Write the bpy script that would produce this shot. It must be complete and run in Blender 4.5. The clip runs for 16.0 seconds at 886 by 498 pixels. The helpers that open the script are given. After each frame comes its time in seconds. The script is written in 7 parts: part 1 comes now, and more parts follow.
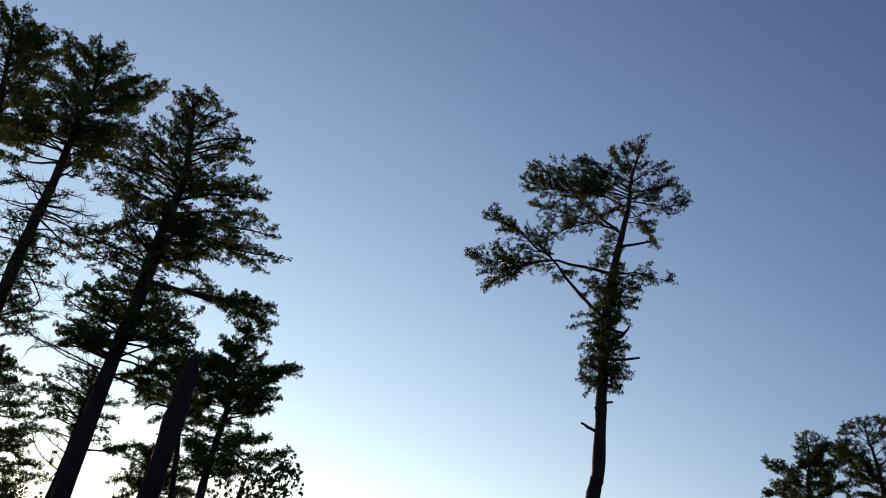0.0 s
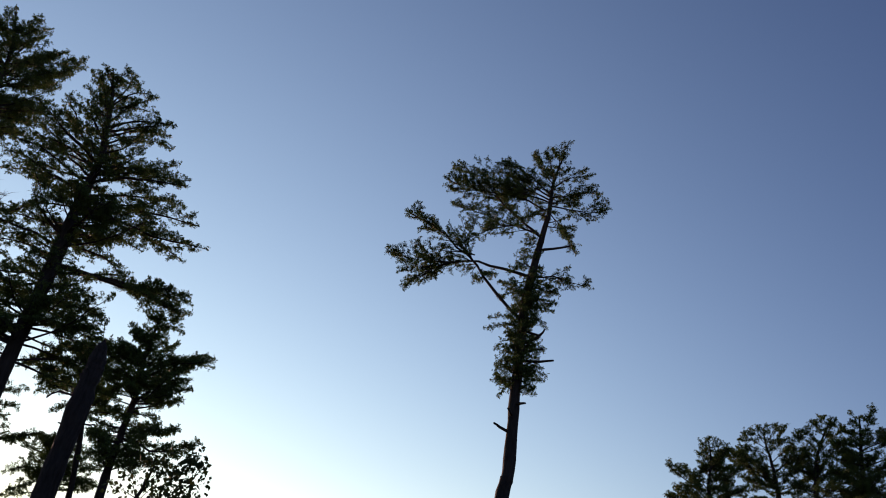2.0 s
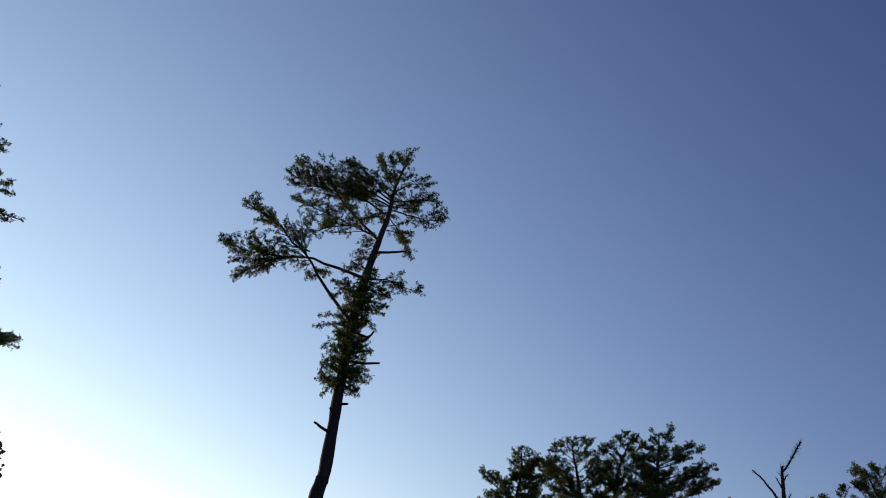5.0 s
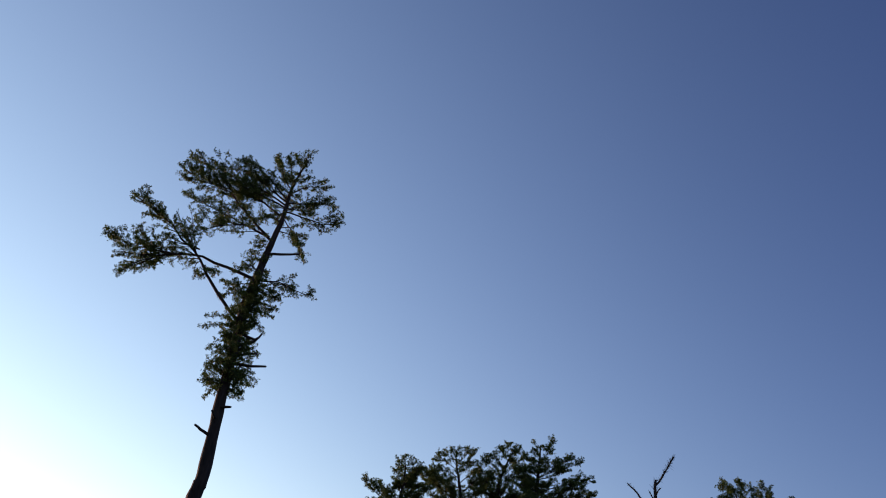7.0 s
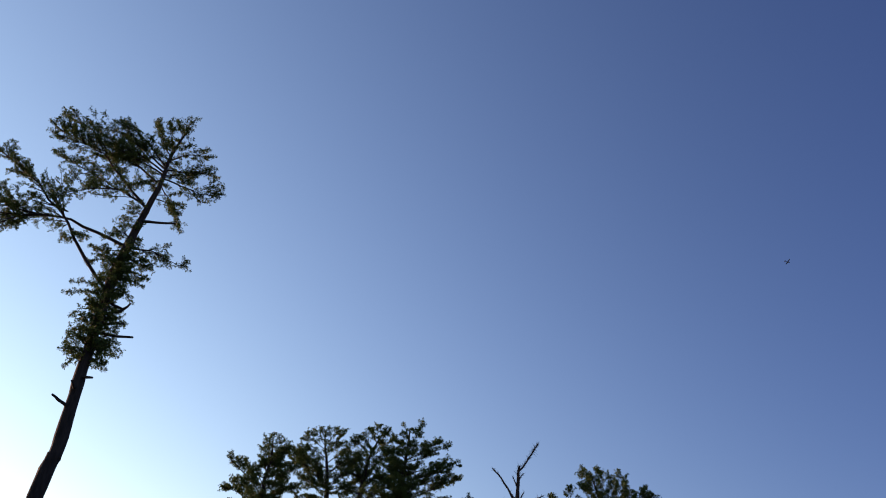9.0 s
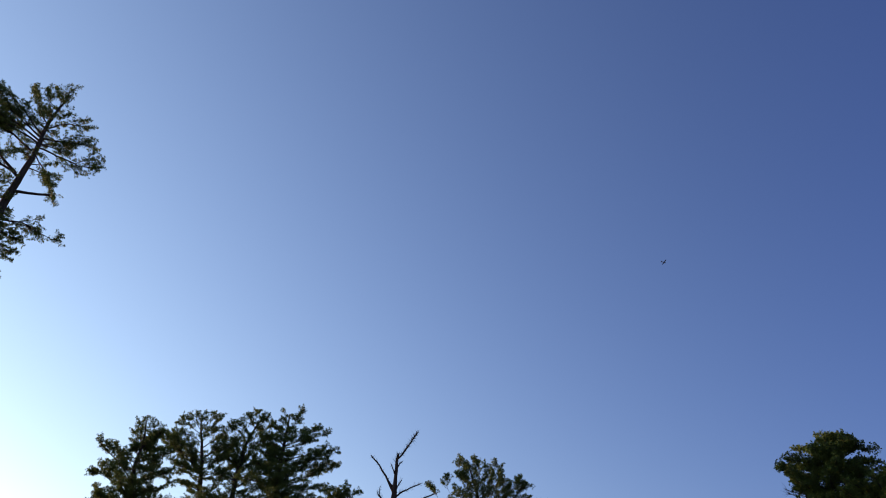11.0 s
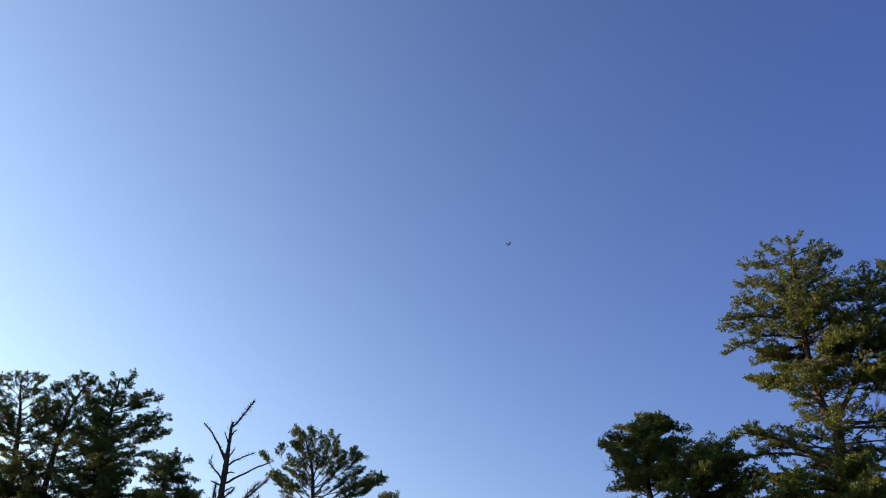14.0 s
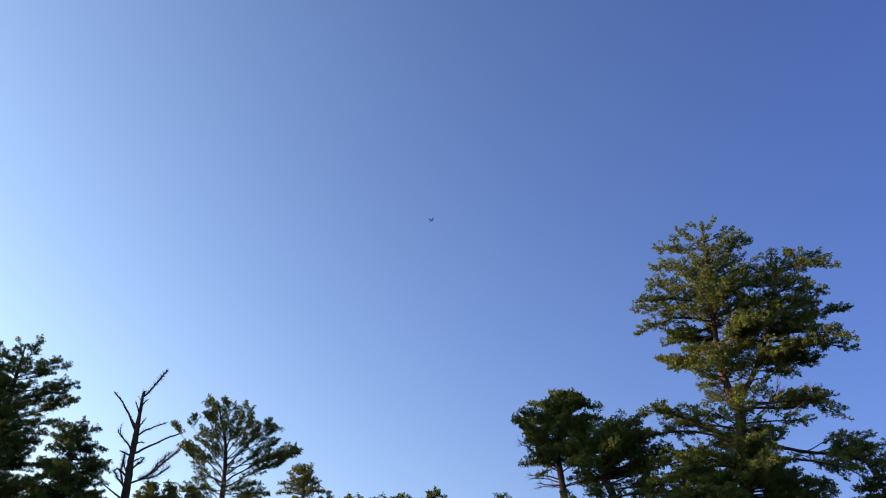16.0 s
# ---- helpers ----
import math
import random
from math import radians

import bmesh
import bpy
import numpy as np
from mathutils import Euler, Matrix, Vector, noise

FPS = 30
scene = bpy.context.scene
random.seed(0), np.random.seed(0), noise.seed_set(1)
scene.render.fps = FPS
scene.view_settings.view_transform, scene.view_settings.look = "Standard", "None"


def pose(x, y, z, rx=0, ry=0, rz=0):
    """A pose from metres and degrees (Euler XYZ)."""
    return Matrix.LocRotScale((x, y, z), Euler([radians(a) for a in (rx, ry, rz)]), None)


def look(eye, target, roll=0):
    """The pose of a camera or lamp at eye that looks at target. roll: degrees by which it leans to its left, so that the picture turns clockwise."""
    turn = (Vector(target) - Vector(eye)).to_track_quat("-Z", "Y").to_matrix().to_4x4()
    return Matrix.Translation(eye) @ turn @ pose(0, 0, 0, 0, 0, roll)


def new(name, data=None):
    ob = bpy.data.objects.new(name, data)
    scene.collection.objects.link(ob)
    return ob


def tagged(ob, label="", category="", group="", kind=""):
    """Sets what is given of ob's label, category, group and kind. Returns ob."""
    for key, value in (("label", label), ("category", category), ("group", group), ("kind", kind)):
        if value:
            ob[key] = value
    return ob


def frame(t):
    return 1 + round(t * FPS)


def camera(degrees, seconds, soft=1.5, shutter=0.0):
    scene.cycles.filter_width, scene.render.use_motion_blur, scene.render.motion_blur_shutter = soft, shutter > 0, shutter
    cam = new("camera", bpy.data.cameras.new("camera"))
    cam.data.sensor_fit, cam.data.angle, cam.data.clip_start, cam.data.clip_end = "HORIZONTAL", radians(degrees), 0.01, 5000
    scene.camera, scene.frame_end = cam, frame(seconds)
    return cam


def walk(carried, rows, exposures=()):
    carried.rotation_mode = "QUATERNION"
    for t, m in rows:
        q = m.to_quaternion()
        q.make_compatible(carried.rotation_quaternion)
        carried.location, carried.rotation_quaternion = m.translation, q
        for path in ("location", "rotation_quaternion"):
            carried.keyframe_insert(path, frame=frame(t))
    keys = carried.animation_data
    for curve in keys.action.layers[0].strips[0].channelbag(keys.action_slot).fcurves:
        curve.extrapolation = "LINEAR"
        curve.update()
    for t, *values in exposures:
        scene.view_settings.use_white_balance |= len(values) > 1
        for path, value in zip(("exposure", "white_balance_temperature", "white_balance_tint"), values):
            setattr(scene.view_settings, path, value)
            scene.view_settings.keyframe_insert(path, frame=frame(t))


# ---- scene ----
EYE = 1.6
cam = camera(53.41, 16.0, 1.0)
# seconds and the camera's turn in degrees; it stands in one spot and pans after an aeroplane
ROWS = [
    (0.0, 118.18, -10.00, -5.32),
    (0.5, 118.57, -10.14, -6.83),
    (1.0, 118.86, -10.07, -8.30),
    (1.5, 118.95, -9.92, -9.66),
    (2.0, 119.02, -9.78, -11.12),
    (2.5, 119.04, -9.67, -12.73),
    (3.0, 119.29, -9.53, -14.74),
    (3.5, 119.83, -9.22, -16.91),
    (4.0, 120.17, -9.10, -18.96),
    (6.5, 122.35, -8.16, -28.74),
    (7.0, 122.60, -7.79, -30.48),
    (7.5, 122.80, -7.37, -32.35),
    (8.0, 122.71, -7.17, -34.37),
    (8.5, 122.60, -6.92, -36.73),
    (9.0, 122.54, -6.70, -38.96),
    (11.5, 122.47, -4.59, -48.26),
    (12.0, 122.32, -4.38, -50.06),
    (12.5, 122.11, -4.27, -51.86),
    (13.0, 121.92, -3.91, -53.65),
    (13.5, 121.75, -3.36, -55.27),
    (14.0, 121.49, -2.84, -56.74),
    (14.5, 121.17, -2.50, -58.05),
    (15.0, 120.82, -2.47, -59.59),
    (15.5, 120.40, -2.44, -61.00),
    (16.0, 120.08, -1.96, -62.11),
]
EXPOSURES = [(0.0, 0.72, 6350, 56), (4.0, 0.82, 6350, 56), (8.0, 1.20, 6350, 56), (12.0, 1.72, 6500, 54), (16.0, 2.22, 6600, 51)]
walk(cam, [(t, pose(0, 0, EYE, rx, ry, rz)) for t, rx, ry, rz in ROWS], EXPOSURES)

# ---- light: a clear sky and a low sun behind the trees ----
SUN_AZ, SUN_EL = -22.0, 5.1
world = bpy.data.worlds.new("sky")
scene.world = world
world.use_nodes = True
wn = world.node_tree.nodes
sky = wn.new("ShaderNodeTexSky")
sky.sky_type = "NISHITA"
sky.sun_disc = False
sky.sun_elevation, sky.sun_rotation = radians(SUN_EL), radians(SUN_AZ)
sky.altitude, sky.air_density, sky.dust_density, sky.ozone_density = 800, 1.3, 0.0, 3.0
wn["Background"].inputs["Strength"].default_value = 0.08
to_sun = Vector((math.sin(radians(SUN_AZ)) * math.cos(radians(SUN_EL)), math.cos(radians(SUN_AZ)) * math.cos(radians(SUN_EL)), math.sin(radians(SUN_EL))))
wl = world.node_tree.links
# gamma on the sky's colour deepens its contrast
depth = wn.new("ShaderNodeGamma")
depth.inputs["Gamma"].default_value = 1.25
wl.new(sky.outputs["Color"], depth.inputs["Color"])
# glow multiplied into the sky's colour, brighter and paler towards the sun and opposite
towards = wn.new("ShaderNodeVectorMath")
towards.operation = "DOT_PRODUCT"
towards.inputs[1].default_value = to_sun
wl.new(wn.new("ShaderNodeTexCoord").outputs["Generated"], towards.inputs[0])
# unseen lift opposite the sun, added to light the trees' near sides
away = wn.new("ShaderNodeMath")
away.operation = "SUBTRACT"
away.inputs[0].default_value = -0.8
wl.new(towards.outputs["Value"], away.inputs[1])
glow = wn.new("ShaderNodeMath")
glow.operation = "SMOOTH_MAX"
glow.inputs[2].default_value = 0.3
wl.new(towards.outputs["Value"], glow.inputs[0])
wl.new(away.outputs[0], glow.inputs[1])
sky_gain = wn.new("ShaderNodeCombineColor")
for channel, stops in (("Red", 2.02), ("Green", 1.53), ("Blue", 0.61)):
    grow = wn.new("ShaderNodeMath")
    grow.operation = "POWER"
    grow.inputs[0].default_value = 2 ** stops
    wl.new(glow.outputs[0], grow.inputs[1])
    wl.new(grow.outputs[0], sky_gain.inputs[channel])
graded_sky = wn.new("ShaderNodeVectorMath")
graded_sky.operation = "MULTIPLY"
wl.new(depth.outputs["Color"], graded_sky.inputs[0])
wl.new(sky_gain.outputs["Color"], graded_sky.inputs[1])
wl.new(graded_sky.outputs["Vector"], wn["Background"].inputs["Color"])
sun = new("sun", bpy.data.lights.new("sun", "SUN"))
sun.data.energy, sun.data.angle, sun.data.color = 2.9, radians(0.5), (1.0, 0.74, 0.42)
sun.matrix_world = look((0, 0, 60), Vector((0, 0, 60)) - to_sun)


# ---- materials ----
def material(name):
    m = bpy.data.materials.new(name)
    m.use_nodes = True
    return m, m.node_tree.nodes, m.node_tree.links, m.node_tree.nodes["Principled BSDF"]


def ramp(nodes, stops):
    r = nodes.new("ShaderNodeValToRGB")
    el = r.color_ramp.elements
    while len(el) < len(stops):
        el.new(0.5)
    for e, (p, c) in zip(el, stops):
        e.position, e.color = p, (*c, 1)
    return r


def needle_material(name, dark, mid, old):
    """Needles or leaves: every one its own tone, a few old and brown; light comes through them."""
    m, n, l, p = material(name)
    geo = n.new("ShaderNodeNewGeometry")
    tc = n.new("ShaderNodeTexCoord")
    big = n.new("ShaderNodeTexNoise")
    big.inputs["Scale"].default_value, big.inputs["Detail"].default_value = 0.9, 3
    l.new(tc.outputs["Object"], big.inputs["Vector"])
    add = n.new("ShaderNodeMath")
    add.operation = "MULTIPLY_ADD"
    add.inputs[1].default_value = 0.55
    l.new(geo.outputs["Random Per Island"], add.inputs[0])
    half = n.new("ShaderNodeMath")
    half.operation = "MULTIPLY"
    half.inputs[1].default_value = 0.75
    l.new(big.outputs["Fac"], half.inputs[0])
    l.new(half.outputs[0], add.inputs[2])
    r = ramp(n, [(0.2, dark), (0.6, mid), (0.82, mid), (0.99, old)])
    l.new(add.outputs[0], r.inputs["Fac"])
    l.new(r.outputs["Color"], p.inputs["Base Color"])
    p.inputs["Roughness"].default_value = 0.6
    p.inputs["Specular IOR Level"].default_value = 0.1
    tr = n.new("ShaderNodeBsdfTranslucent")
    l.new(r.outputs["Color"], tr.inputs["Color"])
    mix = n.new("ShaderNodeMixShader")
    mix.inputs[0].default_value = 0.2
    l.new(p.outputs[0], mix.inputs[1])
    l.new(tr.outputs[0], mix.inputs[2])
    l.new(mix.outputs[0], n["Material Output"].inputs["Surface"])
    return m


def bark_material(name, dark, light, scale):
    """Furrowed bark, stretched along the stem, with lichen-grey plates."""
    m, n, l, p = material(name)
    tc = n.new("ShaderNodeTexCoord")
    mp = n.new("ShaderNodeMapping")
    mp.inputs["Scale"].default_value = (scale, scale, scale * 0.22)
    l.new(tc.outputs["Object"], mp.inputs["Vector"])
    fur = n.new("ShaderNodeTexNoise")
    fur.inputs["Scale"].default_value, fur.inputs["Detail"].default_value, fur.inputs["Roughness"].default_value = 1.0, 6, 0.65
    l.new(mp.outputs[0], fur.inputs["Vector"])
    blot = n.new("ShaderNodeTexNoise")
    blot.inputs["Scale"].default_value, blot.inputs["Detail"].default_value = 1.3, 4
    l.new(tc.outputs["Object"], blot.inputs["Vector"])
    a = n.new("ShaderNodeMath")
    a.operation = "MULTIPLY_ADD"
    a.inputs[1].default_value = 0.4
    l.new(blot.outputs["Fac"], a.inputs[0])
    b = n.new("ShaderNodeMath")
    b.operation = "MULTIPLY"
    b.inputs[1].default_value = 0.7
    l.new(fur.outputs["Fac"], b.inputs[0])
    l.new(b.outputs[0], a.inputs[2])
    r = ramp(n, [(0.36, dark), (0.72, light)])
    l.new(a.outputs[0], r.inputs["Fac"])
    l.new(r.outputs["Color"], p.inputs["Base Color"])
    bump = n.new("ShaderNodeBump")
    bump.inputs["Strength"].default_value, bump.inputs["Distance"].default_value = 0.9, 0.04
    l.new(fur.outputs["Fac"], bump.inputs["Height"])
    l.new(bump.outputs[0], p.inputs["Normal"])
    p.inputs["Roughness"].default_value = 0.9
    p.inputs["Specular IOR Level"].default_value = 0.2
    return m


NEEDLES = needle_material("pine_needles", (0.037, 0.060, 0.026), (0.077, 0.124, 0.029), (0.104, 0.130, 0.034))
YOUNG = needle_material("young_needles", (0.045, 0.080, 0.022), (0.110, 0.150, 0.035), (0.17, 0.13, 0.04))
LEAVES = needle_material("hardwood_leaves", (0.030, 0.045, 0.018), (0.060, 0.085, 0.025), (0.12, 0.09, 0.03))
BARK = bark_material("pine_bark", (0.018, 0.015, 0.013), (0.056, 0.045, 0.038), 14)
DEADWOOD = bark_material("weathered_deadwood", (0.016, 0.012, 0.010), (0.070, 0.050, 0.039), 18)


# ---- ground: one sheet to the horizon, forest floor with thin grass ----
def build_ground():
    m, n, l, p = material("forest_floor")
    tc = n.new("ShaderNodeTexCoord")
    a, b = n.new("ShaderNodeTexNoise"), n.new("ShaderNodeTexNoise")
    a.inputs["Scale"].default_value, a.inputs["Detail"].default_value = 0.25, 6
    b.inputs["Scale"].default_value, b.inputs["Detail"].default_value = 9.0, 8
    mul = n.new("ShaderNodeMath")
    mul.operation = "MULTIPLY_ADD"
    mul.inputs[1].default_value = 0.5
    for x in (a, b):
        l.new(tc.outputs["Object"], x.inputs["Vector"])
    half = n.new("ShaderNodeMath")
    half.operation = "MULTIPLY"
    half.inputs[1].default_value = 0.5
    l.new(b.outputs["Fac"], half.inputs[0])
    l.new(a.outputs["Fac"], mul.inputs[0])
    l.new(half.outputs[0], mul.inputs[2])
    r = ramp(n, [(0.35, (0.05, 0.038, 0.024)), (0.5, (0.12, 0.085, 0.045)), (0.65, (0.07, 0.09, 0.03))])
    l.new(mul.outputs[0], r.inputs["Fac"])
    l.new(r.outputs["Color"], p.inputs["Base Color"])
    bump = n.new("ShaderNodeBump")
    bump.inputs["Distance"].default_value = 0.05
    l.new(b.outputs["Fac"], bump.inputs["Height"])
    l.new(bump.outputs[0], p.inputs["Normal"])
    p.inputs["Roughness"].default_value = 0.95
    bm = bmesh.new()
    rings, sides = [0, 4, 8, 13, 19, 26, 34, 44, 56, 75, 110, 200, 500, 1500, 4500], 72
    grid = []
    for q in rings:
        row = []
        for k in range(sides):
            g = 2 * math.pi * k / sides
            x, y = q * math.cos(g), q * math.sin(g)
            row.append(bm.verts.new((x, y, 0.12 * noise.noise((x * 0.12, y * 0.12, 3.0)) * min(1, q / 8))))
        grid.append(row)
    for r0, r1 in zip(grid, grid[1:]):
        for k in range(sides):
            bm.faces.new((r0[k], r1[k], r1[(k + 1) % sides], r0[(k + 1) % sides]))
    bmesh.ops.remove_doubles(bm, verts=bm.verts, dist=0.001)
    bmesh.ops.recalc_face_normals(bm, faces=bm.faces)
    me = bpy.data.meshes.new("ground")
    bm.to_mesh(me)
    me.materials.append(m)
    tagged(new("ground", me), "forest floor of brown needle litter and thin grass", "ground", kind="structure")


build_ground()


# ---- how trees are built ----
def mesh_of(name, verts, faces, mat, parent, label="", smooth=True, kind=""):
    """verts: n x 3; faces: a list of index arrays (m x 3 or m x 4). One mesh object under parent."""
    me = bpy.data.meshes.new(name)
    verts = np.asarray(verts, np.float32)
    loops = np.concatenate([np.asarray(q).ravel() for q in faces]).astype(np.int32)
    sizes = np.concatenate([np.full(len(q), np.asarray(q).shape[1]) for q in faces]).astype(np.int32)
    me.vertices.add(len(verts))
    me.vertices.foreach_set("co", verts.ravel())
    me.loops.add(len(loops))
    me.loops.foreach_set("vertex_index", loops)
    me.polygons.add(len(sizes))
    me.polygons.foreach_set("loop_start", np.concatenate([[0], np.cumsum(sizes)[:-1]]).astype(np.int32))
    me.polygons.foreach_set("loop_total", sizes)
    me.polygons.foreach_set("use_smooth", np.full(len(sizes), smooth))
    me.update(calc_edges=True)
    me.validate()
    me.materials.append(mat)
    ob = new(name, me)
    ob.parent = parent
    return tagged(ob, label, kind=kind)


def unit(a):
    return a / (np.linalg.norm(a, axis=-1, keepdims=True) + 1e-9)


def glide(pts, n):
    """n points on a smooth curve through pts (any number of columns)."""
    p = np.asarray(pts, float)
    if len(p) == 2:
        return p[0] + (p[1] - p[0]) * np.linspace(0, 1, n)[:, None]
    p = np.vstack([2 * p[0] - p[1], p, 2 * p[-1] - p[-2]])
    out = []
    for s in np.linspace(0, len(p) - 3 - 1e-6, n):
        i, f = int(s), s - int(s)
        a, b, c, d = p[i:i + 4]
        out.append(0.5 * (2 * b + (c - a) * f + (2 * a - 5 * b + 4 * c - d) * f * f + (3 * b - a - 3 * c + d) * f ** 3))
    return np.array(out)


def tube(path, radii, sides, rng, rough=0.0, cap=True):
    """A tapering, slightly lumpy tube along path."""
    path, n = np.asarray(path), len(path)
    d = unit(np.gradient(path, axis=0))
    ref = np.array([0.31, 0.87, 0.38]) if abs(d[0][2]) > 0.8 else np.array([0, 0, 1.0])
    x = unit(np.cross(d, ref))
    y = np.cross(d, x)
    a = np.linspace(0, 2 * np.pi, sides, endpoint=False)
    rr = np.asarray(radii)[:, None] * (1 + rough * rng.standard_normal((n, sides)))
    v = path[:, None] + rr[..., None] * (np.cos(a)[None, :, None] * x[:, None] + np.sin(a)[None, :, None] * y[:, None])
    i = np.arange(n - 1)[:, None] * sides
    k = np.arange(sides)[None]
    quads = np.stack([i + k, i + (k + 1) % sides, i + sides + (k + 1) % sides, i + sides + k], -1).reshape(-1, 4)
    v = v.reshape(-1, 3)
    faces = [quads]
    if cap:
        v = np.vstack([v, path[-1] + d[-1] * radii[-1] * 0.4])
        e = (n - 1) * sides
        faces.append(np.stack([e + k[0], e + (k[0] + 1) % sides, np.full(sides, n * sides)], -1))
    return v, faces


class Growth:
    """What a tree gathers while it grows: its base, its stem, its twigs and tufts."""

    def __init__(self, root, stem, seed, mat, leaf, dense=1.0):
        self.root, self.stem, self.rng, self.mat, self.leaf, self.dense = root, stem, np.random.default_rng(seed), mat, leaf, dense
        self.twig_a, self.twig_b, self.twig_c, self.twig_r = [], [], [], []
        self.at, self.way, self.size, self.fine, self.needles, self.reach, self.rise = [], [], [], 1.0, 12, 1.0, 0.7


GROWN = []


def stand(name, az, dist, label, category):
    root = new(name)
    root.empty_display_size = 0.5
    g = radians(az)
    root.matrix_world = pose(dist * math.sin(g), dist * math.cos(g), 0, 0, 0, -az)
    return tagged(root, label, category)


def trunk_of(tree, pts, mat, rough=0.05):
    path = glide(pts, max(24, len(pts) * 5))
    n, rng = len(path), tree.rng
    wob = np.cumsum(rng.standard_normal((n, 2)), 0)
    wob -= np.linspace(0, 1, n)[:, None] * wob[-1]
    path[:, :2] += wob * 0.006 * (path[:, 3:4] / path[0, 3]) ** 0.5
    radii = np.maximum(path[:, 3], 0.012) * (1 + 0.05 * rng.standard_normal(n))
    radii[0] *= 1.35
    v, f = tube(path[:, :3], radii, 12, rng, rough)
    mesh_of("trunk", v, f, mat, tree.root)
    tree.stem = path


def pine(seed, dense, label, az, dist, pts, mat=None, fine=1.0, needles=12, reach=1.0, rise=0.7):
    """fine: the size of its tufts and the gaps between them, as a share of the usual; reach: the length of its twigs; rise: how far they turn upwards."""
    tree = Growth(stand("pine_tree", az, dist, label, "tree"), None, seed, mat or NEEDLES, "needle", dense)
    tree.fine, tree.needles, tree.reach, tree.rise = fine, needles, reach, rise
    trunk_of(tree, pts, BARK)
    GROWN.append(tree)
    # the leader's own tufts
    path = tree.stem[-4:, :3]
    twig(tree, path[0], unit(path[-1] - path[0]), max(0.2, np.linalg.norm(path[-1] - path[0]) - 0.12), 0.14)
    top = tree.stem[-1, 2]
    fill(tree, top * 0.9, top - 0.35, 6, 0.25, 0.7, lf=0.1, spread=60)
    return tree


def broadleaf(seed, label, az, dist, pts):
    tree = Growth(stand("hardwood_tree", az, dist, label, "tree"), None, seed, LEAVES, "leaf")
    trunk_of(tree, pts, BARK)
    GROWN.append(tree)
    return tree


def snag(seed, label, az, dist, pts):
    tree = Growth(stand("broken_trunk", az, dist, label, "tree"), None, seed, NEEDLES, "none")
    trunk_of(tree, pts, BARK, 0.06)
    # torn splinters on the break
    tip, rng = tree.stem[-1], tree.rng
    for k in range(5):
        a = tip[:3] + np.array([rng.uniform(-1, 1), rng.uniform(-1, 1), -0.6]) * tip[3] * 0.7
        b = a + np.array([rng.uniform(-0.04, 0.06), rng.uniform(-0.05, 0.05), rng.uniform(0.06, 0.2)])
        v, f = tube(glide([a, b], 4), np.linspace(tip[3] * 0.45, 0.008, 4), 5, rng, 0.1)
        mesh_of("splinter", v, f, DEADWOOD, tree.root)
    GROWN.append(tree)
    return tree


def dead_tree(seed, label, az, dist, pts):
    tree = Growth(stand("dead_tree", az, dist, label, "tree"), None, seed, NEEDLES, "none")
    trunk_of(tree, pts, DEADWOOD)
    GROWN.append(tree)
    return tree


def twig(tree, p, d, length, tuft, depth=0):
    """A twig that curves upwards, set with tufts of needles, with side shoots."""
    rng = tree.rng
    up = np.array([0, 0, 1.0])
    b = p + d * length * 0.5 + up * length * 0.02
    c = p + d * length + up * length * rng.uniform(0.0, 0.24) * tree.rise
    if depth == 0 or tree.dense < 1.6:
        tree.twig_a.append(p), tree.twig_b.append(b), tree.twig_c.append(c), tree.twig_r.append(0.005 + 0.006 * length)
    n = max(3, int(length / (0.056 * tree.fine)))
    for k in range(n):
        f = (k + rng.random()) / n
        if f < 0.22 and length > 0.35:
            continue
        q = p + (b - p) * 2 * f if f < 0.5 else b + (c - b) * (2 * f - 1)
        tree.at.append(q + rng.normal(0, 0.045, 3) * tree.fine)
        tree.way.append(d * 0.8 + up * 0.45 + rng.normal(0, 0.5, 3))
        tree.size.append(tuft * tree.fine * rng.uniform(0.5, 1.0))
    for k in range(3):
        tree.at.append(c + rng.normal(0, 0.05, 3) * tree.fine), tree.way.append(d + up * 0.5 + rng.normal(0, 0.4, 3)), tree.size.append(tuft * tree.fine * rng.uniform(0.7, 1.0))
    if depth == 0 and length > 0.45:
        for k in range(int(length / 0.2)):
            f = rng.uniform(0.25, 0.85)
            q = p + (c - p) * f
            lat = unit(np.cross(d, up)) * rng.choice([-1, 1])
            e = unit(d * 0.7 + lat * rng.uniform(0.4, 0.9) + up * rng.uniform(-0.05, 0.4))
            twig(tree, q, e, length * (1 - f * 0.6) * rng.uniform(0.3, 0.55), tuft, 1)


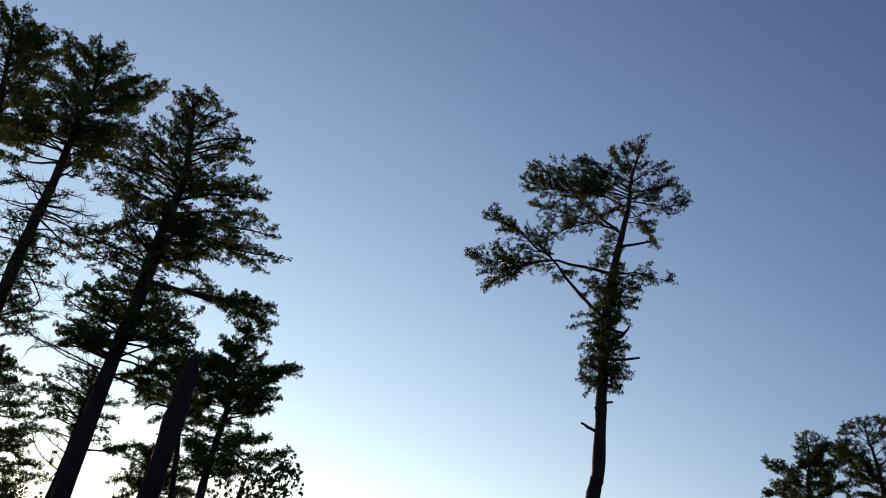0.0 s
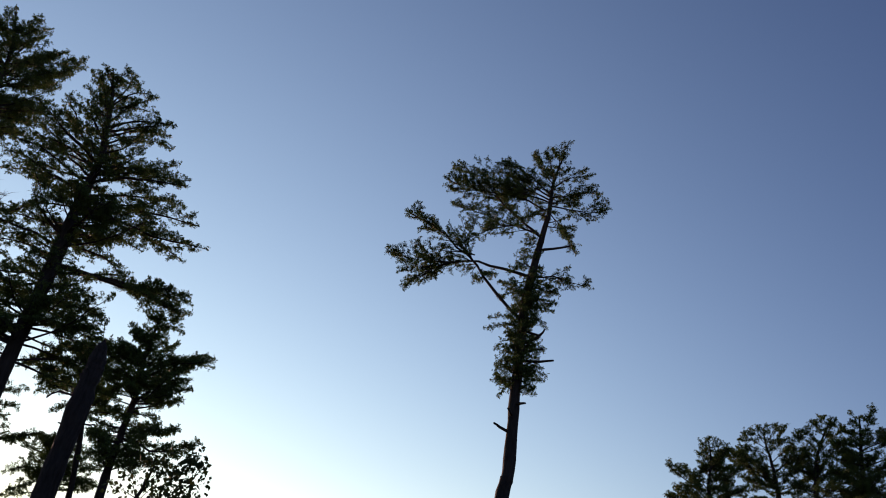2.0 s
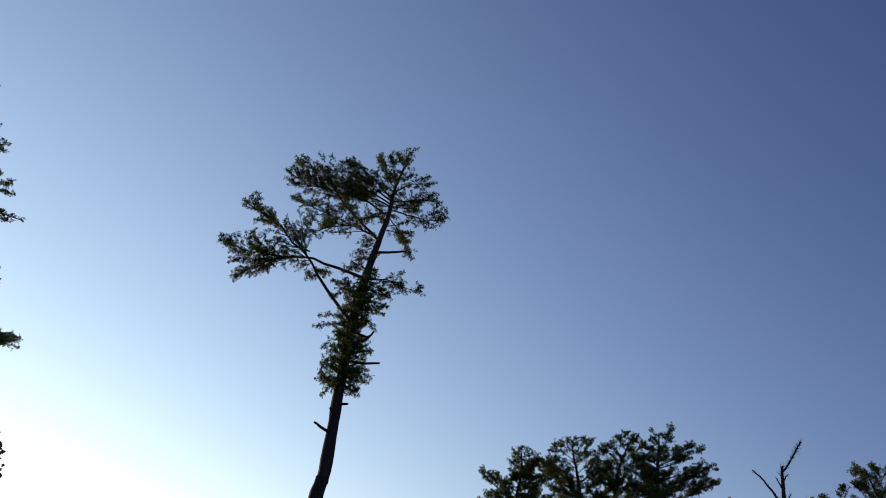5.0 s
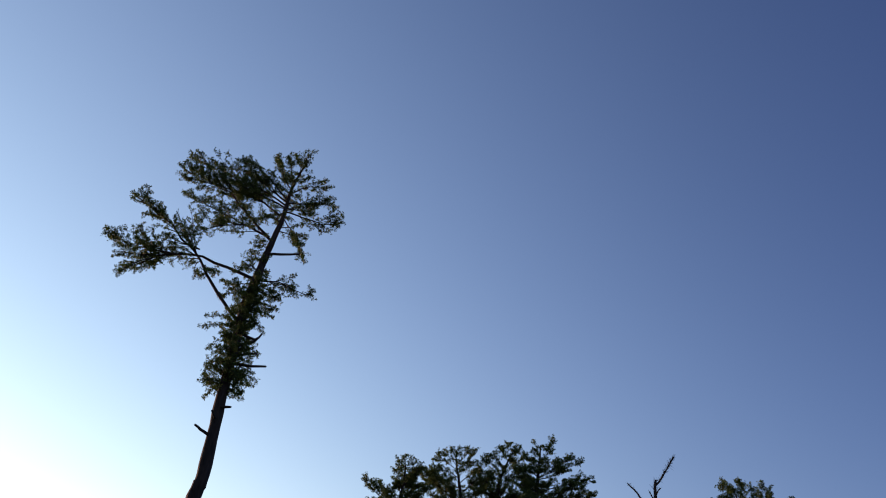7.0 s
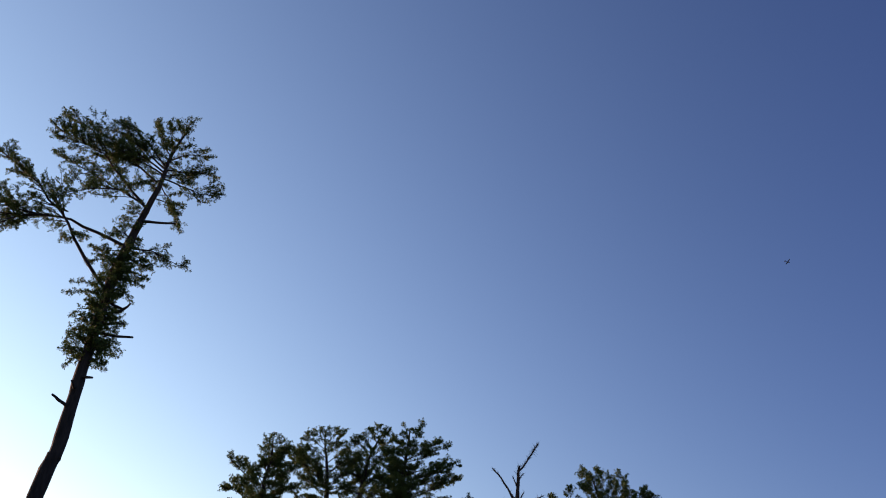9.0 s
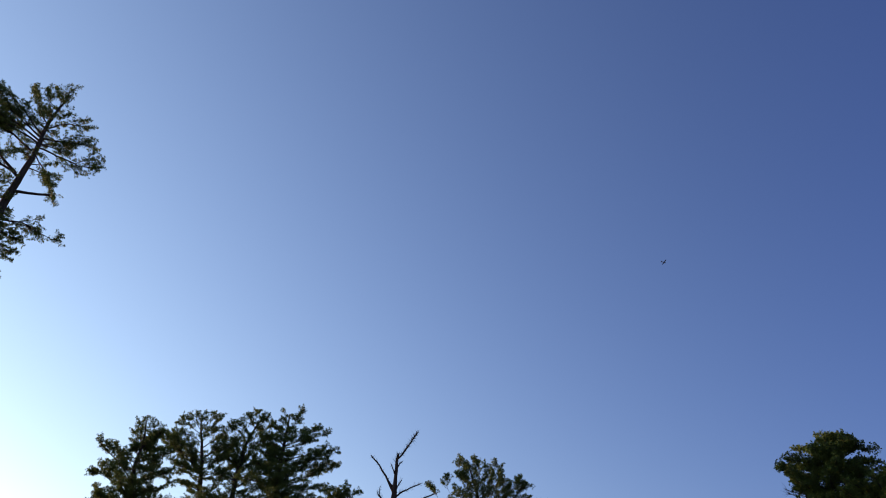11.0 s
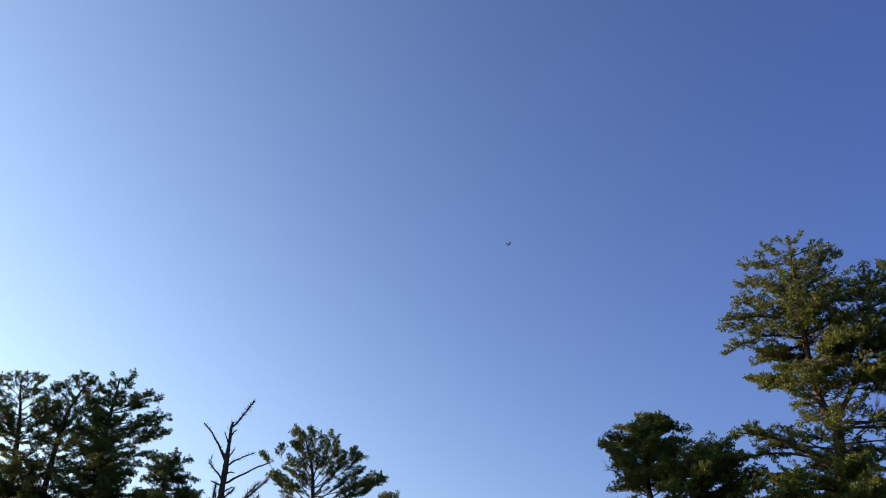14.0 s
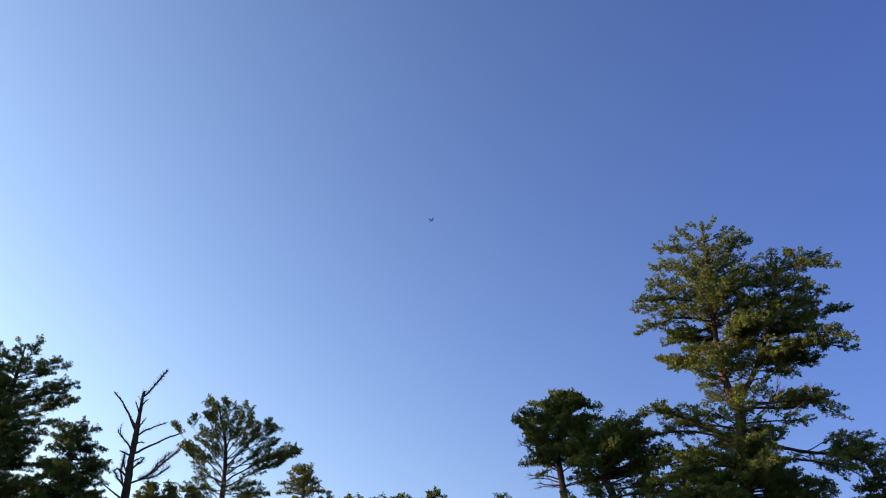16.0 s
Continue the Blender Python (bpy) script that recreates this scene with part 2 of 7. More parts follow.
def foliage(tree, path, lf, tuft, spacing=0.2):
    rng = tree.rng
    up = np.array([0, 0, 1.0])
    step = np.linalg.norm(np.diff(path, axis=0), axis=1)
    length = step.sum()
    along = np.concatenate([[0], np.cumsum(step)]) / length
    n = max(3, int(0.85 * tree.dense * length * (1 - lf) / spacing))
    tl = min(1.0, max(0.34, 0.26 * length)) * tree.reach
    for k in range(n):
        s = lf + (0.9 - lf) * (k + rng.random()) / n
        p = np.array([np.interp(s, along, path[:, c]) for c in range(3)])
        e = min(0.98, s + 0.05)
        d = unit(np.array([np.interp(e + 0.02, along, path[:, c]) - np.interp(e - 0.05, along, path[:, c]) for c in range(3)]))
        lat = unit(np.cross(d, up)) * (1 if k % 2 else -1)
        way = unit(d * rng.uniform(0.4, 0.9) + lat * rng.uniform(0.3, 0.9) + up * (rng.uniform(-0.4, 0.4) + 0.25 * tree.rise - 0.05))
        twig(tree, p, way, tl * (1.2 - 0.82 * s) * rng.uniform(0.6, 1.2), tuft)
    d = unit(path[-1] - path[-2])
    twig(tree, path[-1] - d * 0.27, d, 0.27, tuft)


def wood(tree, name, pts, r, mat, n=9, sides=6, taper=0.82):
    rng = tree.rng
    path = glide(pts, n)
    length = np.linalg.norm(np.diff(path, axis=0), axis=1).sum()
    path[1:-1] += rng.normal(0, 0.012 * length ** 0.5, (n - 2, 3))
    v, f = tube(path, r * (1 - taper * np.linspace(0, 1, n) ** 0.8), sides, rng, 0.05)
    mesh_of(name, v, f, mat, tree.root)
    return path


def limb(tree, pts, r, lf, tuft=0.14):
    path = wood(tree, "limb", pts, r, BARK, 15 if r > 0.1 else 9)
    foliage(tree, path, lf, tuft)
    return path


def fill(tree, h0, h1, n, r0, r1, tuft=0.14, lf=0.25, stem=None, spread=38, rise=0.5):
    """Limbs all round between two heights, longest in the lower half, mostly towards and away from the clearing."""
    rng = tree.rng
    n = round(n * 1.5)
    for k in range(n):
        f = (k + rng.random()) / n
        h = h0 + (h1 - h0) * f
        line = tree.stem if stem is None else stem
        i = int(np.argmin(abs(line[:, 2] - h)))
        p = line[i, :3]
        a = rng.choice([90, -90]) + rng.normal(0, spread)
        ln = (r1 + (r0 - r1) * f) * rng.uniform(0.7, 1.1)
        d = np.array([math.cos(radians(a)), math.sin(radians(a)), rise * rng.uniform(0.1, 0.85)])
        mid = p + d * ln * 0.5
        tip = p + d * ln + np.array([0, 0, ln * rng.uniform(-0.1, 0.25)])
        foliage(tree, wood(tree, "limb", [p, mid, tip], 0.012 + 0.013 * ln, BARK, 6, 5), lf, tuft)


def bough(tree, pts, r, lf, forks=4.0):
    """A limb that forks into side branches, foliage gathered towards their ends."""
    path, rng = wood(tree, "limb", pts, r * 0.7, BARK, 11), tree.rng
    length = np.linalg.norm(np.diff(path, axis=0), axis=1).sum()
    foliage(tree, path, lf, 0.14, 0.42)
    for k in range(max(3, round(forks * length))):
        s = rng.uniform(lf * 0.8, 0.95) * (len(path) - 1.001)
        i, f = int(s), s - int(s)
        p, d = path[i] + (path[i + 1] - path[i]) * f, unit(path[i + 1] - path[i])
        side = unit(np.cross(d, [0, 0, 1.0])) * rng.choice([-1, 1])
        ln = (0.35 + 0.3 * length * (1 - s / (len(path) - 1))) * rng.uniform(0.7, 1.3)
        way = unit(d * rng.uniform(0.5, 1.0) + side * rng.uniform(0.2, 0.9) + np.array([0, 0, rng.uniform(-0.38, 0.38) + 0.45 * tree.rise]))
        tip = p + way * ln + np.array([0, 0, 0.15 * ln * tree.rise])
        foliage(tree, wood(tree, "limb", [p, p + way * ln * 0.5, tip], 0.2 * r + 0.004, BARK, 5, 5), 0.15, 0.14, 0.34)


def bare_twigs(tree, path, n, length, mat_up=0.6):
    """Thin leafless twigs, which go into the tree's twig mesh."""
    rng = tree.rng
    for k in range(n):
        s = rng.uniform(0.15, 1.0) * (len(path) - 1.001)
        i, f = int(s), s - int(s)
        p = path[i] + (path[i + 1] - path[i]) * f
        d = unit(path[i + 1] - path[i])
        w = unit(d * 0.7 + rng.normal(0, 0.5, 3) + np.array([0, 0, mat_up * rng.random()]))
        ln = length * rng.uniform(0.4, 1.2)
        tree.twig_a.append(p), tree.twig_b.append(p + w * ln * 0.5), tree.twig_c.append(p + w * ln + rng.normal(0, 0.12 * ln, 3)), tree.twig_r.append(0.010)


def snapped_branch(tree, pts, r):
    wood(tree, "snapped_branch", pts, r, BARK, 5, 6, 0.45)


def bare_limb(tree, pts, r):
    path = wood(tree, "dead_limb", pts, r, DEADWOOD, 9, 6)
    length = np.linalg.norm(np.diff(path, axis=0), axis=1).sum()
    bare_twigs(tree, path, int(14 * length), 0.5)


def bristly_limb(tree, pts, r, bristle, reach):
    path = wood(tree, "dead_limb", pts, r, DEADWOOD, 9, 6, 0.55)
    length = np.linalg.norm(np.diff(path, axis=0), axis=1).sum()
    bare_twigs(tree, path, int(75 * length * bristle + 8), reach, 0.5)


def leafy_limb(tree, pts, r):
    path, rng = wood(tree, "limb", pts, r, BARK, 8, 5), tree.rng
    length = np.linalg.norm(np.diff(path, axis=0), axis=1).sum()
    for k in range(int(58 * length)):
        s = rng.uniform(0.25, 1.0) * (len(path) - 1.001)
        i, f = int(s), s - int(s)
        p = path[i] + (path[i + 1] - path[i]) * f
        tree.at.append(p + rng.normal(0, 0.08, 3)), tree.way.append(rng.normal(0, 1, 3) + np.array([0, 0, -0.5])), tree.size.append(rng.uniform(0.06, 0.11))


def finish(tree):
    """Twigs and foliage of one tree, each as one mesh."""
    rng = tree.rng
    if tree.twig_a:
        a, b, c = np.array(tree.twig_a), np.array(tree.twig_b), np.array(tree.twig_c)
        r = np.array(tree.twig_r)[:, None, None]
        d = unit(c - a)
        x = unit(np.cross(d, np.array([0.31, 0.87, 0.38])))
        y = np.cross(d, x)
        g = np.array([0, 2.094, 4.189])
        ring = np.cos(g)[None, :, None] * x[:, None] + np.sin(g)[None, :, None] * y[:, None]
        v = np.concatenate([a[:, None] + ring * r, b[:, None] + ring * r * 0.7, c[:, None]], 1)
        i = (np.arange(len(a)) * 7)[:, None, None]
        quads = (i + np.array([[0, 1, 4, 3], [1, 2, 5, 4], [2, 0, 3, 5]])[None]).reshape(-1, 4)
        tris = (i + np.array([[3, 4, 6], [4, 5, 6], [5, 3, 6]])[None]).reshape(-1, 3)
        mesh_of("twig_spray", v.reshape(-1, 3), [quads, tris], BARK if tree.leaf != "none" else DEADWOOD, tree.root, kind="stuff")
    if tree.at:
        p, w, s = np.array(tree.at), unit(np.array(tree.way)), np.array(tree.size)
        n = len(p)
        x = unit(np.cross(w, unit(rng.standard_normal((n, 3)))))
        y = np.cross(w, x)
        if tree.leaf == "needle":
            m = tree.needles
            th = np.radians(rng.uniform(8, 105, (n, m)))[..., None]
            ph = (rng.random((n, m)) * 2 * np.pi)[..., None]
            d = w[:, None] * np.cos(th) + (x[:, None] * np.cos(ph) + y[:, None] * np.sin(ph)) * np.sin(th)
            side = unit(np.cross(d, rng.standard_normal((n, m, 3)))) * (s * 1.1 / m)[:, None, None]
            ln = (s[:, None] * rng.uniform(0.65, 1.05, (n, m)))[..., None]
            o = p[:, None] + d * 0.01
            tip = o + d * ln
            # most bundles spread towards their tips like a brush, the others are pointed
            brush = rng.random((n, m, 1)) < 0.6
            v = np.stack([np.where(brush, o, o - side), np.where(brush, tip - side * 1.3, o + side), np.where(brush, tip + side * 1.3, tip)], 2).reshape(-1, 3)
            mesh_of("crown", v, [np.arange(len(v)).reshape(-1, 3)], tree.mat, tree.root, smooth=False, kind="stuff")
        else:
            s = s[:, None]
            v = np.stack([p, p + w * s * 0.5 - x * s * 0.42, p + w * s * 1.15 + y * s * 0.1, p + w * s * 0.5 + x * s * 0.42], 1).reshape(-1, 3)
            mesh_of("crown", v, [np.arange(len(v)).reshape(-1, 4)], tree.mat, tree.root, smooth=False, kind="stuff")


# ---- trees: begin ----
# the tall bare-stemmed pine in the clearing
lone_pine = pine(41, 2.2, "tall white pine with a long bare trunk and lopsided crown", 12.6, 28, [(-0.43, 0, -0.2, 0.3), (-0.22, 0, 4.21, 0.25), (-0.01, 0, 8.42, 0.22), (0.07, 0, 9.26, 0.21), (-0.03, 0, 11.4, 0.18), (-0.08, 0, 12.99, 0.17), (-0.14, 0, 15.2, 0.17), (-0.05, 0, 16.44, 0.15), (0.07, 0, 17.44, 0.12), (0.16, 0, 18.3, 0.1), (0.27, 0, 19.08, 0.08), (0.28, 0, 20.3, 0.06), (0.41, 0, 21.14, 0.04), (0.6, 0, 21.94, 0.02)], fine=0.56, needles=6, reach=1.0, rise=0.3)
bough(lone_pine, [(-0.15, 0, 16.31), (-0.96, 0.22, 16.57), (-1.8, 0.45, 16.83), (-2.44, 0.67, 17), (-3.27, 0.9, 16.84), (-3.88, 1.12, 16.56), (-4.51, 1.35, 16.1)], 0.1, 0.58, 4.5)
bough(lone_pine, [(-2.68, 0, 16.56), (-3.28, 0.18, 16.41), (-3.9, 0.37, 16.32), (-4.93, 0.55, 16.21)], 0.05, 0.23, 4.5)
bough(lone_pine, [(-2.97, 0, 16.44), (-3.7, 0.1, 16.48), (-4.43, 0.21, 16.48), (-5.23, 0.31, 16.67)], 0.05, 0.23, 4.5)
bough(lone_pine, [(-3.63, 0, 16.06), (-4.08, -0.12, 15.65), (-4.35, -0.24, 15.11)], 0.04, 0.15, 4.5)
bough(lone_pine, [(-3.16, 0, 16.37), (-3.72, 0.09, 16.66), (-4.4, 0.18, 16.99)], 0.03, 0.1, 4.5)
bough(lone_pine, [(-0.24, 0, 14.6), (-0.71, -0.1, 14.91), (-1.51, -0.2, 15.65), (-1.93, -0.31, 16.2), (-2.41, -0.41, 16.6), (-2.93, -0.51, 16.9), (-3.51, -0.61, 17.32), (-4.16, -0.71, 17.6), (-4.83, -0.82, 17.85)], 0.1, 0.5, 4.5)
bough(lone_pine, [(-1.99, 0, 16.4), (-1.72, -0.07, 16.12), (-1.88, -0.14, 15.8)], 0.03, 0.15, 4.5)
bough(lone_pine, [(-2.06, 0, 16.49), (-2.17, 0.05, 16.22), (-2.07, 0.09, 15.98)], 0.03, 0.15, 4.5)
bough(lone_pine, [(0.07, 0, 18.02), (-0.51, -0.24, 18.11), (-1.02, -0.48, 18.03), (-1.77, -0.72, 17.57), (-2.55, -0.97, 16.91)], 0.07, 0.23, 4.5)
bough(lone_pine, [(-0.73, 0, 18.3), (-1.55, -0.26, 18.33), (-2.27, -0.51, 18.37), (-2.98, -0.77, 18.36)], 0.05, 0.2, 4.5)
bough(lone_pine, [(-1.14, 0, 18.31), (-1.75, 0.14, 18.33), (-2.49, 0.29, 18.35)], 0.04, 0.15, 4.5)
bough(lone_pine, [(-0.04, 0, 18.11), (-0.94, 0.19, 18.91), (-1.68, 0.37, 19.6), (-2.14, 0.56, 19.98), (-3.04, 0.75, 20.23), (-3.85, 0.93, 20.59)], 0.08, 0.25, 4.5)
bough(lone_pine, [(0.14, 0, 19.14), (-0.8, 0.13, 19.63), (-1.8, 0.26, 19.8), (-2.88, 0.39, 19.88), (-3.61, 0.53, 19.93)], 0.06, 0.2, 4.5)
bough(lone_pine, [(0.13, 0, 18.99), (-0.37, 0.13, 19), (-0.86, 0.27, 18.77)], 0.03, 0.15, 4.5)
bough(lone_pine, [(0.23, 0, 19.64), (-0.63, 0.3, 20.16), (-1.73, 0.6, 20.57), (-2.96, 0.91, 20.98), (-3.72, 1.21, 21.28)], 0.05, 0.15, 4.5)
bough(lone_pine, [(0.19, 0, 19.54), (-0.65, -0.12, 19.68), (-1.49, -0.25, 19.77), (-2.34, -0.37, 19.86)], 0.05, 0.15, 4.5)
bough(lone_pine, [(0.25, 0, 19.87), (-0.45, -0.21, 20.3), (-1.11, -0.42, 20.6), (-1.51, -0.63, 20.55)], 0.05, 0.15, 4.5)
bough(lone_pine, [(0.24, 0, 19.79), (-0.52, 0.14, 20.27), (-1.36, 0.28, 20.73), (-2.13, 0.43, 20.83)], 0.05, 0.15, 4.5)
bough(lone_pine, [(0.3, 0, 20.3), (-0.19, 0.2, 21.12), (-0.48, 0.41, 21.9)], 0.04, 0.15, 4.5)
bough(lone_pine, [(0.36, 0, 20.61), (0.12, 0.06, 21.17), (-0.04, 0.11, 21.62)], 0.04, 0.15, 4.5)
bough(lone_pine, [(0.42, 0, 21.03), (0.42, 0.06, 21.64), (0.57, 0.12, 22.23)], 0.03, 0.15, 4.5)
bough(lone_pine, [(0.35, 0, 20.26), (0.84, 0.16, 20.82), (1.55, 0.32, 21.22)], 0.05, 0.17, 4.5)
bough(lone_pine, [(0.22, 0, 19.74), (0.98, -0.11, 19.89), (1.61, -0.22, 20.03), (2.04, -0.33, 19.99)], 0.05, 0.2, 4.5)
bough(lone_pine, [(0.21, 0, 19.35), (1.01, -0.16, 19.25), (1.81, -0.31, 19.11), (2.43, -0.47, 19.31)], 0.05, 0.23, 4.5)
bough(lone_pine, [(0.19, 0, 19.1), (0.66, -0.12, 18.58), (1.1, -0.25, 17.85), (1.43, -0.37, 17.39)], 0.04, 0.2, 4.5)
bough(lone_pine, [(0.18, 0, 19.49), (0.8, 0.09, 19.66), (1.31, 0.19, 19.82)], 0.04, 0.15, 4.5)
bough(lone_pine, [(-0.05, 0, 16.21), (0.62, -0.16, 16.38), (1.2, -0.31, 16.18), (1.84, -0.47, 16)], 0.05, 0.17, 4.5)
bough(lone_pine, [(-0.08, 0, 15.91), (0.43, 0.15, 15.94), (0.86, 0.3, 16.02)], 0.04, 0.15, 4.5)
bough(lone_pine, [(-0.13, 0, 15.53), (0.31, 0.1, 15.5), (0.78, 0.2, 15.42)], 0.04, 0.12, 4.5)
bough(lone_pine, [(-0.02, 0, 16.66), (-0.43, -0.11, 16.74), (-0.71, -0.23, 16.33)], 0.04, 0.1, 4.5)
bough(lone_pine, [(-0.01, 0, 16.99), (-0.22, 0.06, 17.18), (-0.45, 0.11, 17.09)], 0.04, 0.1, 4.5)
bough(lone_pine, [(-0.06, 0, 16.16), (-0.48, 0.07, 16.06), (-0.79, 0.15, 15.93)], 0.04, 0.1, 4.5)
bough(lone_pine, [(-0.11, 0, 15.8), (-0.53, 0.16, 15.74), (-0.95, 0.31, 15.59)], 0.04, 0.1, 4.5)
bough(lone_pine, [(0.06, 0, 17.6), (-0.19, -0.04, 17.69), (-0.42, -0.07, 17.55)], 0.03, 0.1, 4.5)
snapped_branch(lone_pine, [(-2.45, 0, 16.82), (-2.37, 0, 16.9), (-2.19, 0, 16.89)], 0.05)
limb(lone_pine, [(-0.12, 0, 14.66), (-0.59, -0.13, 14.65), (-1.3, -0.26, 14.37)], 0.02, 0.15)
limb(lone_pine, [(-0.11, 0, 14.24), (-0.65, -0.32, 14.23), (-1.37, -0.64, 13.79)], 0.02, 0.15)
limb(lone_pine, [(-0.1, 0, 13.61), (-0.61, 0.12, 13.8), (-0.98, 0.24, 13.45)], 0.02, 0.15)
limb(lone_pine, [(-0.08, 0, 12.99), (-0.54, 0.13, 13.09), (-0.84, 0.26, 12.67)], 0.02, 0.15)
limb(lone_pine, [(-0.06, 0, 12.19), (-0.47, -0.11, 12.29), (-0.91, -0.21, 12.13)], 0.02, 0.15)
limb(lone_pine, [(-0.06, 0, 12.39), (-0.39, 0.11, 12.09), (-0.6, 0.23, 11.78)], 0.02, 0.15)
limb(lone_pine, [(-0.12, 0, 14.66), (0.27, -0.14, 14.64), (0.65, -0.28, 14.31)], 0.02, 0.15)
limb(lone_pine, [(-0.1, 0, 13.82), (0.34, 0.07, 13.79), (0.74, 0.14, 13.65)], 0.02, 0.15)
limb(lone_pine, [(-0.08, 0, 13), (0.42, 0.21, 12.93), (0.89, 0.42, 12.79)], 0.02, 0.15)
limb(lone_pine, [(-0.07, 0, 12.59), (0.36, 0.17, 12.5), (0.84, 0.34, 12.63)], 0.02, 0.15)
limb(lone_pine, [(-0.06, 0, 12.39), (0.33, -0.11, 12.23), (0.48, -0.22, 11.83)], 0.02, 0.15)
limb(lone_pine, [(-0.14, 0, 15.1), (0.22, -0.08, 15.2), (0.86, -0.16, 14.96)], 0.02, 0.15)
fill(lone_pine, 12.01, 15.97, 44, 0.5, 0.95, lf=0.1)
snapped_branch(lone_pine, [(-0.1, 0, 13.69), (0.47, -0.28, 13.93), (0.63, -0.55, 14.09)], 0.06)
snapped_branch(lone_pine, [(-0.09, 0, 13.36), (0.66, -0.55, 13.38)], 0.06)
snapped_branch(lone_pine, [(-0.08, 0, 13.07), (0.57, -0.28, 13.02), (1.05, -0.55, 13.03)], 0.06)
snapped_branch(lone_pine, [(0.01, 0, 10.5), (-0.39, -0.28, 10.55), (-0.6, -0.55, 10.59)], 0.06)
snapped_branch(lone_pine, [(-0.02, 0, 11.08), (-0.22, -0.55, 11.15)], 0.06)
snapped_branch(lone_pine, [(-0.04, 0, 11.51), (0.31, -0.55, 11.41)], 0.06)
snapped_branch(lone_pine, [(0.07, 0, 17.41), (0.53, -0.28, 17.4), (1.15, -0.55, 17.47)], 0.06)
snapped_branch(lone_pine, [(-0.11, 0, 14.23), (0.48, -0.28, 13.97), (0.64, -0.55, 14.12)], 0.06)
fill(lone_pine, 18.3, 21.2, 12, 0.4, 1.2, lf=0.15, spread=60)
fill(lone_pine, 15.4, 17.0, 12, 0.35, 0.8, lf=0.1, spread=60)
fill(lone_pine, 11.9, 15.6, 30, 0.45, 0.85, lf=0.1, spread=75)

# the pair of big pines on the sunward side
dark_pine = pine(42, 1.8, "big dark white pine with a dense tapering crown", -19.4, 30, [(0.02, 0, -0.2, 0.39), (0.01, 0, 2.73, 0.33), (-0.01, 0, 5.46, 0.29), (-0.03, 0, 7.64, 0.27), (0.01, 0, 10.36, 0.25), (0.07, 0, 12.7, 0.23), (0.05, 0, 15.18, 0.19), (0.14, 0, 17.16, 0.14), (-0.11, 0, 18.64, 0.1), (-0.34, 0, 19.86, 0.07), (-0.69, 0, 21, 0.02)], fine=0.72, needles=6, rise=0.4)
limb(dark_pine, [(-0.27, 0, 19.49), (0.06, 0.4, 20.99), (-0.19, 0.8, 21.81)], 0.04, 0.3)
limb(dark_pine, [(-0.27, 0, 19.49), (0.36, -0.3, 20.28), (1.03, -0.61, 20.29)], 0.04, 0.3)
limb(dark_pine, [(-0.31, 0, 19.72), (-0.91, 0.18, 20.38), (-1.35, 0.36, 20.77)], 0.03, 0.3)
limb(dark_pine, [(-0.37, 0, 19.97), (-0.69, -0.19, 20.52), (-1.01, -0.37, 20.75)], 0.03, 0.3)
limb(dark_pine, [(-0.24, 0, 19.37), (0.44, -0.31, 19.64), (1.3, -0.62, 19.65)], 0.04, 0.3)
limb(dark_pine, [(-0.22, 0, 19.25), (-0.81, -0.12, 19.56), (-1.27, -0.24, 19.74)], 0.03, 0.3)
limb(dark_pine, [(-0.1, 0, 18.59), (0.88, -0.59, 19.09), (2, -1.19, 19.09)], 0.05, 0.3)
limb(dark_pine, [(0.01, 0, 17.89), (1.01, 0.33, 18.94), (2.36, 0.66, 19.24)], 0.05, 0.3)
limb(dark_pine, [(-0.04, 0, 18.17), (0.94, 0.54, 19.3), (2.12, 1.08, 19.93)], 0.05, 0.3)
limb(dark_pine, [(0.13, 0, 16.79), (1.67, 0.69, 17.72), (3.46, 1.37, 18.66)], 0.07, 0.3)
limb(dark_pine, [(0.1, 0, 16.31), (1.51, -0.57, 16.84), (3.13, -1.14, 17.03)], 0.07, 0.3)
limb(dark_pine, [(0.07, 0, 15.7), (1.78, 0.71, 16.82), (3.48, 1.41, 17.55)], 0.06, 0.3)
limb(dark_pine, [(0.06, 0, 15.36), (1.43, -0.44, 15.12), (2.87, -0.89, 14.86), (4.55, -1.33, 14.94)], 0.08, 0.35)
limb(dark_pine, [(0.06, 0, 15.44), (2.07, -0.43, 15.8), (4, -0.85, 15.88)], 0.08, 0.3)
limb(dark_pine, [(0.06, 0, 15.29), (2.42, 0.89, 15.55), (4.29, 1.77, 15.53)], 0.07, 0.4)
limb(dark_pine, [(0.13, 0, 16.98), (1.59, 0.35, 17.76), (2.74, 0.69, 18.67)], 0.06, 0.3)
limb(dark_pine, [(0.06, 0, 14.19), (1.66, -0.28, 14.48), (2.56, -0.56, 14.31)], 0.05, 0.3)
limb(dark_pine, [(0.06, 0, 13.95), (1.31, 0.16, 13.89), (1.75, 0.33, 14.17)], 0.03, 0.3)
limb(dark_pine, [(0.05, 0, 11.68), (1.31, -0.4, 11.71), (2.3, -0.79, 11.43)], 0.05, 0.3)
limb(dark_pine, [(0.02, 0, 10.69), (1.22, 0.63, 11.26), (2.71, 1.26, 11.32)], 0.05, 0.3)
limb(dark_pine, [(0.04, 0, 11.34), (1.26, -0.4, 11.27), (2.1, -0.81, 11.09)], 0.05, 0.3)
limb(dark_pine, [(0.14, 0, 17.16), (-0.7, -0.52, 17.26), (-1.67, -1.04, 17.52), (-2.41, -1.56, 17.73)], 0.06, 0.35)
limb(dark_pine, [(-0.02, 0, 18.04), (-0.78, 0.16, 18.94), (-1.7, 0.32, 19.3)], 0.05, 0.3)
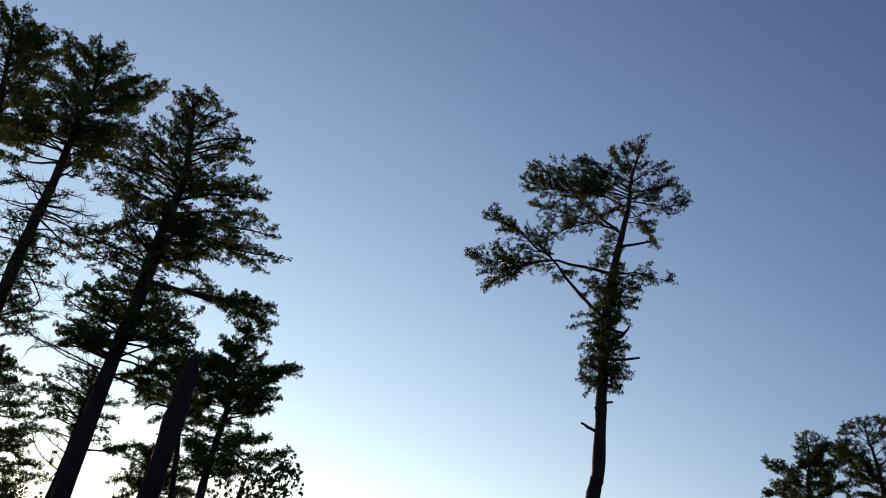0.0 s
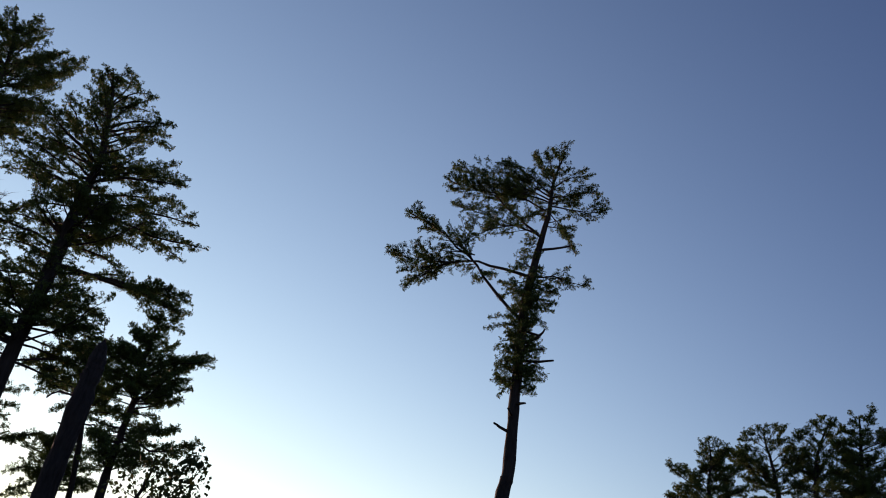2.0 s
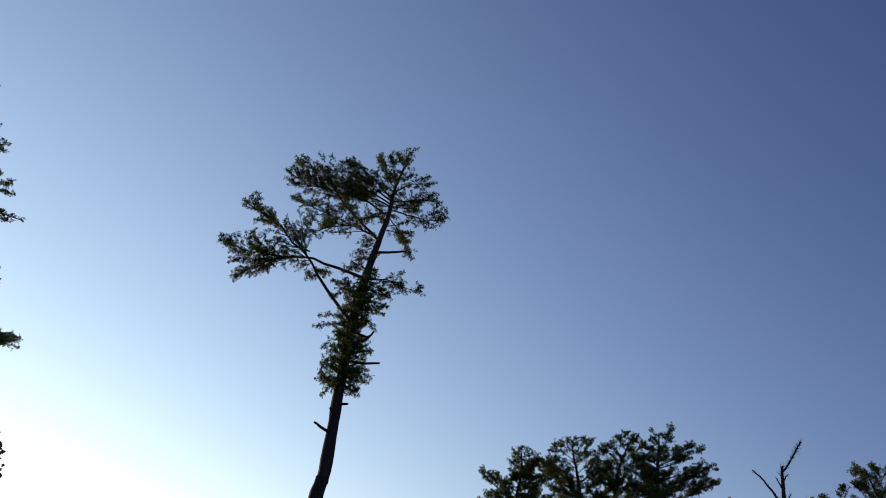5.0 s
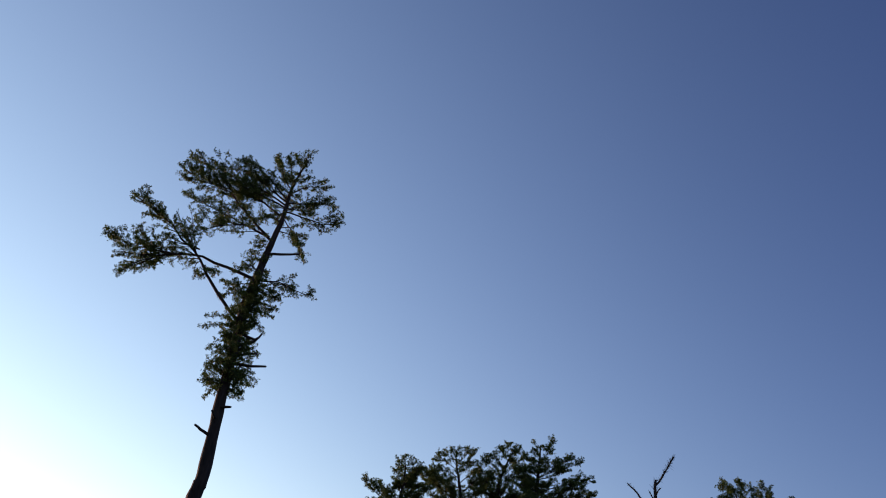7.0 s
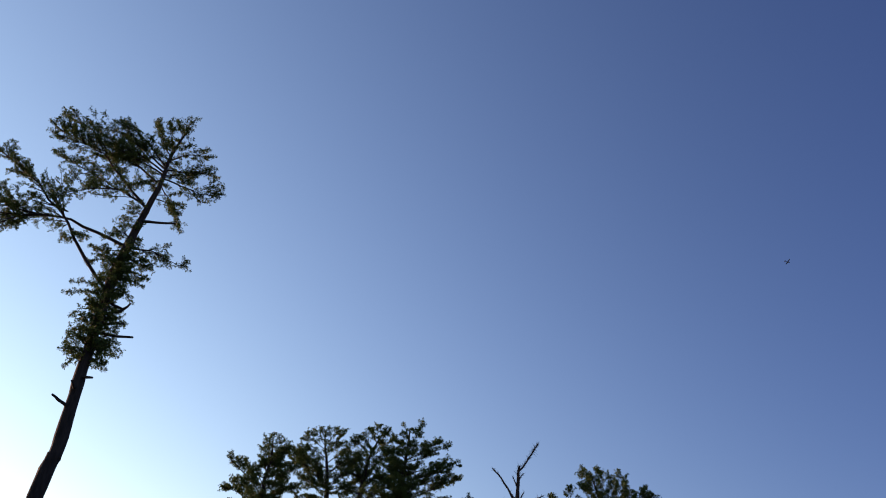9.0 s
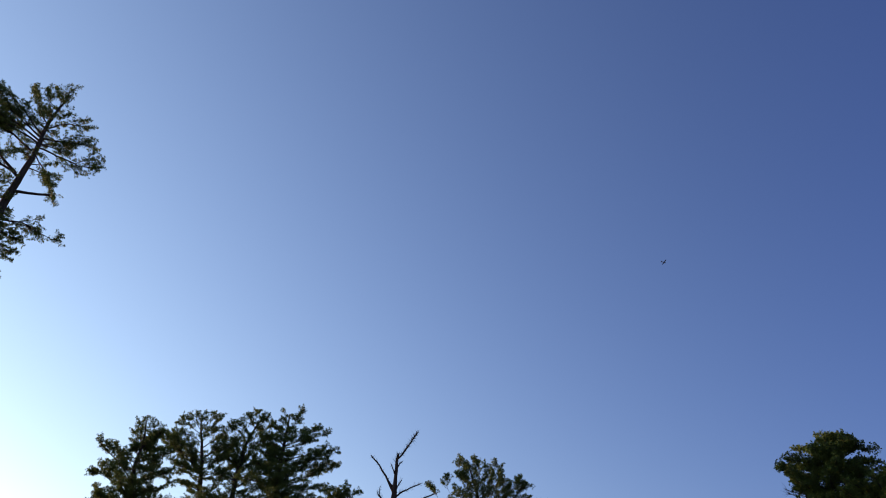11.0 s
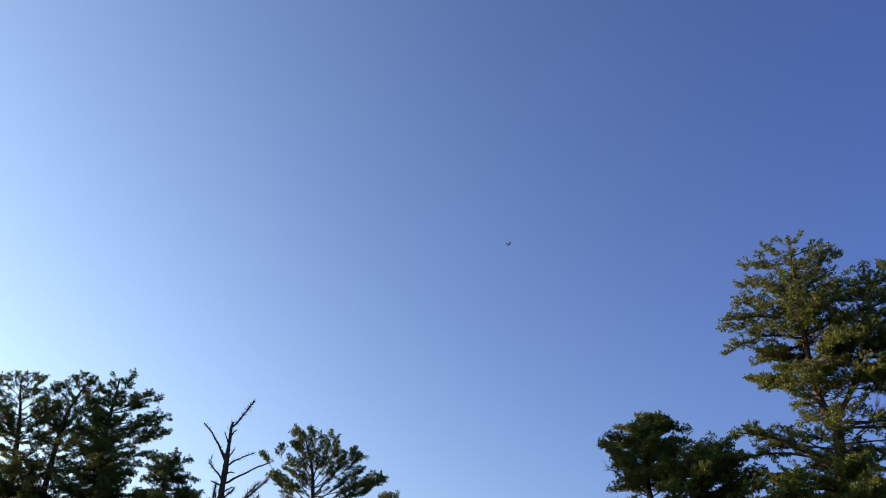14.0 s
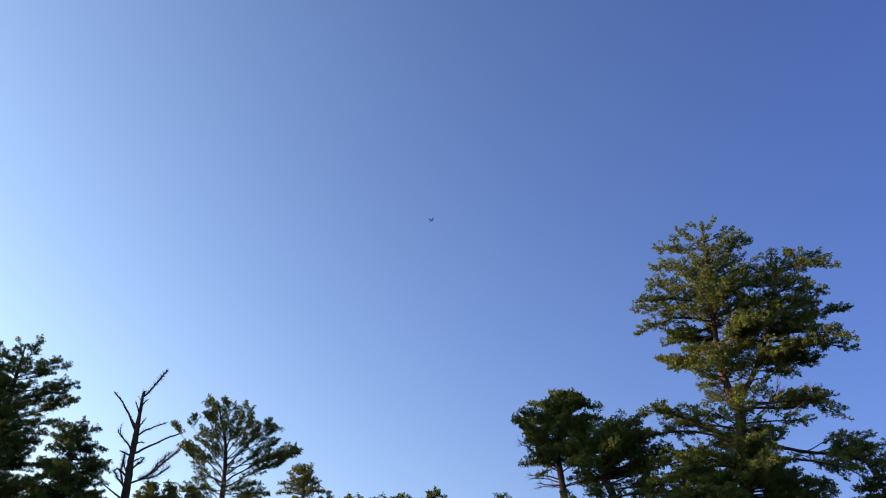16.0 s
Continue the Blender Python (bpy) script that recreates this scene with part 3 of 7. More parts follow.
limb(dark_pine, [(0.07, 0, 17.64), (-0.94, 0.46, 18.26), (-1.67, 0.93, 19.21)], 0.05, 0.3)
limb(dark_pine, [(0.11, 0, 16.41), (-0.73, 0.37, 16.48), (-1.76, 0.73, 16.59), (-2.66, 1.1, 16.13)], 0.06, 0.3)
limb(dark_pine, [(0.13, 0, 16.81), (-0.75, -0.22, 16.91), (-2.36, -0.44, 16.59)], 0.06, 0.3)
limb(dark_pine, [(0.14, 0, 17.16), (-1.24, -0.51, 17.03), (-2.17, -1.03, 16.72)], 0.05, 0.3)
limb(dark_pine, [(0.09, 0, 15.94), (-0.83, 0.5, 16.21), (-2.06, 1.01, 16.12)], 0.05, 0.4)
limb(dark_pine, [(0.05, 0, 15.24), (-0.86, -0.57, 14.67), (-1.78, -1.15, 13.64)], 0.05, 0.3)
limb(dark_pine, [(0.06, 0, 13.66), (-1.07, -0.39, 13.66), (-2.18, -0.78, 13.49), (-2.9, -1.18, 13.32)], 0.06, 0.35)
limb(dark_pine, [(0.07, 0, 13.27), (-1.12, 0.24, 13.41), (-2.43, 0.47, 13.17)], 0.05, 0.3)
limb(dark_pine, [(0.06, 0, 14.29), (-1.06, 0.34, 14.42), (-2.3, 0.67, 14.45)], 0.05, 0.3)
limb(dark_pine, [(0.07, 0, 12.54), (-0.76, -0.35, 12.22), (-1.54, -0.7, 11.73), (-1.92, -1.05, 11.14)], 0.05, 0.3)
limb(dark_pine, [(0.06, 0, 12.38), (-0.76, 0.19, 11.82), (-1.71, 0.39, 11.67)], 0.05, 0.3)
limb(dark_pine, [(0.04, 0, 11.4), (-0.88, -0.54, 10.91), (-1.77, -1.07, 9.98)], 0.05, 0.2)
limb(dark_pine, [(0.03, 0, 11), (-0.94, 0.48, 10.8), (-1.71, 0.95, 10.36)], 0.05, 0.2)
limb(dark_pine, [(0.05, 0, 14.84), (1.1, 0.18, 15.21), (1.51, 0.37, 14.77)], 0.03, 0.3)
limb(dark_pine, [(0, 0, 9.43), (0.85, 0.23, 9.89), (1.75, 0.45, 10.17), (2.53, 0.68, 9.86)], 0.05, 0.4)
limb(dark_pine, [(0, 0, 9.51), (1.36, -0.22, 9.33), (2.61, -0.44, 9.04)], 0.05, 0.3)
limb(dark_pine, [(0.04, 0, 11.65), (0.81, -0.3, 12.1), (1.45, -0.6, 12.34)], 0.04, 0.3)
fill(dark_pine, 9.88, 13.49, 34, 1.2, 2.7, spread=45)
fill(dark_pine, 13.82, 17.4, 36, 1.3, 2.9, spread=45)
fill(dark_pine, 17.3, 20.5, 34, 0.5, 1.7, spread=55)
limb(dark_pine, [(0.07, 0, 12.87), (1.54, 0.3, 13.23), (2.78, 0.6, 13.45), (3.87, 0.9, 13.59), (5.01, 1.2, 13.79)], 0.06, 0.5)
limb(dark_pine, [(2.58, 0.8, 13.54), (3.29, 0.42, 13), (4.05, 0.85, 12.49)], 0.02, 0.3)
limb(dark_pine, [(3, 0.8, 13.55), (3.89, 0.37, 13.08), (4.78, 0.74, 12.76)], 0.02, 0.2)
limb(dark_pine, [(2.78, 0.8, 13.56), (3.72, 0.28, 13.62), (4.8, 0.56, 13.78)], 0.02, 0.2)
limb(dark_pine, [(2.17, 0.8, 13.48), (2.94, 0.35, 13.07), (3.47, 0.69, 12.74)], 0.02, 0.3)
limb(dark_pine, [(3.44, 0.8, 13.52), (4.27, 0.52, 13.03), (5.05, 1.05, 13.34)], 0.02, 0.2)
limb(dark_pine, [(3.1, 0.8, 13.56), (3.69, 0.55, 12.84), (4.52, 1.11, 12.43)], 0.02, 0.3)
bare_limb(dark_pine, [(0, 0, 9.97), (-0.93, 0.17, 10.2), (-1.94, 0.34, 10), (-2.92, 0.5, 10.25)], 0.04)
bare_limb(dark_pine, [(0, 0, 9.45), (-0.75, 0.41, 9.73), (-2.04, 0.83, 10.09), (-3.22, 1.24, 10.58)], 0.04)
bare_limb(dark_pine, [(-0.01, 0, 9.22), (-0.47, -0.14, 9.34), (-0.8, -0.28, 9.23)], 0.04)
bare_limb(dark_pine, [(0.06, 0, 14.05), (-1.06, 0.22, 14.84), (-1.42, 0.44, 15.62), (-1.38, 0.66, 16.06)], 0.04)
limb(dark_pine, [(0.01, 0, 10.09), (-1.04, 0.39, 10.54), (-1.85, 0.77, 10.61)], 0.04, 0.15)
limb(dark_pine, [(0.01, 0, 10.22), (-0.97, 0.31, 10.33), (-1.62, 0.62, 10.21)], 0.04, 0.15)
limb(dark_pine, [(0.01, 0, 10.37), (-1.17, 0.44, 10.92), (-1.86, 0.88, 11.18)], 0.04, 0.2)
limb(dark_pine, [(0.07, 0, 12.79), (1, 0.3, 13.03), (1.9, 0.6, 13.58), (2.71, 0.9, 13.87)], 0.06, 0.4)
limb(dark_pine, [(0.07, 0, 12.94), (1.95, 0.25, 13.2), (2.99, 0.5, 13.37), (3.84, 0.75, 13.6), (4.79, 1, 13.79)], 0.08, 0.4)
limb(dark_pine, [(0.07, 0, 13.02), (2.99, 0.17, 13.14), (3.89, 0.33, 13.06), (4.77, 0.5, 13.15)], 0.08, 0.4)
limb(dark_pine, [(0.06, 0, 13.82), (1.4, -0.24, 13.72), (2.29, -0.48, 13.33)], 0.05, 0.3)
limb(dark_pine, [(0.06, 0, 14.09), (1.13, 0.14, 14.45), (1.93, 0.28, 14.63)], 0.04, 0.3)
limb(dark_pine, [(0.06, 0, 12.12), (0.9, -0.12, 12.52), (1.46, -0.24, 12.89)], 0.04, 0.3)
limb(dark_pine, [(0.05, 0, 11.8), (1.06, -0.25, 11.99), (1.78, -0.5, 11.74)], 0.04, 0.3)
limb(dark_pine, [(0.04, 0, 11.49), (1.23, 0.22, 11.67), (2.36, 0.44, 11.69)], 0.05, 0.3)
limb(dark_pine, [(0.03, 0, 11.09), (1.34, -0.45, 11.04), (2.47, -0.9, 10.74)], 0.05, 0.4)
limb(dark_pine, [(0.02, 0, 10.66), (1.27, -0.42, 10.66), (2.34, -0.83, 10.38)], 0.05, 0.3)
limb(dark_pine, [(0.01, 0, 10.42), (1.08, 0.22, 10.36), (2, 0.43, 10.62)], 0.04, 0.3)
limb(dark_pine, [(0.03, 0, 11.27), (0.91, 0.23, 12.04), (1.55, 0.46, 12.52)], 0.04, 0.3)
limb(dark_pine, [(0.04, 0, 11.58), (1.11, 0.15, 11.4), (1.95, 0.29, 11.3)], 0.04, 0.3)
limb(dark_pine, [(0.03, 0, 11.21), (-0.96, 0.33, 11.37), (-2.03, 0.65, 11.53)], 0.05, 0.3)
limb(dark_pine, [(0.04, 0, 11.4), (-1, 0.35, 12.01), (-1.7, 0.7, 12.36)], 0.05, 0.3)
limb(dark_pine, [(0.04, 0, 11.62), (-0.6, -0.11, 12.09), (-0.94, -0.21, 12.36)], 0.03, 0.3)
limb(dark_pine, [(0.01, 0, 10.55), (-1.01, -0.36, 10.32), (-1.78, -0.72, 10.18)], 0.04, 0.3)
limb(dark_pine, [(0.02, 0, 10.64), (-1.1, 0.22, 10.67), (-2.05, 0.44, 10.72)], 0.05, 0.3)
limb(dark_pine, [(0.01, 0, 10.15), (-0.96, 0.37, 10.31), (-1.84, 0.73, 10.27)], 0.04, 0.3)
limb(dark_pine, [(0.06, 0, 13.33), (-1.14, 0.16, 13.75), (-1.93, 0.33, 13.29)], 0.04, 0.3)
limb(dark_pine, [(0.06, 0, 13.59), (-0.88, 0.14, 14.41), (-1.63, 0.29, 14.64)], 0.04, 0.3)
limb(dark_pine, [(0.07, 0, 13.08), (-0.64, 0.18, 13.16), (-1.21, 0.36, 13.29)], 0.04, 0.3)
bare_limb(dark_pine, [(0, 0, 9.59), (-0.76, -0.24, 9.64), (-2, -0.47, 9.85), (-3, -0.71, 9.97)], 0.04)
bare_limb(dark_pine, [(0, 0, 9.97), (-1.26, -0.22, 10.04), (-2.11, -0.45, 9.69), (-2.44, -0.67, 9.4)], 0.04)
bare_limb(dark_pine, [(0.03, 0, 10.96), (-1.54, -0.19, 11.31), (-2.08, -0.37, 11.37)], 0.04)
bare_limb(dark_pine, [(0.04, 0, 11.43), (-1.99, 0.12, 11.95), (-2.31, 0.23, 12.34)], 0.04)
bare_limb(dark_pine, [(0.06, 0, 13.98), (-1.07, -0.14, 14.67), (-1.23, -0.29, 15.19), (-1.25, -0.43, 15.5)], 0.04)
bare_limb(dark_pine, [(0, 0, 9.44), (0.69, 0.27, 9.85), (1.65, 0.54, 10.22), (2.35, 0.81, 10.31)], 0.04)
limb(dark_pine, [(0.13, 0, 16.9), (-0.81, 0.17, 17.28), (-1.54, 0.35, 17.66), (-2.33, 0.52, 18.04)], 0.05, 0.35)
limb(dark_pine, [(0.12, 0, 16.78), (-1.02, -0.48, 18.09), (-1.67, -0.96, 18.59)], 0.05, 0.35)
limb(dark_pine, [(0.13, 0, 17.03), (-0.72, -0.33, 17.43), (-1.85, -0.65, 17.71), (-2.73, -0.98, 17.58)], 0.05, 0.35)
limb(dark_pine, [(0.08, 0, 15.91), (-0.82, -0.19, 15.92), (-1.69, -0.38, 15.77), (-2.49, -0.57, 15.33)], 0.05, 0.35)
limb(dark_pine, [(0.08, 0, 15.95), (-1.02, -0.19, 15.91), (-2.12, -0.38, 16.15), (-2.7, -0.57, 15.92)], 0.05, 0.35)
limb(dark_pine, [(0.09, 0, 16.14), (-1.02, -0.3, 16.46), (-1.91, -0.59, 16.61), (-2.59, -0.89, 16.36)], 0.05, 0.35)
limb(dark_pine, [(0.08, 0, 15.76), (-0.9, -0.27, 15.8), (-1.72, -0.53, 15.33)], 0.05, 0.35)
limb(dark_pine, [(0.11, 0, 16.46), (-0.92, 0.24, 17.02), (-1.81, 0.49, 17.11)], 0.05, 0.35)
limb(dark_pine, [(-0.26, 0, 19.44), (-0.44, -0.19, 20.43), (-0.11, -0.37, 20.99)], 0.05, 0.35)
limb(dark_pine, [(-0.26, 0, 19.44), (-0.8, -0.23, 20.09), (-1.07, -0.47, 20.35)], 0.05, 0.35)
limb(dark_pine, [(-0.14, 0, 18.79), (0.48, -0.29, 19.75), (1.04, -0.59, 20.27)], 0.05, 0.35)
limb(dark_pine, [(-0.07, 0, 18.4), (1.11, -0.23, 19.16), (1.9, -0.45, 19.58)], 0.05, 0.35)
left_pine = pine(43, 1.85, "tall white pine with grey dead lower limbs", -26.7, 33, [(0.16, 0, -0.2, 0.3), (0.07, 0, 5.96, 0.25), (-0.01, 0, 11.93, 0.22), (-0.04, 0, 14.28, 0.2), (0.01, 0, 16.75, 0.17), (-0.06, 0, 18.77, 0.13), (-0.02, 0, 20.17, 0.1), (-0.16, 0, 21.67, 0.06), (-0.61, 0, 23.25, 0.03)], fine=0.72, needles=6, rise=0.4)
limb(left_pine, [(-0.03, 0, 19.82), (0.79, 0.49, 20.95), (1.81, 0.99, 22.15), (2.36, 1.48, 23.83)], 0.06, 0.3)
limb(left_pine, [(-0.05, 0, 18.64), (1.05, -0.36, 19.18), (1.85, -0.71, 19.6)], 0.05, 0.5)
limb(left_pine, [(-0.04, 0, 20.46), (0.85, 0.38, 22.05), (1.67, 0.76, 23.19)], 0.05, 0.3)
limb(left_pine, [(-0.14, 0, 21.51), (0.16, 0.31, 22.94), (0.73, 0.61, 23.67)], 0.04, 0.3)
limb(left_pine, [(-0.26, 0, 22.04), (-0.07, 0.22, 23.21), (0.17, 0.44, 23.92)], 0.03, 0.3)
limb(left_pine, [(-0.31, 0, 22.19), (-0.79, 0.28, 22.95), (-0.7, 0.55, 23.85)], 0.03, 0.3)
limb(left_pine, [(-0.15, 0, 21.63), (-1.22, 0.29, 22.54), (-1.99, 0.58, 23.27)], 0.03, 0.3)
limb(left_pine, [(-0.09, 0, 20.84), (-1.33, -0.56, 21.2), (-2.29, -1.11, 21.02)], 0.04, 0.3)
limb(left_pine, [(-0.06, 0, 20.55), (-1.75, 0.67, 21.13), (-2.92, 1.33, 21.32)], 0.05, 0.3)
limb(left_pine, [(-0.03, 0, 19.89), (-1.48, 0.48, 19.9), (-2.77, 0.95, 19.3)], 0.06, 0.3)
limb(left_pine, [(-0.05, 0, 19.21), (-1.28, -0.3, 19.02), (-2.7, -0.61, 19.18)], 0.06, 0.3)
limb(left_pine, [(-0.05, 0, 18.39), (-1.43, 0.66, 18.71), (-2.89, 1.33, 18.65)], 0.06, 0.4)
limb(left_pine, [(-0.03, 0, 17.99), (-1.22, 0.32, 18), (-2.57, 0.64, 17.65)], 0.06, 0.4)
limb(left_pine, [(-0.02, 0, 17.47), (-1.25, -0.56, 16.69), (-2.62, -1.12, 16.31)], 0.06, 0.4)
limb(left_pine, [(-0.1, 0, 20.96), (0.89, 0.29, 21.86), (2.2, 0.57, 22.8)], 0.04, 0.3)
limb(left_pine, [(-0.04, 0, 19.49), (0.69, 0.16, 19.87), (1.28, 0.32, 19.82)], 0.03, 0.3)
limb(left_pine, [(-0.03, 0, 20.32), (0.69, 0.42, 20.52), (1.95, 0.85, 21.55)], 0.05, 0.3)
limb(left_pine, [(0, 0, 16.71), (0.43, -0.2, 17.34), (0.97, -0.39, 18.04)], 0.04, 0.3)
limb(left_pine, [(0, 0, 16.94), (0.46, 0.35, 18.14), (1.01, 0.7, 18.91)], 0.04, 0.3)
limb(left_pine, [(0, 0, 16.58), (-0.98, -0.26, 16.1), (-1.94, -0.51, 15.25)], 0.05, 0.3)
limb(left_pine, [(-0.03, 0, 14.81), (-0.13, -0.32, 13.36), (1.03, -0.64, 13.25)], 0.04, 0.4)
limb(left_pine, [(-0.04, 0, 14.22), (-0.22, -0.37, 13.07), (-0.51, -0.75, 12.55)], 0.04, 0.3)
limb(left_pine, [(-0.04, 0, 14.47), (0.38, -0.11, 13.65), (0.75, -0.22, 13.62)], 0.03, 0.3)
limb(left_pine, [(-0.03, 0, 13.07), (0.31, -0.19, 11.78), (1.27, -0.38, 11.38)], 0.05, 0.4)
limb(left_pine, [(-0.02, 0, 12.61), (0.2, -0.34, 11.03), (1.44, -0.68, 10.84)], 0.05, 0.5)
limb(left_pine, [(-0.02, 0, 15.26), (1.04, -0.35, 15.05), (2.3, -0.7, 14.45)], 0.05, 0.45)
limb(left_pine, [(-0.03, 0, 15.1), (1.08, 0.31, 14.71), (2.13, 0.63, 14.5)], 0.05, 0.5)
limb(left_pine, [(-0.04, 0, 13.74), (-0.02, -0.3, 11.61), (0.79, -0.6, 12.08)], 0.04, 0.5)
fill(left_pine, 17.62, 22.5, 60, 0.9, 2.8, spread=60)
fill(left_pine, 10.76, 15.96, 20, 1, 2.6, lf=0.4)
bare_limb(left_pine, [(-0.01, 0, 16), (-0.61, -0.24, 15.92), (-1.04, -0.48, 16.17), (-1.62, -0.72, 16.3)], 0.04)
bare_limb(left_pine, [(-0.02, 0, 15.56), (-0.86, 0.14, 15.39), (-1.76, 0.28, 15.22)], 0.04)
bare_limb(left_pine, [(-0.02, 0, 15.61), (1.05, 0.44, 16), (1.99, 0.89, 16.36)], 0.04)
bare_limb(left_pine, [(-0.02, 0, 15.45), (0.94, 0.32, 15.64), (1.39, 0.63, 16.36)], 0.04)
bare_limb(left_pine, [(-0.03, 0, 14.92), (-0.77, 0.38, 14.75), (-1.53, 0.75, 14.99)], 0.04)
bare_limb(left_pine, [(-0.04, 0, 14.55), (0.76, 0.14, 14.92), (1.62, 0.29, 14.94)], 0.04)
bare_limb(left_pine, [(-0.04, 0, 13.98), (-0.87, 0.34, 13.97), (-1.22, 0.67, 13.47)], 0.04)
bare_limb(left_pine, [(0, 0, 16.23), (-0.65, 0.34, 16.53), (-1.34, 0.68, 16.3)], 0.04)
bare_limb(left_pine, [(-0.02, 0, 15.49), (0.98, -0.26, 15.25), (1.82, -0.52, 15.39)], 0.04)
bare_limb(left_pine, [(-0.03, 0, 15.24), (-0.57, 0.22, 15.22), (-1.13, 0.44, 14.66)], 0.04)
bare_limb(left_pine, [(-0.01, 0, 15.94), (0.61, -0.22, 16.26), (1.2, -0.44, 16.27)], 0.04)
bare_limb(left_pine, [(-0.04, 0, 14.36), (-0.57, 0.29, 14.45), (-1.13, 0.58, 14.19)], 0.04)
bare_limb(left_pine, [(-0.03, 0, 13.41), (1.15, -0.39, 12.05), (0.33, -0.78, 11.06)], 0.04)
limb(left_pine, [(-0.04, 0, 14.34), (0.9, 0.2, 14.59), (1.76, 0.41, 14.63)], 0.04, 0.3)
limb(left_pine, [(-0.03, 0, 13.88), (1.04, -0.31, 13.98), (1.71, -0.61, 13.67)], 0.04, 0.3)
limb(left_pine, [(-0.03, 0, 13.54), (0.64, 0.15, 13.5), (1.08, 0.3, 13.27)], 0.03, 0.3)
limb(left_pine, [(-0.03, 0, 13.15), (0.65, 0.08, 13.14), (0.88, 0.16, 12.98)], 0.03, 0.3)
limb(left_pine, [(-0.01, 0, 12), (0.34, 0.16, 12.34), (0.69, 0.32, 12.61)], 0.03, 0.3)
limb(left_pine, [(-0.03, 0, 13.48), (0.73, -0.11, 13.8), (1.09, -0.22, 14.15)], 0.04, 0.3)
limb(left_pine, [(0, 0, 10.91), (0.48, 0.21, 11.48), (1.17, 0.42, 11.81)], 0.04, 0.3)
limb(left_pine, [(0.01, 0, 10.23), (0.7, 0.29, 10.71), (1.22, 0.58, 10.98)], 0.04, 0.3)
bare_limb(left_pine, [(-0.01, 0, 15.62), (0.63, 0.27, 15.9), (1.36, 0.54, 16.1), (1.94, 0.8, 16.04)], 0.04)
bare_limb(left_pine, [(-0.01, 0, 15.74), (-0.65, -0.21, 16.23), (-1.29, -0.41, 16.32)], 0.04)
bare_limb(left_pine, [(-0.02, 0, 15.1), (0.84, 0.29, 15.33), (1.65, 0.57, 15.14)], 0.04)
bare_limb(left_pine, [(-0.03, 0, 14.71), (-0.63, -0.22, 14.69), (-1.2, -0.44, 14.58)], 0.04)
bare_limb(left_pine, [(-0.02, 0, 15.27), (-0.91, 0.17, 15.29), (-1.41, 0.35, 15.36)], 0.04)
bare_limb(left_pine, [(-0.01, 0, 15.62), (-0.4, 0.07, 15.9), (-0.56, 0.14, 16.23)], 0.04)
bare_limb(left_pine, [(0.01, 0, 10.79), (0.82, -0.19, 11.47), (1.32, -0.38, 12.12)], 0.04)
bare_limb(left_pine, [(0, 0, 11.03), (1.15, 0.38, 11.83), (1.92, 0.75, 12.11)], 0.04)
limb(left_pine, [(-0.02, 0, 20.06), (0.77, -0.24, 20.67), (1.9, -0.49, 20.91)], 0.05, 0.3)
limb(left_pine, [(-0.03, 0, 19.77), (0.81, -0.18, 20.61), (1.97, -0.37, 21.72), (2.17, -0.55, 22.4)], 0.05, 0.3)
limb(left_pine, [(-0.04, 0, 20.34), (0.72, 0.25, 21.8), (1.27, 0.5, 22.82)], 0.05, 0.3)
limb(left_pine, [(-0.09, 0, 20.87), (0.27, 0.19, 22.39), (0.78, 0.38, 23.36)], 0.05, 0.3)
limb(left_pine, [(-0.12, 0, 21.28), (0.1, 0.15, 22.83), (0.27, 0.3, 23.74)], 0.05, 0.3)
limb(left_pine, [(-0.09, 0, 20.87), (-1.1, -0.24, 21.56), (-1.77, -0.49, 22.51)], 0.05, 0.3)
limb(left_pine, [(-0.05, 0, 20.46), (-1.04, 0.37, 21.69), (-1.85, 0.73, 22.86)], 0.05, 0.3)
limb(left_pine, [(-0.02, 0, 17.49), (0.25, -0.25, 17.95), (0.77, -0.5, 18.34)], 0.05, 0.3)
limb(left_pine, [(-0.01, 0, 17.23), (0.51, -0.15, 17.74), (0.96, -0.3, 18.24)], 0.05, 0.3)
limb(left_pine, [(0, 0, 17.01), (0.63, 0.2, 17.31), (1.24, 0.4, 17.55)], 0.05, 0.3)
limb(left_pine, [(-0.06, 0, 18.64), (0.79, 0.13, 19.27), (1.59, 0.27, 19.87), (1.79, 0.4, 20.54)], 0.05, 0.6)
limb(left_pine, [(-0.05, 0, 18.53), (0.72, 0.31, 19.26), (1.29, 0.61, 20.09)], 0.05, 0.6)
pine_behind = pine(44, 2.4, "tall white pine standing behind its neighbour", -28.1, 41, [(0.68, 0, -0.2, 0.26), (0.33, 0, 7.01, 0.22), (-0.02, 0, 14.02, 0.19), (-1.88, 0, 20.77, 0.15), (-2.92, 0, 24.8, 0.11), (-3.37, 0, 26.63, 0.06), (-3.81, 0, 28.02, 0.03)], needles=6)
limb(pine_behind, [(-2.84, 0, 24.5), (-2.09, 0.64, 26.24), (-1.14, 1.28, 27.63)], 0.06, 0.3)
limb(pine_behind, [(-2.93, 0, 24.86), (-2.26, -0.47, 26.14), (-1.57, -0.95, 27.32)], 0.06, 0.3)
limb(pine_behind, [(-3.07, 0, 25.4), (-2.81, 0.44, 27.29), (-2.36, 0.89, 28.39)], 0.05, 0.3)
limb(pine_behind, [(-3.22, 0, 26.01), (-3.19, -0.33, 27.25), (-3.25, -0.66, 28.07)], 0.04, 0.3)
limb(pine_behind, [(-3.29, 0, 26.32), (-3.88, 0.29, 27.22), (-4.42, 0.58, 28.31)], 0.04, 0.3)
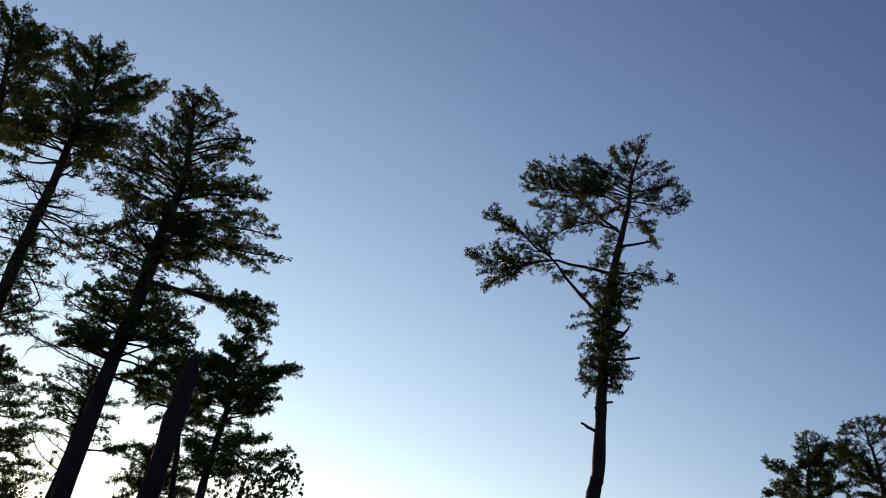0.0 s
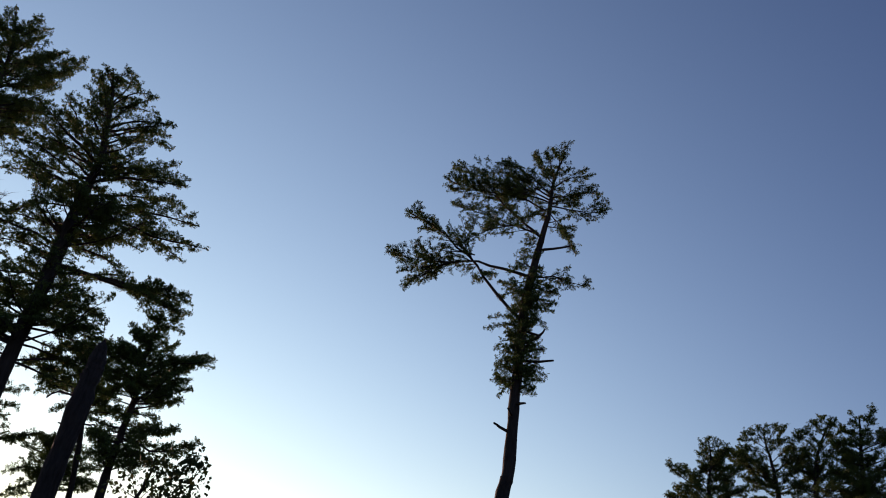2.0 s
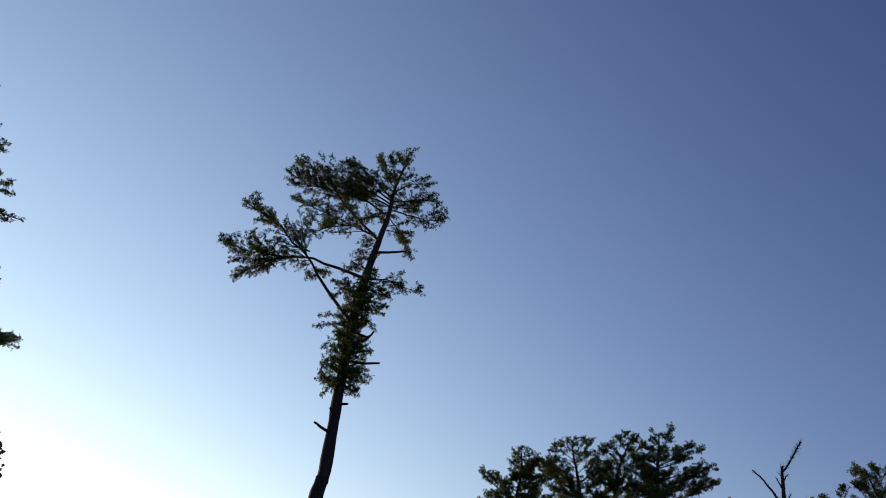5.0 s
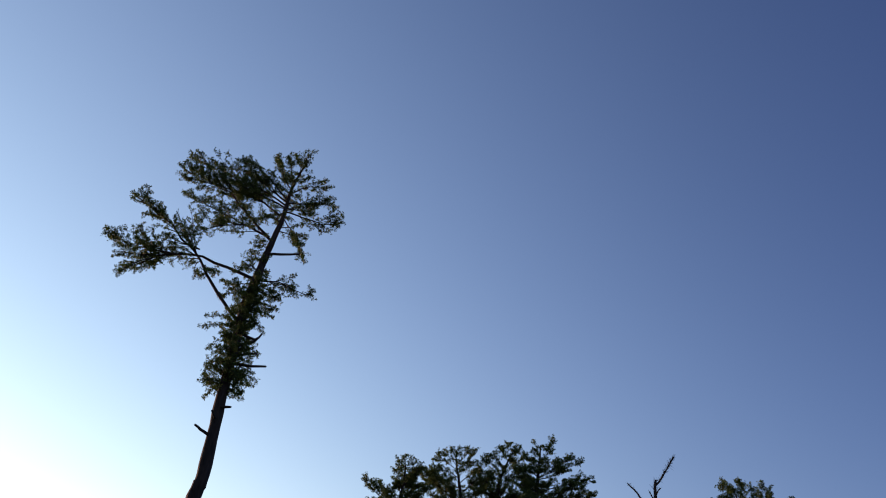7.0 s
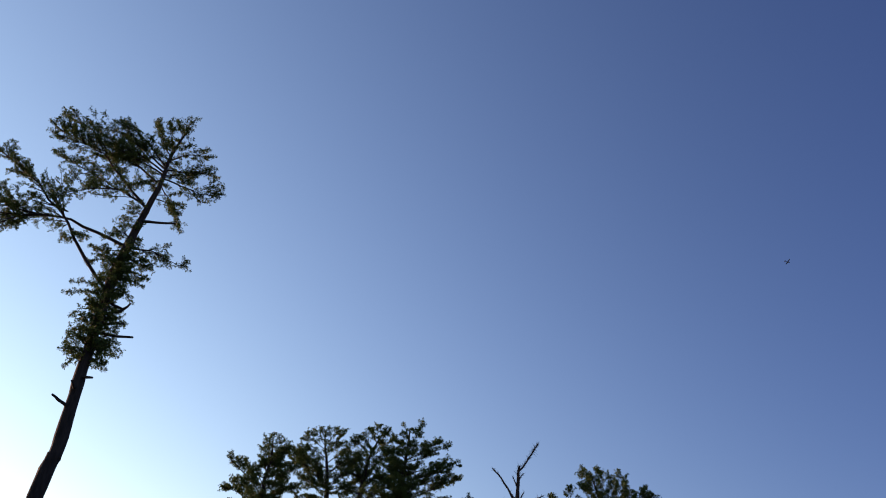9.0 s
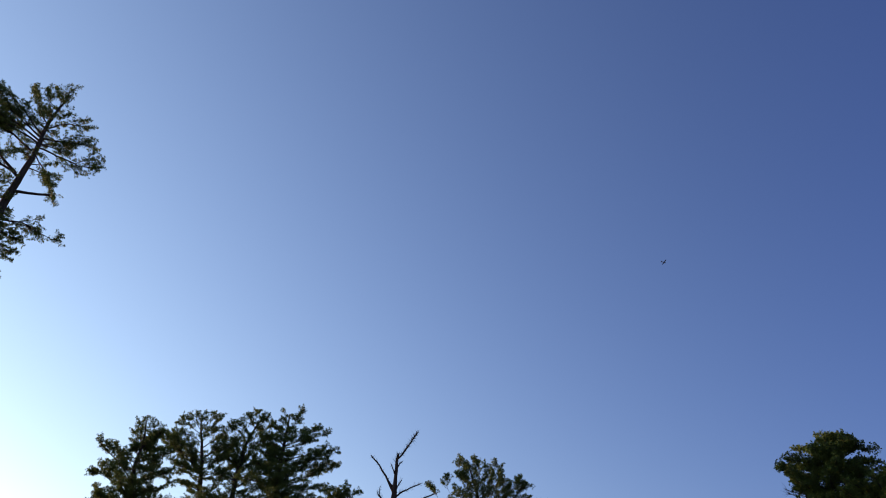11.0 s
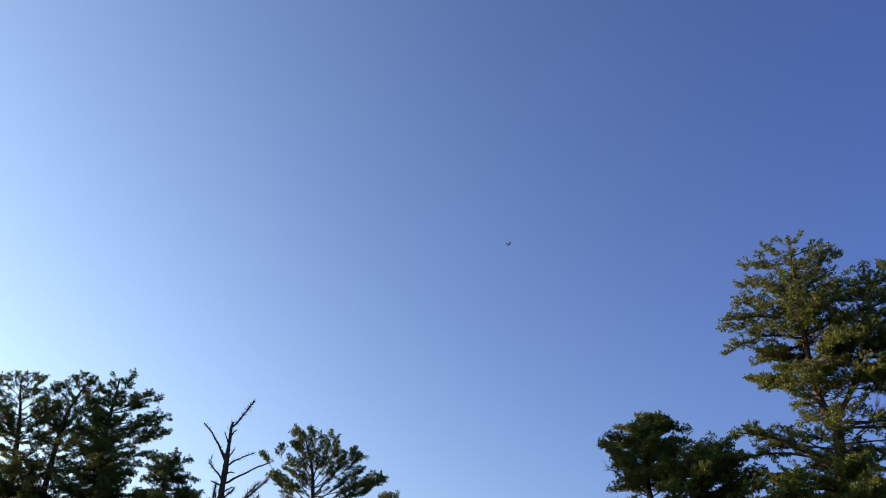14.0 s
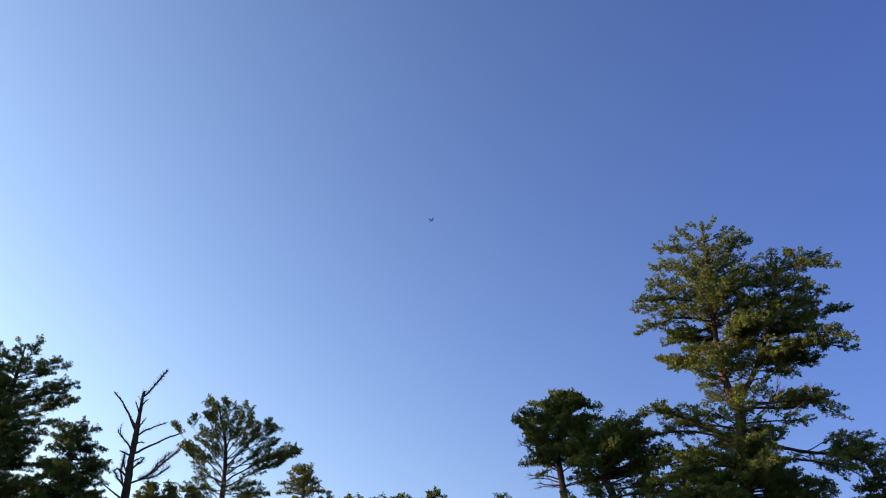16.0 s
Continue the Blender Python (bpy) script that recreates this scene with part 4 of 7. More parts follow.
limb(pine_behind, [(-2.68, 0, 23.88), (-1.88, -0.39, 24.51), (-1.04, -0.78, 25.17)], 0.05, 0.3)
limb(pine_behind, [(-2.53, 0, 23.28), (-1.6, 0.63, 24.24), (-0.4, 1.27, 25.3)], 0.06, 0.3)
limb(pine_behind, [(-2.3, 0, 22.41), (-1.21, 0.31, 23.09), (-0.35, 0.61, 23.35)], 0.05, 0.3)
limb(pine_behind, [(-2.91, 0, 24.78), (-4.08, -0.35, 24.89), (-4.83, -0.71, 24.57)], 0.05, 0.3)
limb(pine_behind, [(-1.95, 0, 21.03), (-0.95, 0.46, 21.82), (0.01, 0.93, 22.57)], 0.05, 0.3)
limb(pine_behind, [(-3.07, 0, 25.4), (-4.18, 0.35, 26.34), (-5.05, 0.69, 26.81)], 0.05, 0.3)
fill(pine_behind, 20.46, 27.04, 36, 0.8, 2.6, spread=60)
limb(pine_behind, [(-2.88, 0, 24.64), (-2.52, 0.4, 26.21), (-2.05, 0.81, 27.65)], 0.05, 0.3)
limb(pine_behind, [(-2.73, 0, 24.05), (-1.94, -0.3, 24.73), (-1.06, -0.59, 25.79)], 0.05, 0.3)
limb(pine_behind, [(-3.07, 0, 25.4), (-2.62, 0.25, 26.73), (-2.37, 0.5, 27.61)], 0.05, 0.3)

# the snapped trunk and the trees round it
snag = snag(45, "broken-off dead pine trunk, bark still on", -14.7, 22, [(-0.11, 0, -0.2, 0.34), (-0.05, 0, 2.39, 0.28), (0.01, 0, 4.78, 0.25), (0.04, 0, 5.99, 0.24), (0.04, 0, 7.33, 0.23), (0.06, 0, 7.78, 0.22), (0.04, 0, 8.15, 0.18), (0.03, 0, 8.42, 0.11)])
snapped_branch(snag, [(0.04, 0, 7.02), (-0.51, 0.05, 7.05), (-0.71, 0.1, 6.85)], 0.03)
snapped_branch(snag, [(0.04, 0, 6.43), (0.42, 0.05, 6.52), (0.52, 0.1, 6.54)], 0.03)
snapped_branch(snag, [(0.04, 0, 6.34), (-0.27, 0.1, 6.37)], 0.03)
crooked_pine = pine(46, 3.0, "crooked young pine with tufted horizontal limbs", -11.7, 31, [(0.31, 0, -0.2, 0.2), (0.16, 0, 3.23, 0.17), (0.01, 0, 6.46, 0.15), (-0.03, 0, 7.49, 0.13), (-0.01, 0, 8.98, 0.11), (-0.01, 0, 10, 0.09), (-0.14, 0, 11.13, 0.07), (-0.11, 0, 12.12, 0.05), (-0.06, 0, 12.99, 0.02)], fine=0.78, needles=6, rise=0.4)
limb(crooked_pine, [(-0.01, 0, 9.59), (0.59, 0.16, 10.42), (1.19, 0.32, 11.32), (2.21, 0.48, 11.96)], 0.06, 0.35)
limb(crooked_pine, [(-0.01, 0, 9.34), (0.78, 0.28, 9.8), (1.17, 0.55, 10.75)], 0.04, 0.3)
limb(crooked_pine, [(-0.06, 0, 10.42), (0.86, 0.21, 11.32), (1.66, 0.43, 11.9)], 0.05, 0.3)
limb(crooked_pine, [(-0.02, 0, 10.1), (0.72, -0.17, 10.57), (1.55, -0.34, 10.75)], 0.04, 0.3)
limb(crooked_pine, [(-0.12, 0, 11.85), (0.22, 0.13, 12.49), (0.85, 0.27, 12.54)], 0.03, 0.3)
limb(crooked_pine, [(-0.11, 0, 12.24), (-0.04, -0.11, 12.55), (-0.43, -0.21, 12.54)], 0.02, 0.3)
limb(crooked_pine, [(-0.1, 0, 12.36), (0.34, 0.08, 12.78), (0.49, 0.15, 13.22)], 0.02, 0.3)
limb(crooked_pine, [(-0.13, 0, 11.57), (-0.62, 0.12, 12.13), (-0.99, 0.25, 12.26)], 0.03, 0.3)
limb(crooked_pine, [(-0.13, 0, 11.25), (0.28, 0.25, 11.55), (0.79, 0.5, 12.19)], 0.03, 0.3)
limb(crooked_pine, [(-0.1, 0, 10.82), (-0.82, -0.23, 10.98), (-1.49, -0.46, 10.95)], 0.04, 0.3)
limb(crooked_pine, [(-0.06, 0, 10.41), (-0.83, -0.24, 10.34), (-1.1, -0.48, 9.73)], 0.03, 0.3)
limb(crooked_pine, [(-0.02, 0, 10.08), (-0.72, 0.18, 10.07), (-1.43, 0.35, 10.62)], 0.04, 0.3)
limb(crooked_pine, [(-0.01, 0, 9.74), (-0.63, 0.18, 9.78), (-1.12, 0.36, 9.53)], 0.03, 0.3)
limb(crooked_pine, [(-0.13, 0, 11.23), (-0.94, -0.09, 11.42), (-1.33, -0.18, 11.12)], 0.03, 0.3)
limb(crooked_pine, [(-0.01, 0, 8.88), (0.62, -0.23, 8.78), (1.72, -0.45, 9.01)], 0.04, 0.3)
limb(crooked_pine, [(-0.01, 0, 8.93), (-0.62, 0.22, 9.08), (-1.23, 0.43, 8.92)], 0.03, 0.3)
limb(crooked_pine, [(-0.02, 0, 8.48), (-0.44, -0.17, 8.43), (-1.04, -0.34, 8.13)], 0.03, 0.3)
limb(crooked_pine, [(-0.02, 0, 8.57), (0.58, 0.25, 8.38), (1.25, 0.49, 8.48)], 0.03, 0.3)
limb(crooked_pine, [(-0.02, 0, 8.37), (1.38, -0.21, 8.19), (2.53, -0.43, 8.74)], 0.06, 0.4)
limb(crooked_pine, [(-0.03, 0, 7.88), (0.9, 0.34, 7.98), (2.01, 0.69, 8)], 0.05, 0.3)
limb(crooked_pine, [(-0.03, 0, 7.79), (-0.6, -0.24, 7.69), (-0.91, -0.47, 7.24)], 0.03, 0.3)
limb(crooked_pine, [(-0.01, 0, 9.28), (0.7, -0.08, 9.24), (1, -0.16, 9.04)], 0.03, 0.3)
limb(crooked_pine, [(-0.02, 0, 8.37), (0.56, 0.24, 7.78), (0.8, 0.47, 7.41)], 0.04, 0.3)
fill(crooked_pine, 9.43, 11.78, 34, 0.7, 1.8, spread=50)
fill(crooked_pine, 7.11, 8.84, 16, 0.7, 1.9)
limb(crooked_pine, [(-0.05, 0, 10.39), (-0.74, 0.17, 10.8), (-1.42, 0.35, 11.1)], 0.04, 0.3)
limb(crooked_pine, [(-0.08, 0, 10.6), (0.4, 0.26, 11.14), (1, 0.51, 11.72)], 0.04, 0.3)
limb(crooked_pine, [(-0.07, 0, 10.5), (0.58, -0.2, 11.08), (1.49, -0.41, 11.4), (2, -0.61, 11.54)], 0.05, 0.3)
limb(crooked_pine, [(-0.03, 0, 10.2), (0.53, -0.32, 10.48), (1.4, -0.64, 11)], 0.04, 0.3)
limb(crooked_pine, [(-0.01, 0, 9.79), (0.52, 0.22, 9.99), (1.11, 0.44, 10.53)], 0.04, 0.3)
limb(crooked_pine, [(-0.03, 0, 10.2), (-0.48, -0.17, 10.2), (-1.11, -0.34, 9.99)], 0.03, 0.3)
limb(crooked_pine, [(-0.01, 0, 9.47), (-0.57, -0.21, 9.49), (-1.07, -0.43, 9.5)], 0.03, 0.3)
limb(crooked_pine, [(-0.01, 0, 8.67), (-0.69, 0.21, 8.69), (-1.23, 0.42, 8.86)], 0.04, 0.3)
limb(crooked_pine, [(-0.02, 0, 8.37), (-0.59, -0.1, 8.31), (-1.01, -0.2, 8.28)], 0.03, 0.3)
limb(crooked_pine, [(-0.01, 0, 8.7), (0.88, 0.28, 8.74), (1.69, 0.55, 9.21)], 0.04, 0.3)
limb(crooked_pine, [(-0.01, 0, 9.98), (-0.59, -0.11, 9.92), (-0.84, -0.21, 9.62)], 0.03, 0.3)
limb(crooked_pine, [(-0.08, 0, 10.61), (-0.73, 0.17, 11.13), (-1.17, 0.35, 11.28)], 0.04, 0.3)
pine_behind_snag = pine(47, 3.5, "dark young pine close behind a broken trunk", -13.4, 36, [(0.38, 0, -0.2, 0.14), (0.21, 0, 3.5, 0.12), (0.03, 0, 7, 0.11), (-0.45, 0, 9.77, 0.09), (-0.76, 0, 11.34, 0.07), (-1.06, 0, 12.73, 0.04)], fine=0.78, needles=6, rise=0.4)
limb(pine_behind_snag, [(-0.63, 0, 10.66), (-1.74, 0.43, 11.18), (-2.58, 0.85, 11.07)], 0.04, 0.3)
limb(pine_behind_snag, [(-0.58, 0, 10.43), (-1.84, 0.29, 10.76), (-2.47, 0.58, 10.4)], 0.04, 0.3)
limb(pine_behind_snag, [(-0.76, 0, 11.34), (-1.91, -0.43, 11.61), (-2.53, -0.85, 11.18)], 0.04, 0.3)
limb(pine_behind_snag, [(-0.86, 0, 11.8), (-1.68, 0.3, 12.39), (-2.2, 0.6, 12.33)], 0.03, 0.3)
limb(pine_behind_snag, [(-0.54, 0, 10.2), (-0.12, -0.09, 10.66), (0.11, -0.19, 10.38)], 0.03, 0.3)
limb(pine_behind_snag, [(-0.72, 0, 11.11), (-0.32, -0.24, 11.64), (-0.19, -0.47, 12.05)], 0.03, 0.3)
limb(pine_behind_snag, [(-0.91, 0, 12.02), (-0.68, 0.14, 12.51), (-0.57, 0.27, 12.78)], 0.03, 0.3)
limb(pine_behind_snag, [(-0.49, 0, 9.97), (-1.38, 0.24, 10.05), (-1.62, 0.49, 9.88)], 0.03, 0.3)
fill(pine_behind_snag, 10.01, 12.55, 26, 0.8, 1.6)
limb(pine_behind_snag, [(-0.76, 0, 11.36), (-2.01, 0.53, 11.33), (-3.32, 1.06, 11.53)], 0.05, 0.4)
limb(pine_behind_snag, [(-0.81, 0, 11.59), (-2.12, -0.32, 11.58), (-3.27, -0.65, 10.92)], 0.05, 0.4)
limb(pine_behind_snag, [(-0.71, 0, 11.11), (-1.8, -0.15, 10.63), (-2.52, -0.3, 10.77)], 0.04, 0.3)
limb(pine_behind_snag, [(-0.91, 0, 12.03), (-1.65, -0.19, 12.25), (-2.28, -0.38, 12.2)], 0.04, 0.3)
limb(pine_behind_snag, [(-0.9, 0, 11.98), (-0.43, -0.15, 12.41), (-0.02, -0.3, 12.32)], 0.03, 0.3)
limb(pine_behind_snag, [(-0.84, 0, 11.7), (-1.67, 0.37, 11.67), (-2.56, 0.75, 11.29)], 0.04, 0.3)
low_dark_pine = pine(48, 3.0, "low dense dark pine near the broken trunk", -14.5, 40, [(0.39, 0, -0.2, 0.21), (0.21, 0, 3.59, 0.17), (0.03, 0, 7.18, 0.16), (-0.23, 0, 8.55, 0.1), (-0.59, 0, 9.82, 0.04)], fine=0.78, needles=6, rise=0.4)
limb(low_dark_pine, [(-0.29, 0, 8.78), (-1.33, -0.16, 8.97), (-1.82, -0.33, 9.11)], 0.04, 0.3)
limb(low_dark_pine, [(-0.18, 0, 8.32), (-1.3, 0.42, 8.23), (-1.86, 0.84, 7.89)], 0.04, 0.3)
limb(low_dark_pine, [(-0.49, 0, 9.47), (-1.01, -0.11, 9.44), (-1.16, -0.23, 9.11)], 0.03, 0.3)
limb(low_dark_pine, [(-0.14, 0, 8.09), (-1.13, -0.15, 7.35), (-1.48, -0.29, 7.1)], 0.04, 0.3)
limb(low_dark_pine, [(-0.43, 0, 9.24), (0.15, -0.13, 9.61), (0.46, -0.26, 9.83)], 0.03, 0.3)
limb(low_dark_pine, [(-0.29, 0, 8.78), (0.48, -0.37, 9.28), (1.35, -0.73, 9.02)], 0.04, 0.3)
limb(low_dark_pine, [(-0.2, 0, 8.43), (0.67, -0.25, 8.73), (1.61, -0.5, 8.65)], 0.04, 0.3)
limb(low_dark_pine, [(-0.1, 0, 7.86), (0.86, 0.51, 8.29), (2, 1.02, 8.25)], 0.05, 0.3)
limb(low_dark_pine, [(-0.03, 0, 7.52), (-0.74, 0.36, 7.28), (-1.78, 0.73, 6.96)], 0.04, 0.3)
fill(low_dark_pine, 7.44, 9.46, 26, 0.6, 2.2)
thin_pine = pine(49, 1.5, "thin young pine with sparse drooping foliage", -20.1, 38, [(-0.19, 0, -0.2, 0.15), (-0.09, 0, 3.1, 0.12), (0.02, 0, 6.21, 0.11), (0.09, 0, 8.22, 0.1), (0.07, 0, 9.61, 0.09), (0.05, 0, 10.81, 0.06), (-0.06, 0, 11.76, 0.04)], fine=0.78, needles=6, rise=0.4)
limb(thin_pine, [(0.06, 0, 10.32), (-0.92, -0.2, 10.46), (-1.97, -0.39, 10.09)], 0.04, 0.35)
limb(thin_pine, [(0.05, 0, 10.57), (-1.06, -0.23, 10.84), (-1.94, -0.46, 10.69)], 0.04, 0.35)
limb(thin_pine, [(0.02, 0, 11.04), (-0.69, -0.27, 11.37), (-1.27, -0.54, 11.25)], 0.03, 0.35)
limb(thin_pine, [(0.07, 0, 9.86), (-0.8, -0.41, 9.5), (-1.35, -0.81, 8.99)], 0.04, 0.35)
limb(thin_pine, [(0.07, 0, 9.51), (-0.69, 0.18, 9.9), (-1.71, 0.37, 9.76)], 0.04, 0.35)
limb(thin_pine, [(0.06, 0, 10.43), (0.4, -0.14, 10.88), (0.87, -0.28, 10.7)], 0.03, 0.35)
limb(thin_pine, [(0.07, 0, 9.97), (0.69, -0.15, 10.36), (1.59, -0.3, 10.66)], 0.04, 0.35)
limb(thin_pine, [(0.08, 0, 8.8), (-0.53, -0.1, 8.83), (-1.08, -0.2, 8.79)], 0.03, 0.35)
limb(thin_pine, [(0.09, 0, 8.44), (0.9, -0.35, 8.46), (1.69, -0.7, 8.64), (2.63, -1.06, 9.04)], 0.05, 0.45)
limb(thin_pine, [(0.08, 0, 9.26), (0.72, -0.15, 9.35), (1.31, -0.31, 9.32)], 0.03, 0.35)
limb(thin_pine, [(0.08, 0, 8.92), (0.78, -0.28, 8.82), (1.44, -0.56, 9.01)], 0.04, 0.35)
limb(thin_pine, [(0.07, 0, 7.54), (-0.18, -0.07, 7.02), (-0.53, -0.15, 6.78)], 0.03, 0.35)
limb(thin_pine, [(0.08, 0, 7.87), (-0.36, -0.06, 8.09), (-0.3, -0.12, 7.56)], 0.02, 0.35)
limb(thin_pine, [(0.07, 0, 9.63), (1.1, 0.23, 9.97), (1.55, 0.46, 10)], 0.04, 0.35)
fill(thin_pine, 8.81, 11.52, 22, 0.6, 1.8)
bare_limb(thin_pine, [(0.09, 0, 8.17), (-0.76, 0.43, 8.64), (-1.57, 0.86, 9.26)], 0.03)
bare_limb(thin_pine, [(0.07, 0, 7.47), (-0.88, -0.37, 7.89), (-1.38, -0.73, 8.58)], 0.03)
limb(thin_pine, [(0.07, 0, 9.61), (-0.75, 0.46, 10.14), (-1.92, 0.92, 10.62)], 0.05, 0.3)
limb(thin_pine, [(0.06, 0, 10.07), (-0.85, -0.2, 10.29), (-1.68, -0.4, 10.6)], 0.04, 0.3)
limb(thin_pine, [(0.05, 0, 10.75), (-0.66, 0.13, 11.06), (-1.11, 0.25, 11.37)], 0.04, 0.3)
limb(thin_pine, [(0.06, 0, 10.41), (-0.72, 0.19, 10.62), (-1.33, 0.39, 10.35)], 0.04, 0.3)
limb(thin_pine, [(0.07, 0, 9.57), (-0.58, -0.32, 9.54), (-1.43, -0.65, 9.45)], 0.04, 0.3)
limb(thin_pine, [(0.08, 0, 9.24), (-0.6, -0.26, 9.31), (-1.16, -0.52, 9.19)], 0.04, 0.3)
limb(thin_pine, [(0.09, 0, 8.55), (-0.39, 0.16, 8.81), (-0.89, 0.33, 8.81)], 0.03, 0.3)
limb(thin_pine, [(0.06, 0, 10.11), (0.57, -0.14, 10.4), (1.25, -0.29, 10.38)], 0.04, 0.3)
limb(thin_pine, [(0.07, 0, 9.77), (0.76, 0.18, 9.97), (1.33, 0.37, 10.01)], 0.04, 0.3)
limb(thin_pine, [(0.09, 0, 8.37), (1.33, -0.24, 8.55), (2.53, -0.48, 9.05)], 0.05, 0.4)
limb(thin_pine, [(0, 0, 11.22), (-0.39, 0.11, 11.44), (-0.92, 0.21, 11.29)], 0.03, 0.3)
limb(thin_pine, [(0.06, 0, 10.21), (-0.32, 0.16, 10.13), (-1.01, 0.33, 10.2)], 0.03, 0.3)
edge_pine = pine(50, 2.2, "dense green pine on the sunward edge of the wood", -23.6, 35, [(0.27, 0, -0.2, 0.24), (0.14, 0, 2.65, 0.2), (0.01, 0, 5.29, 0.18), (-0.5, 0, 7.75, 0.14), (-0.81, 0, 9.13, 0.09), (-1.2, 0, 10.76, 0.03)], fine=0.78, needles=6, rise=0.4)
limb(edge_pine, [(-0.94, 0, 9.64), (-0.54, -0.17, 10.05), (0.02, -0.35, 9.94)], 0.03, 0.3)
limb(edge_pine, [(-0.82, 0, 9.14), (-0.15, 0.31, 9.41), (0.37, 0.61, 9.9)], 0.03, 0.3)
limb(edge_pine, [(-0.73, 0, 8.73), (0.07, -0.17, 8.73), (0.57, -0.34, 9.21)], 0.04, 0.3)
limb(edge_pine, [(-0.64, 0, 8.34), (0.04, -0.16, 8.3), (0.68, -0.32, 8.58)], 0.04, 0.3)
limb(edge_pine, [(-0.5, 0, 7.75), (0.23, 0.24, 7.9), (0.88, 0.48, 8.26)], 0.04, 0.3)
limb(edge_pine, [(-0.4, 0, 7.26), (0.4, -0.27, 7.35), (0.81, -0.54, 7.42)], 0.03, 0.3)
limb(edge_pine, [(-0.34, 0, 6.97), (0.48, 0.28, 7.25), (1.46, 0.55, 6.99)], 0.04, 0.3)
limb(edge_pine, [(-0.22, 0, 6.41), (0.55, 0.16, 6.54), (1.27, 0.31, 6.69)], 0.04, 0.3)
limb(edge_pine, [(-1.05, 0, 10.14), (-0.79, -0.1, 10.2), (-0.53, -0.2, 9.97)], 0.02, 0.3)
fill(edge_pine, 5.6, 10.05, 34, 0.8, 2.4)
birch_bush = broadleaf(51, "leafy young hardwood with dark rounded leaves", -9.9, 17, [(-0.19, 0, -0.2, 0.06), (-0.1, 0, 1.99, 0.05), (0, 0, 3.98, 0.04), (0.11, 0, 4.52, 0.03), (0.2, 0, 4.96, 0.02)])
leafy_limb(birch_bush, [(0.05, 0, 4.19), (0.28, -0.2, 4.62), (0.42, -0.41, 5.19)], 0.01)
leafy_limb(birch_bush, [(0.08, 0, 4.35), (0.32, -0.08, 4.87), (0.3, -0.15, 5.11)], 0.01)
leafy_limb(birch_bush, [(0.05, 0, 4.19), (0.5, -0.16, 4.58), (0.76, -0.31, 5.14), (0.91, -0.47, 5.22)], 0.01)
leafy_limb(birch_bush, [(0.06, 0, 4.25), (0.63, 0.15, 4.61), (1.15, 0.29, 4.93)], 0.01)
leafy_limb(birch_bush, [(0.08, 0, 4.35), (-0.15, 0.09, 4.68), (-0.37, 0.18, 4.75)], 0.01)
leafy_limb(birch_bush, [(0.08, 0, 4.35), (-0.24, 0.05, 4.45), (-0.51, 0.11, 4.5)], 0.01)
leafy_limb(birch_bush, [(0.11, 0, 4.52), (0.11, -0.09, 4.87), (0.02, -0.17, 4.99)], 0.01)
leafy_limb(birch_bush, [(0.13, 0, 4.62), (0.53, 0.05, 4.94), (0.68, 0.11, 4.99)], 0.01)
leafy_limb(birch_bush, [(0.05, 0, 4.19), (0.33, -0.19, 4.43), (0.72, -0.37, 4.49)], 0.01)
leafy_limb(birch_bush, [(0.05, 0, 4.19), (0.77, 0.24, 4.5), (1.21, 0.48, 4.8)], 0.01)
leafy_limb(birch_bush, [(0.05, 0, 4.19), (0.57, -0.17, 4.72), (0.76, -0.35, 5.07), (0.77, -0.52, 5.1)], 0.01)
leafy_limb(birch_bush, [(0.05, 0, 4.19), (0.7, -0.23, 4.61), (0.98, -0.47, 5), (0.94, -0.7, 5.12)], 0.01)
hardwood_sapling = broadleaf(52, "small leafy hardwood sapling below the pines", -21.8, 22, [(0.15, 0, -0.2, 0.06), (0.07, 0, 1.62, 0.05), (-0.01, 0, 3.25, 0.04), (-0.06, 0, 3.96, 0.03), (-0.06, 0, 4.33, 0.01)])
leafy_limb(hardwood_sapling, [(-0.04, 0, 3.6), (-0.09, 0.18, 4.22), (-0.28, 0.35, 4.42)], 0.01)
leafy_limb(hardwood_sapling, [(-0.04, 0, 3.6), (0.07, -0.17, 4.22), (0.11, -0.34, 4.39)], 0.01)
leafy_limb(hardwood_sapling, [(-0.04, 0, 3.6), (0.38, 0.12, 4.08), (0.46, 0.24, 4.37)], 0.01)
leafy_limb(hardwood_sapling, [(-0.04, 0, 3.71), (-0.4, -0.1, 4.23), (-0.57, -0.21, 4.35)], 0.01)
leafy_limb(hardwood_sapling, [(-0.05, 0, 3.83), (0.06, 0.13, 4.13), (-0.14, 0.27, 4.49)], 0.01)

# the group of pines across the clearing
group_pine = pine(53, 2.2, "broad-topped white pine in a group", 26.2, 54, [(-0.06, 0, -0.2, 0.22), (-0.24, 0, 7.27, 0.18), (-0.42, 0, 14.28, 0.15), (-0.66, 0, 15.75, 0.13), (-0.79, 0, 17.06, 0.11), (-0.71, 0, 18.1, 0.08), (-0.75, 0, 19.14, 0.05), (-0.89, 0, 19.85, 0.03)], fine=0.76, needles=6, reach=1.2, rise=0.45)
bough(group_pine, [(-0.67, 0, 15.26), (-1.52, 0.34, 15.9), (-2.41, 0.67, 16.34), (-3.15, 1.01, 16.48)], 0.07, 0.19)
bough(group_pine, [(-0.57, 0, 14.89), (-1.46, 0.31, 15.18), (-2.5, 0.62, 15.45)], 0.06, 0.17)
bough(group_pine, [(-0.42, 0, 14.5), (-1.49, 0.2, 14.76), (-2.57, 0.4, 15.05)], 0.06, 0.17)
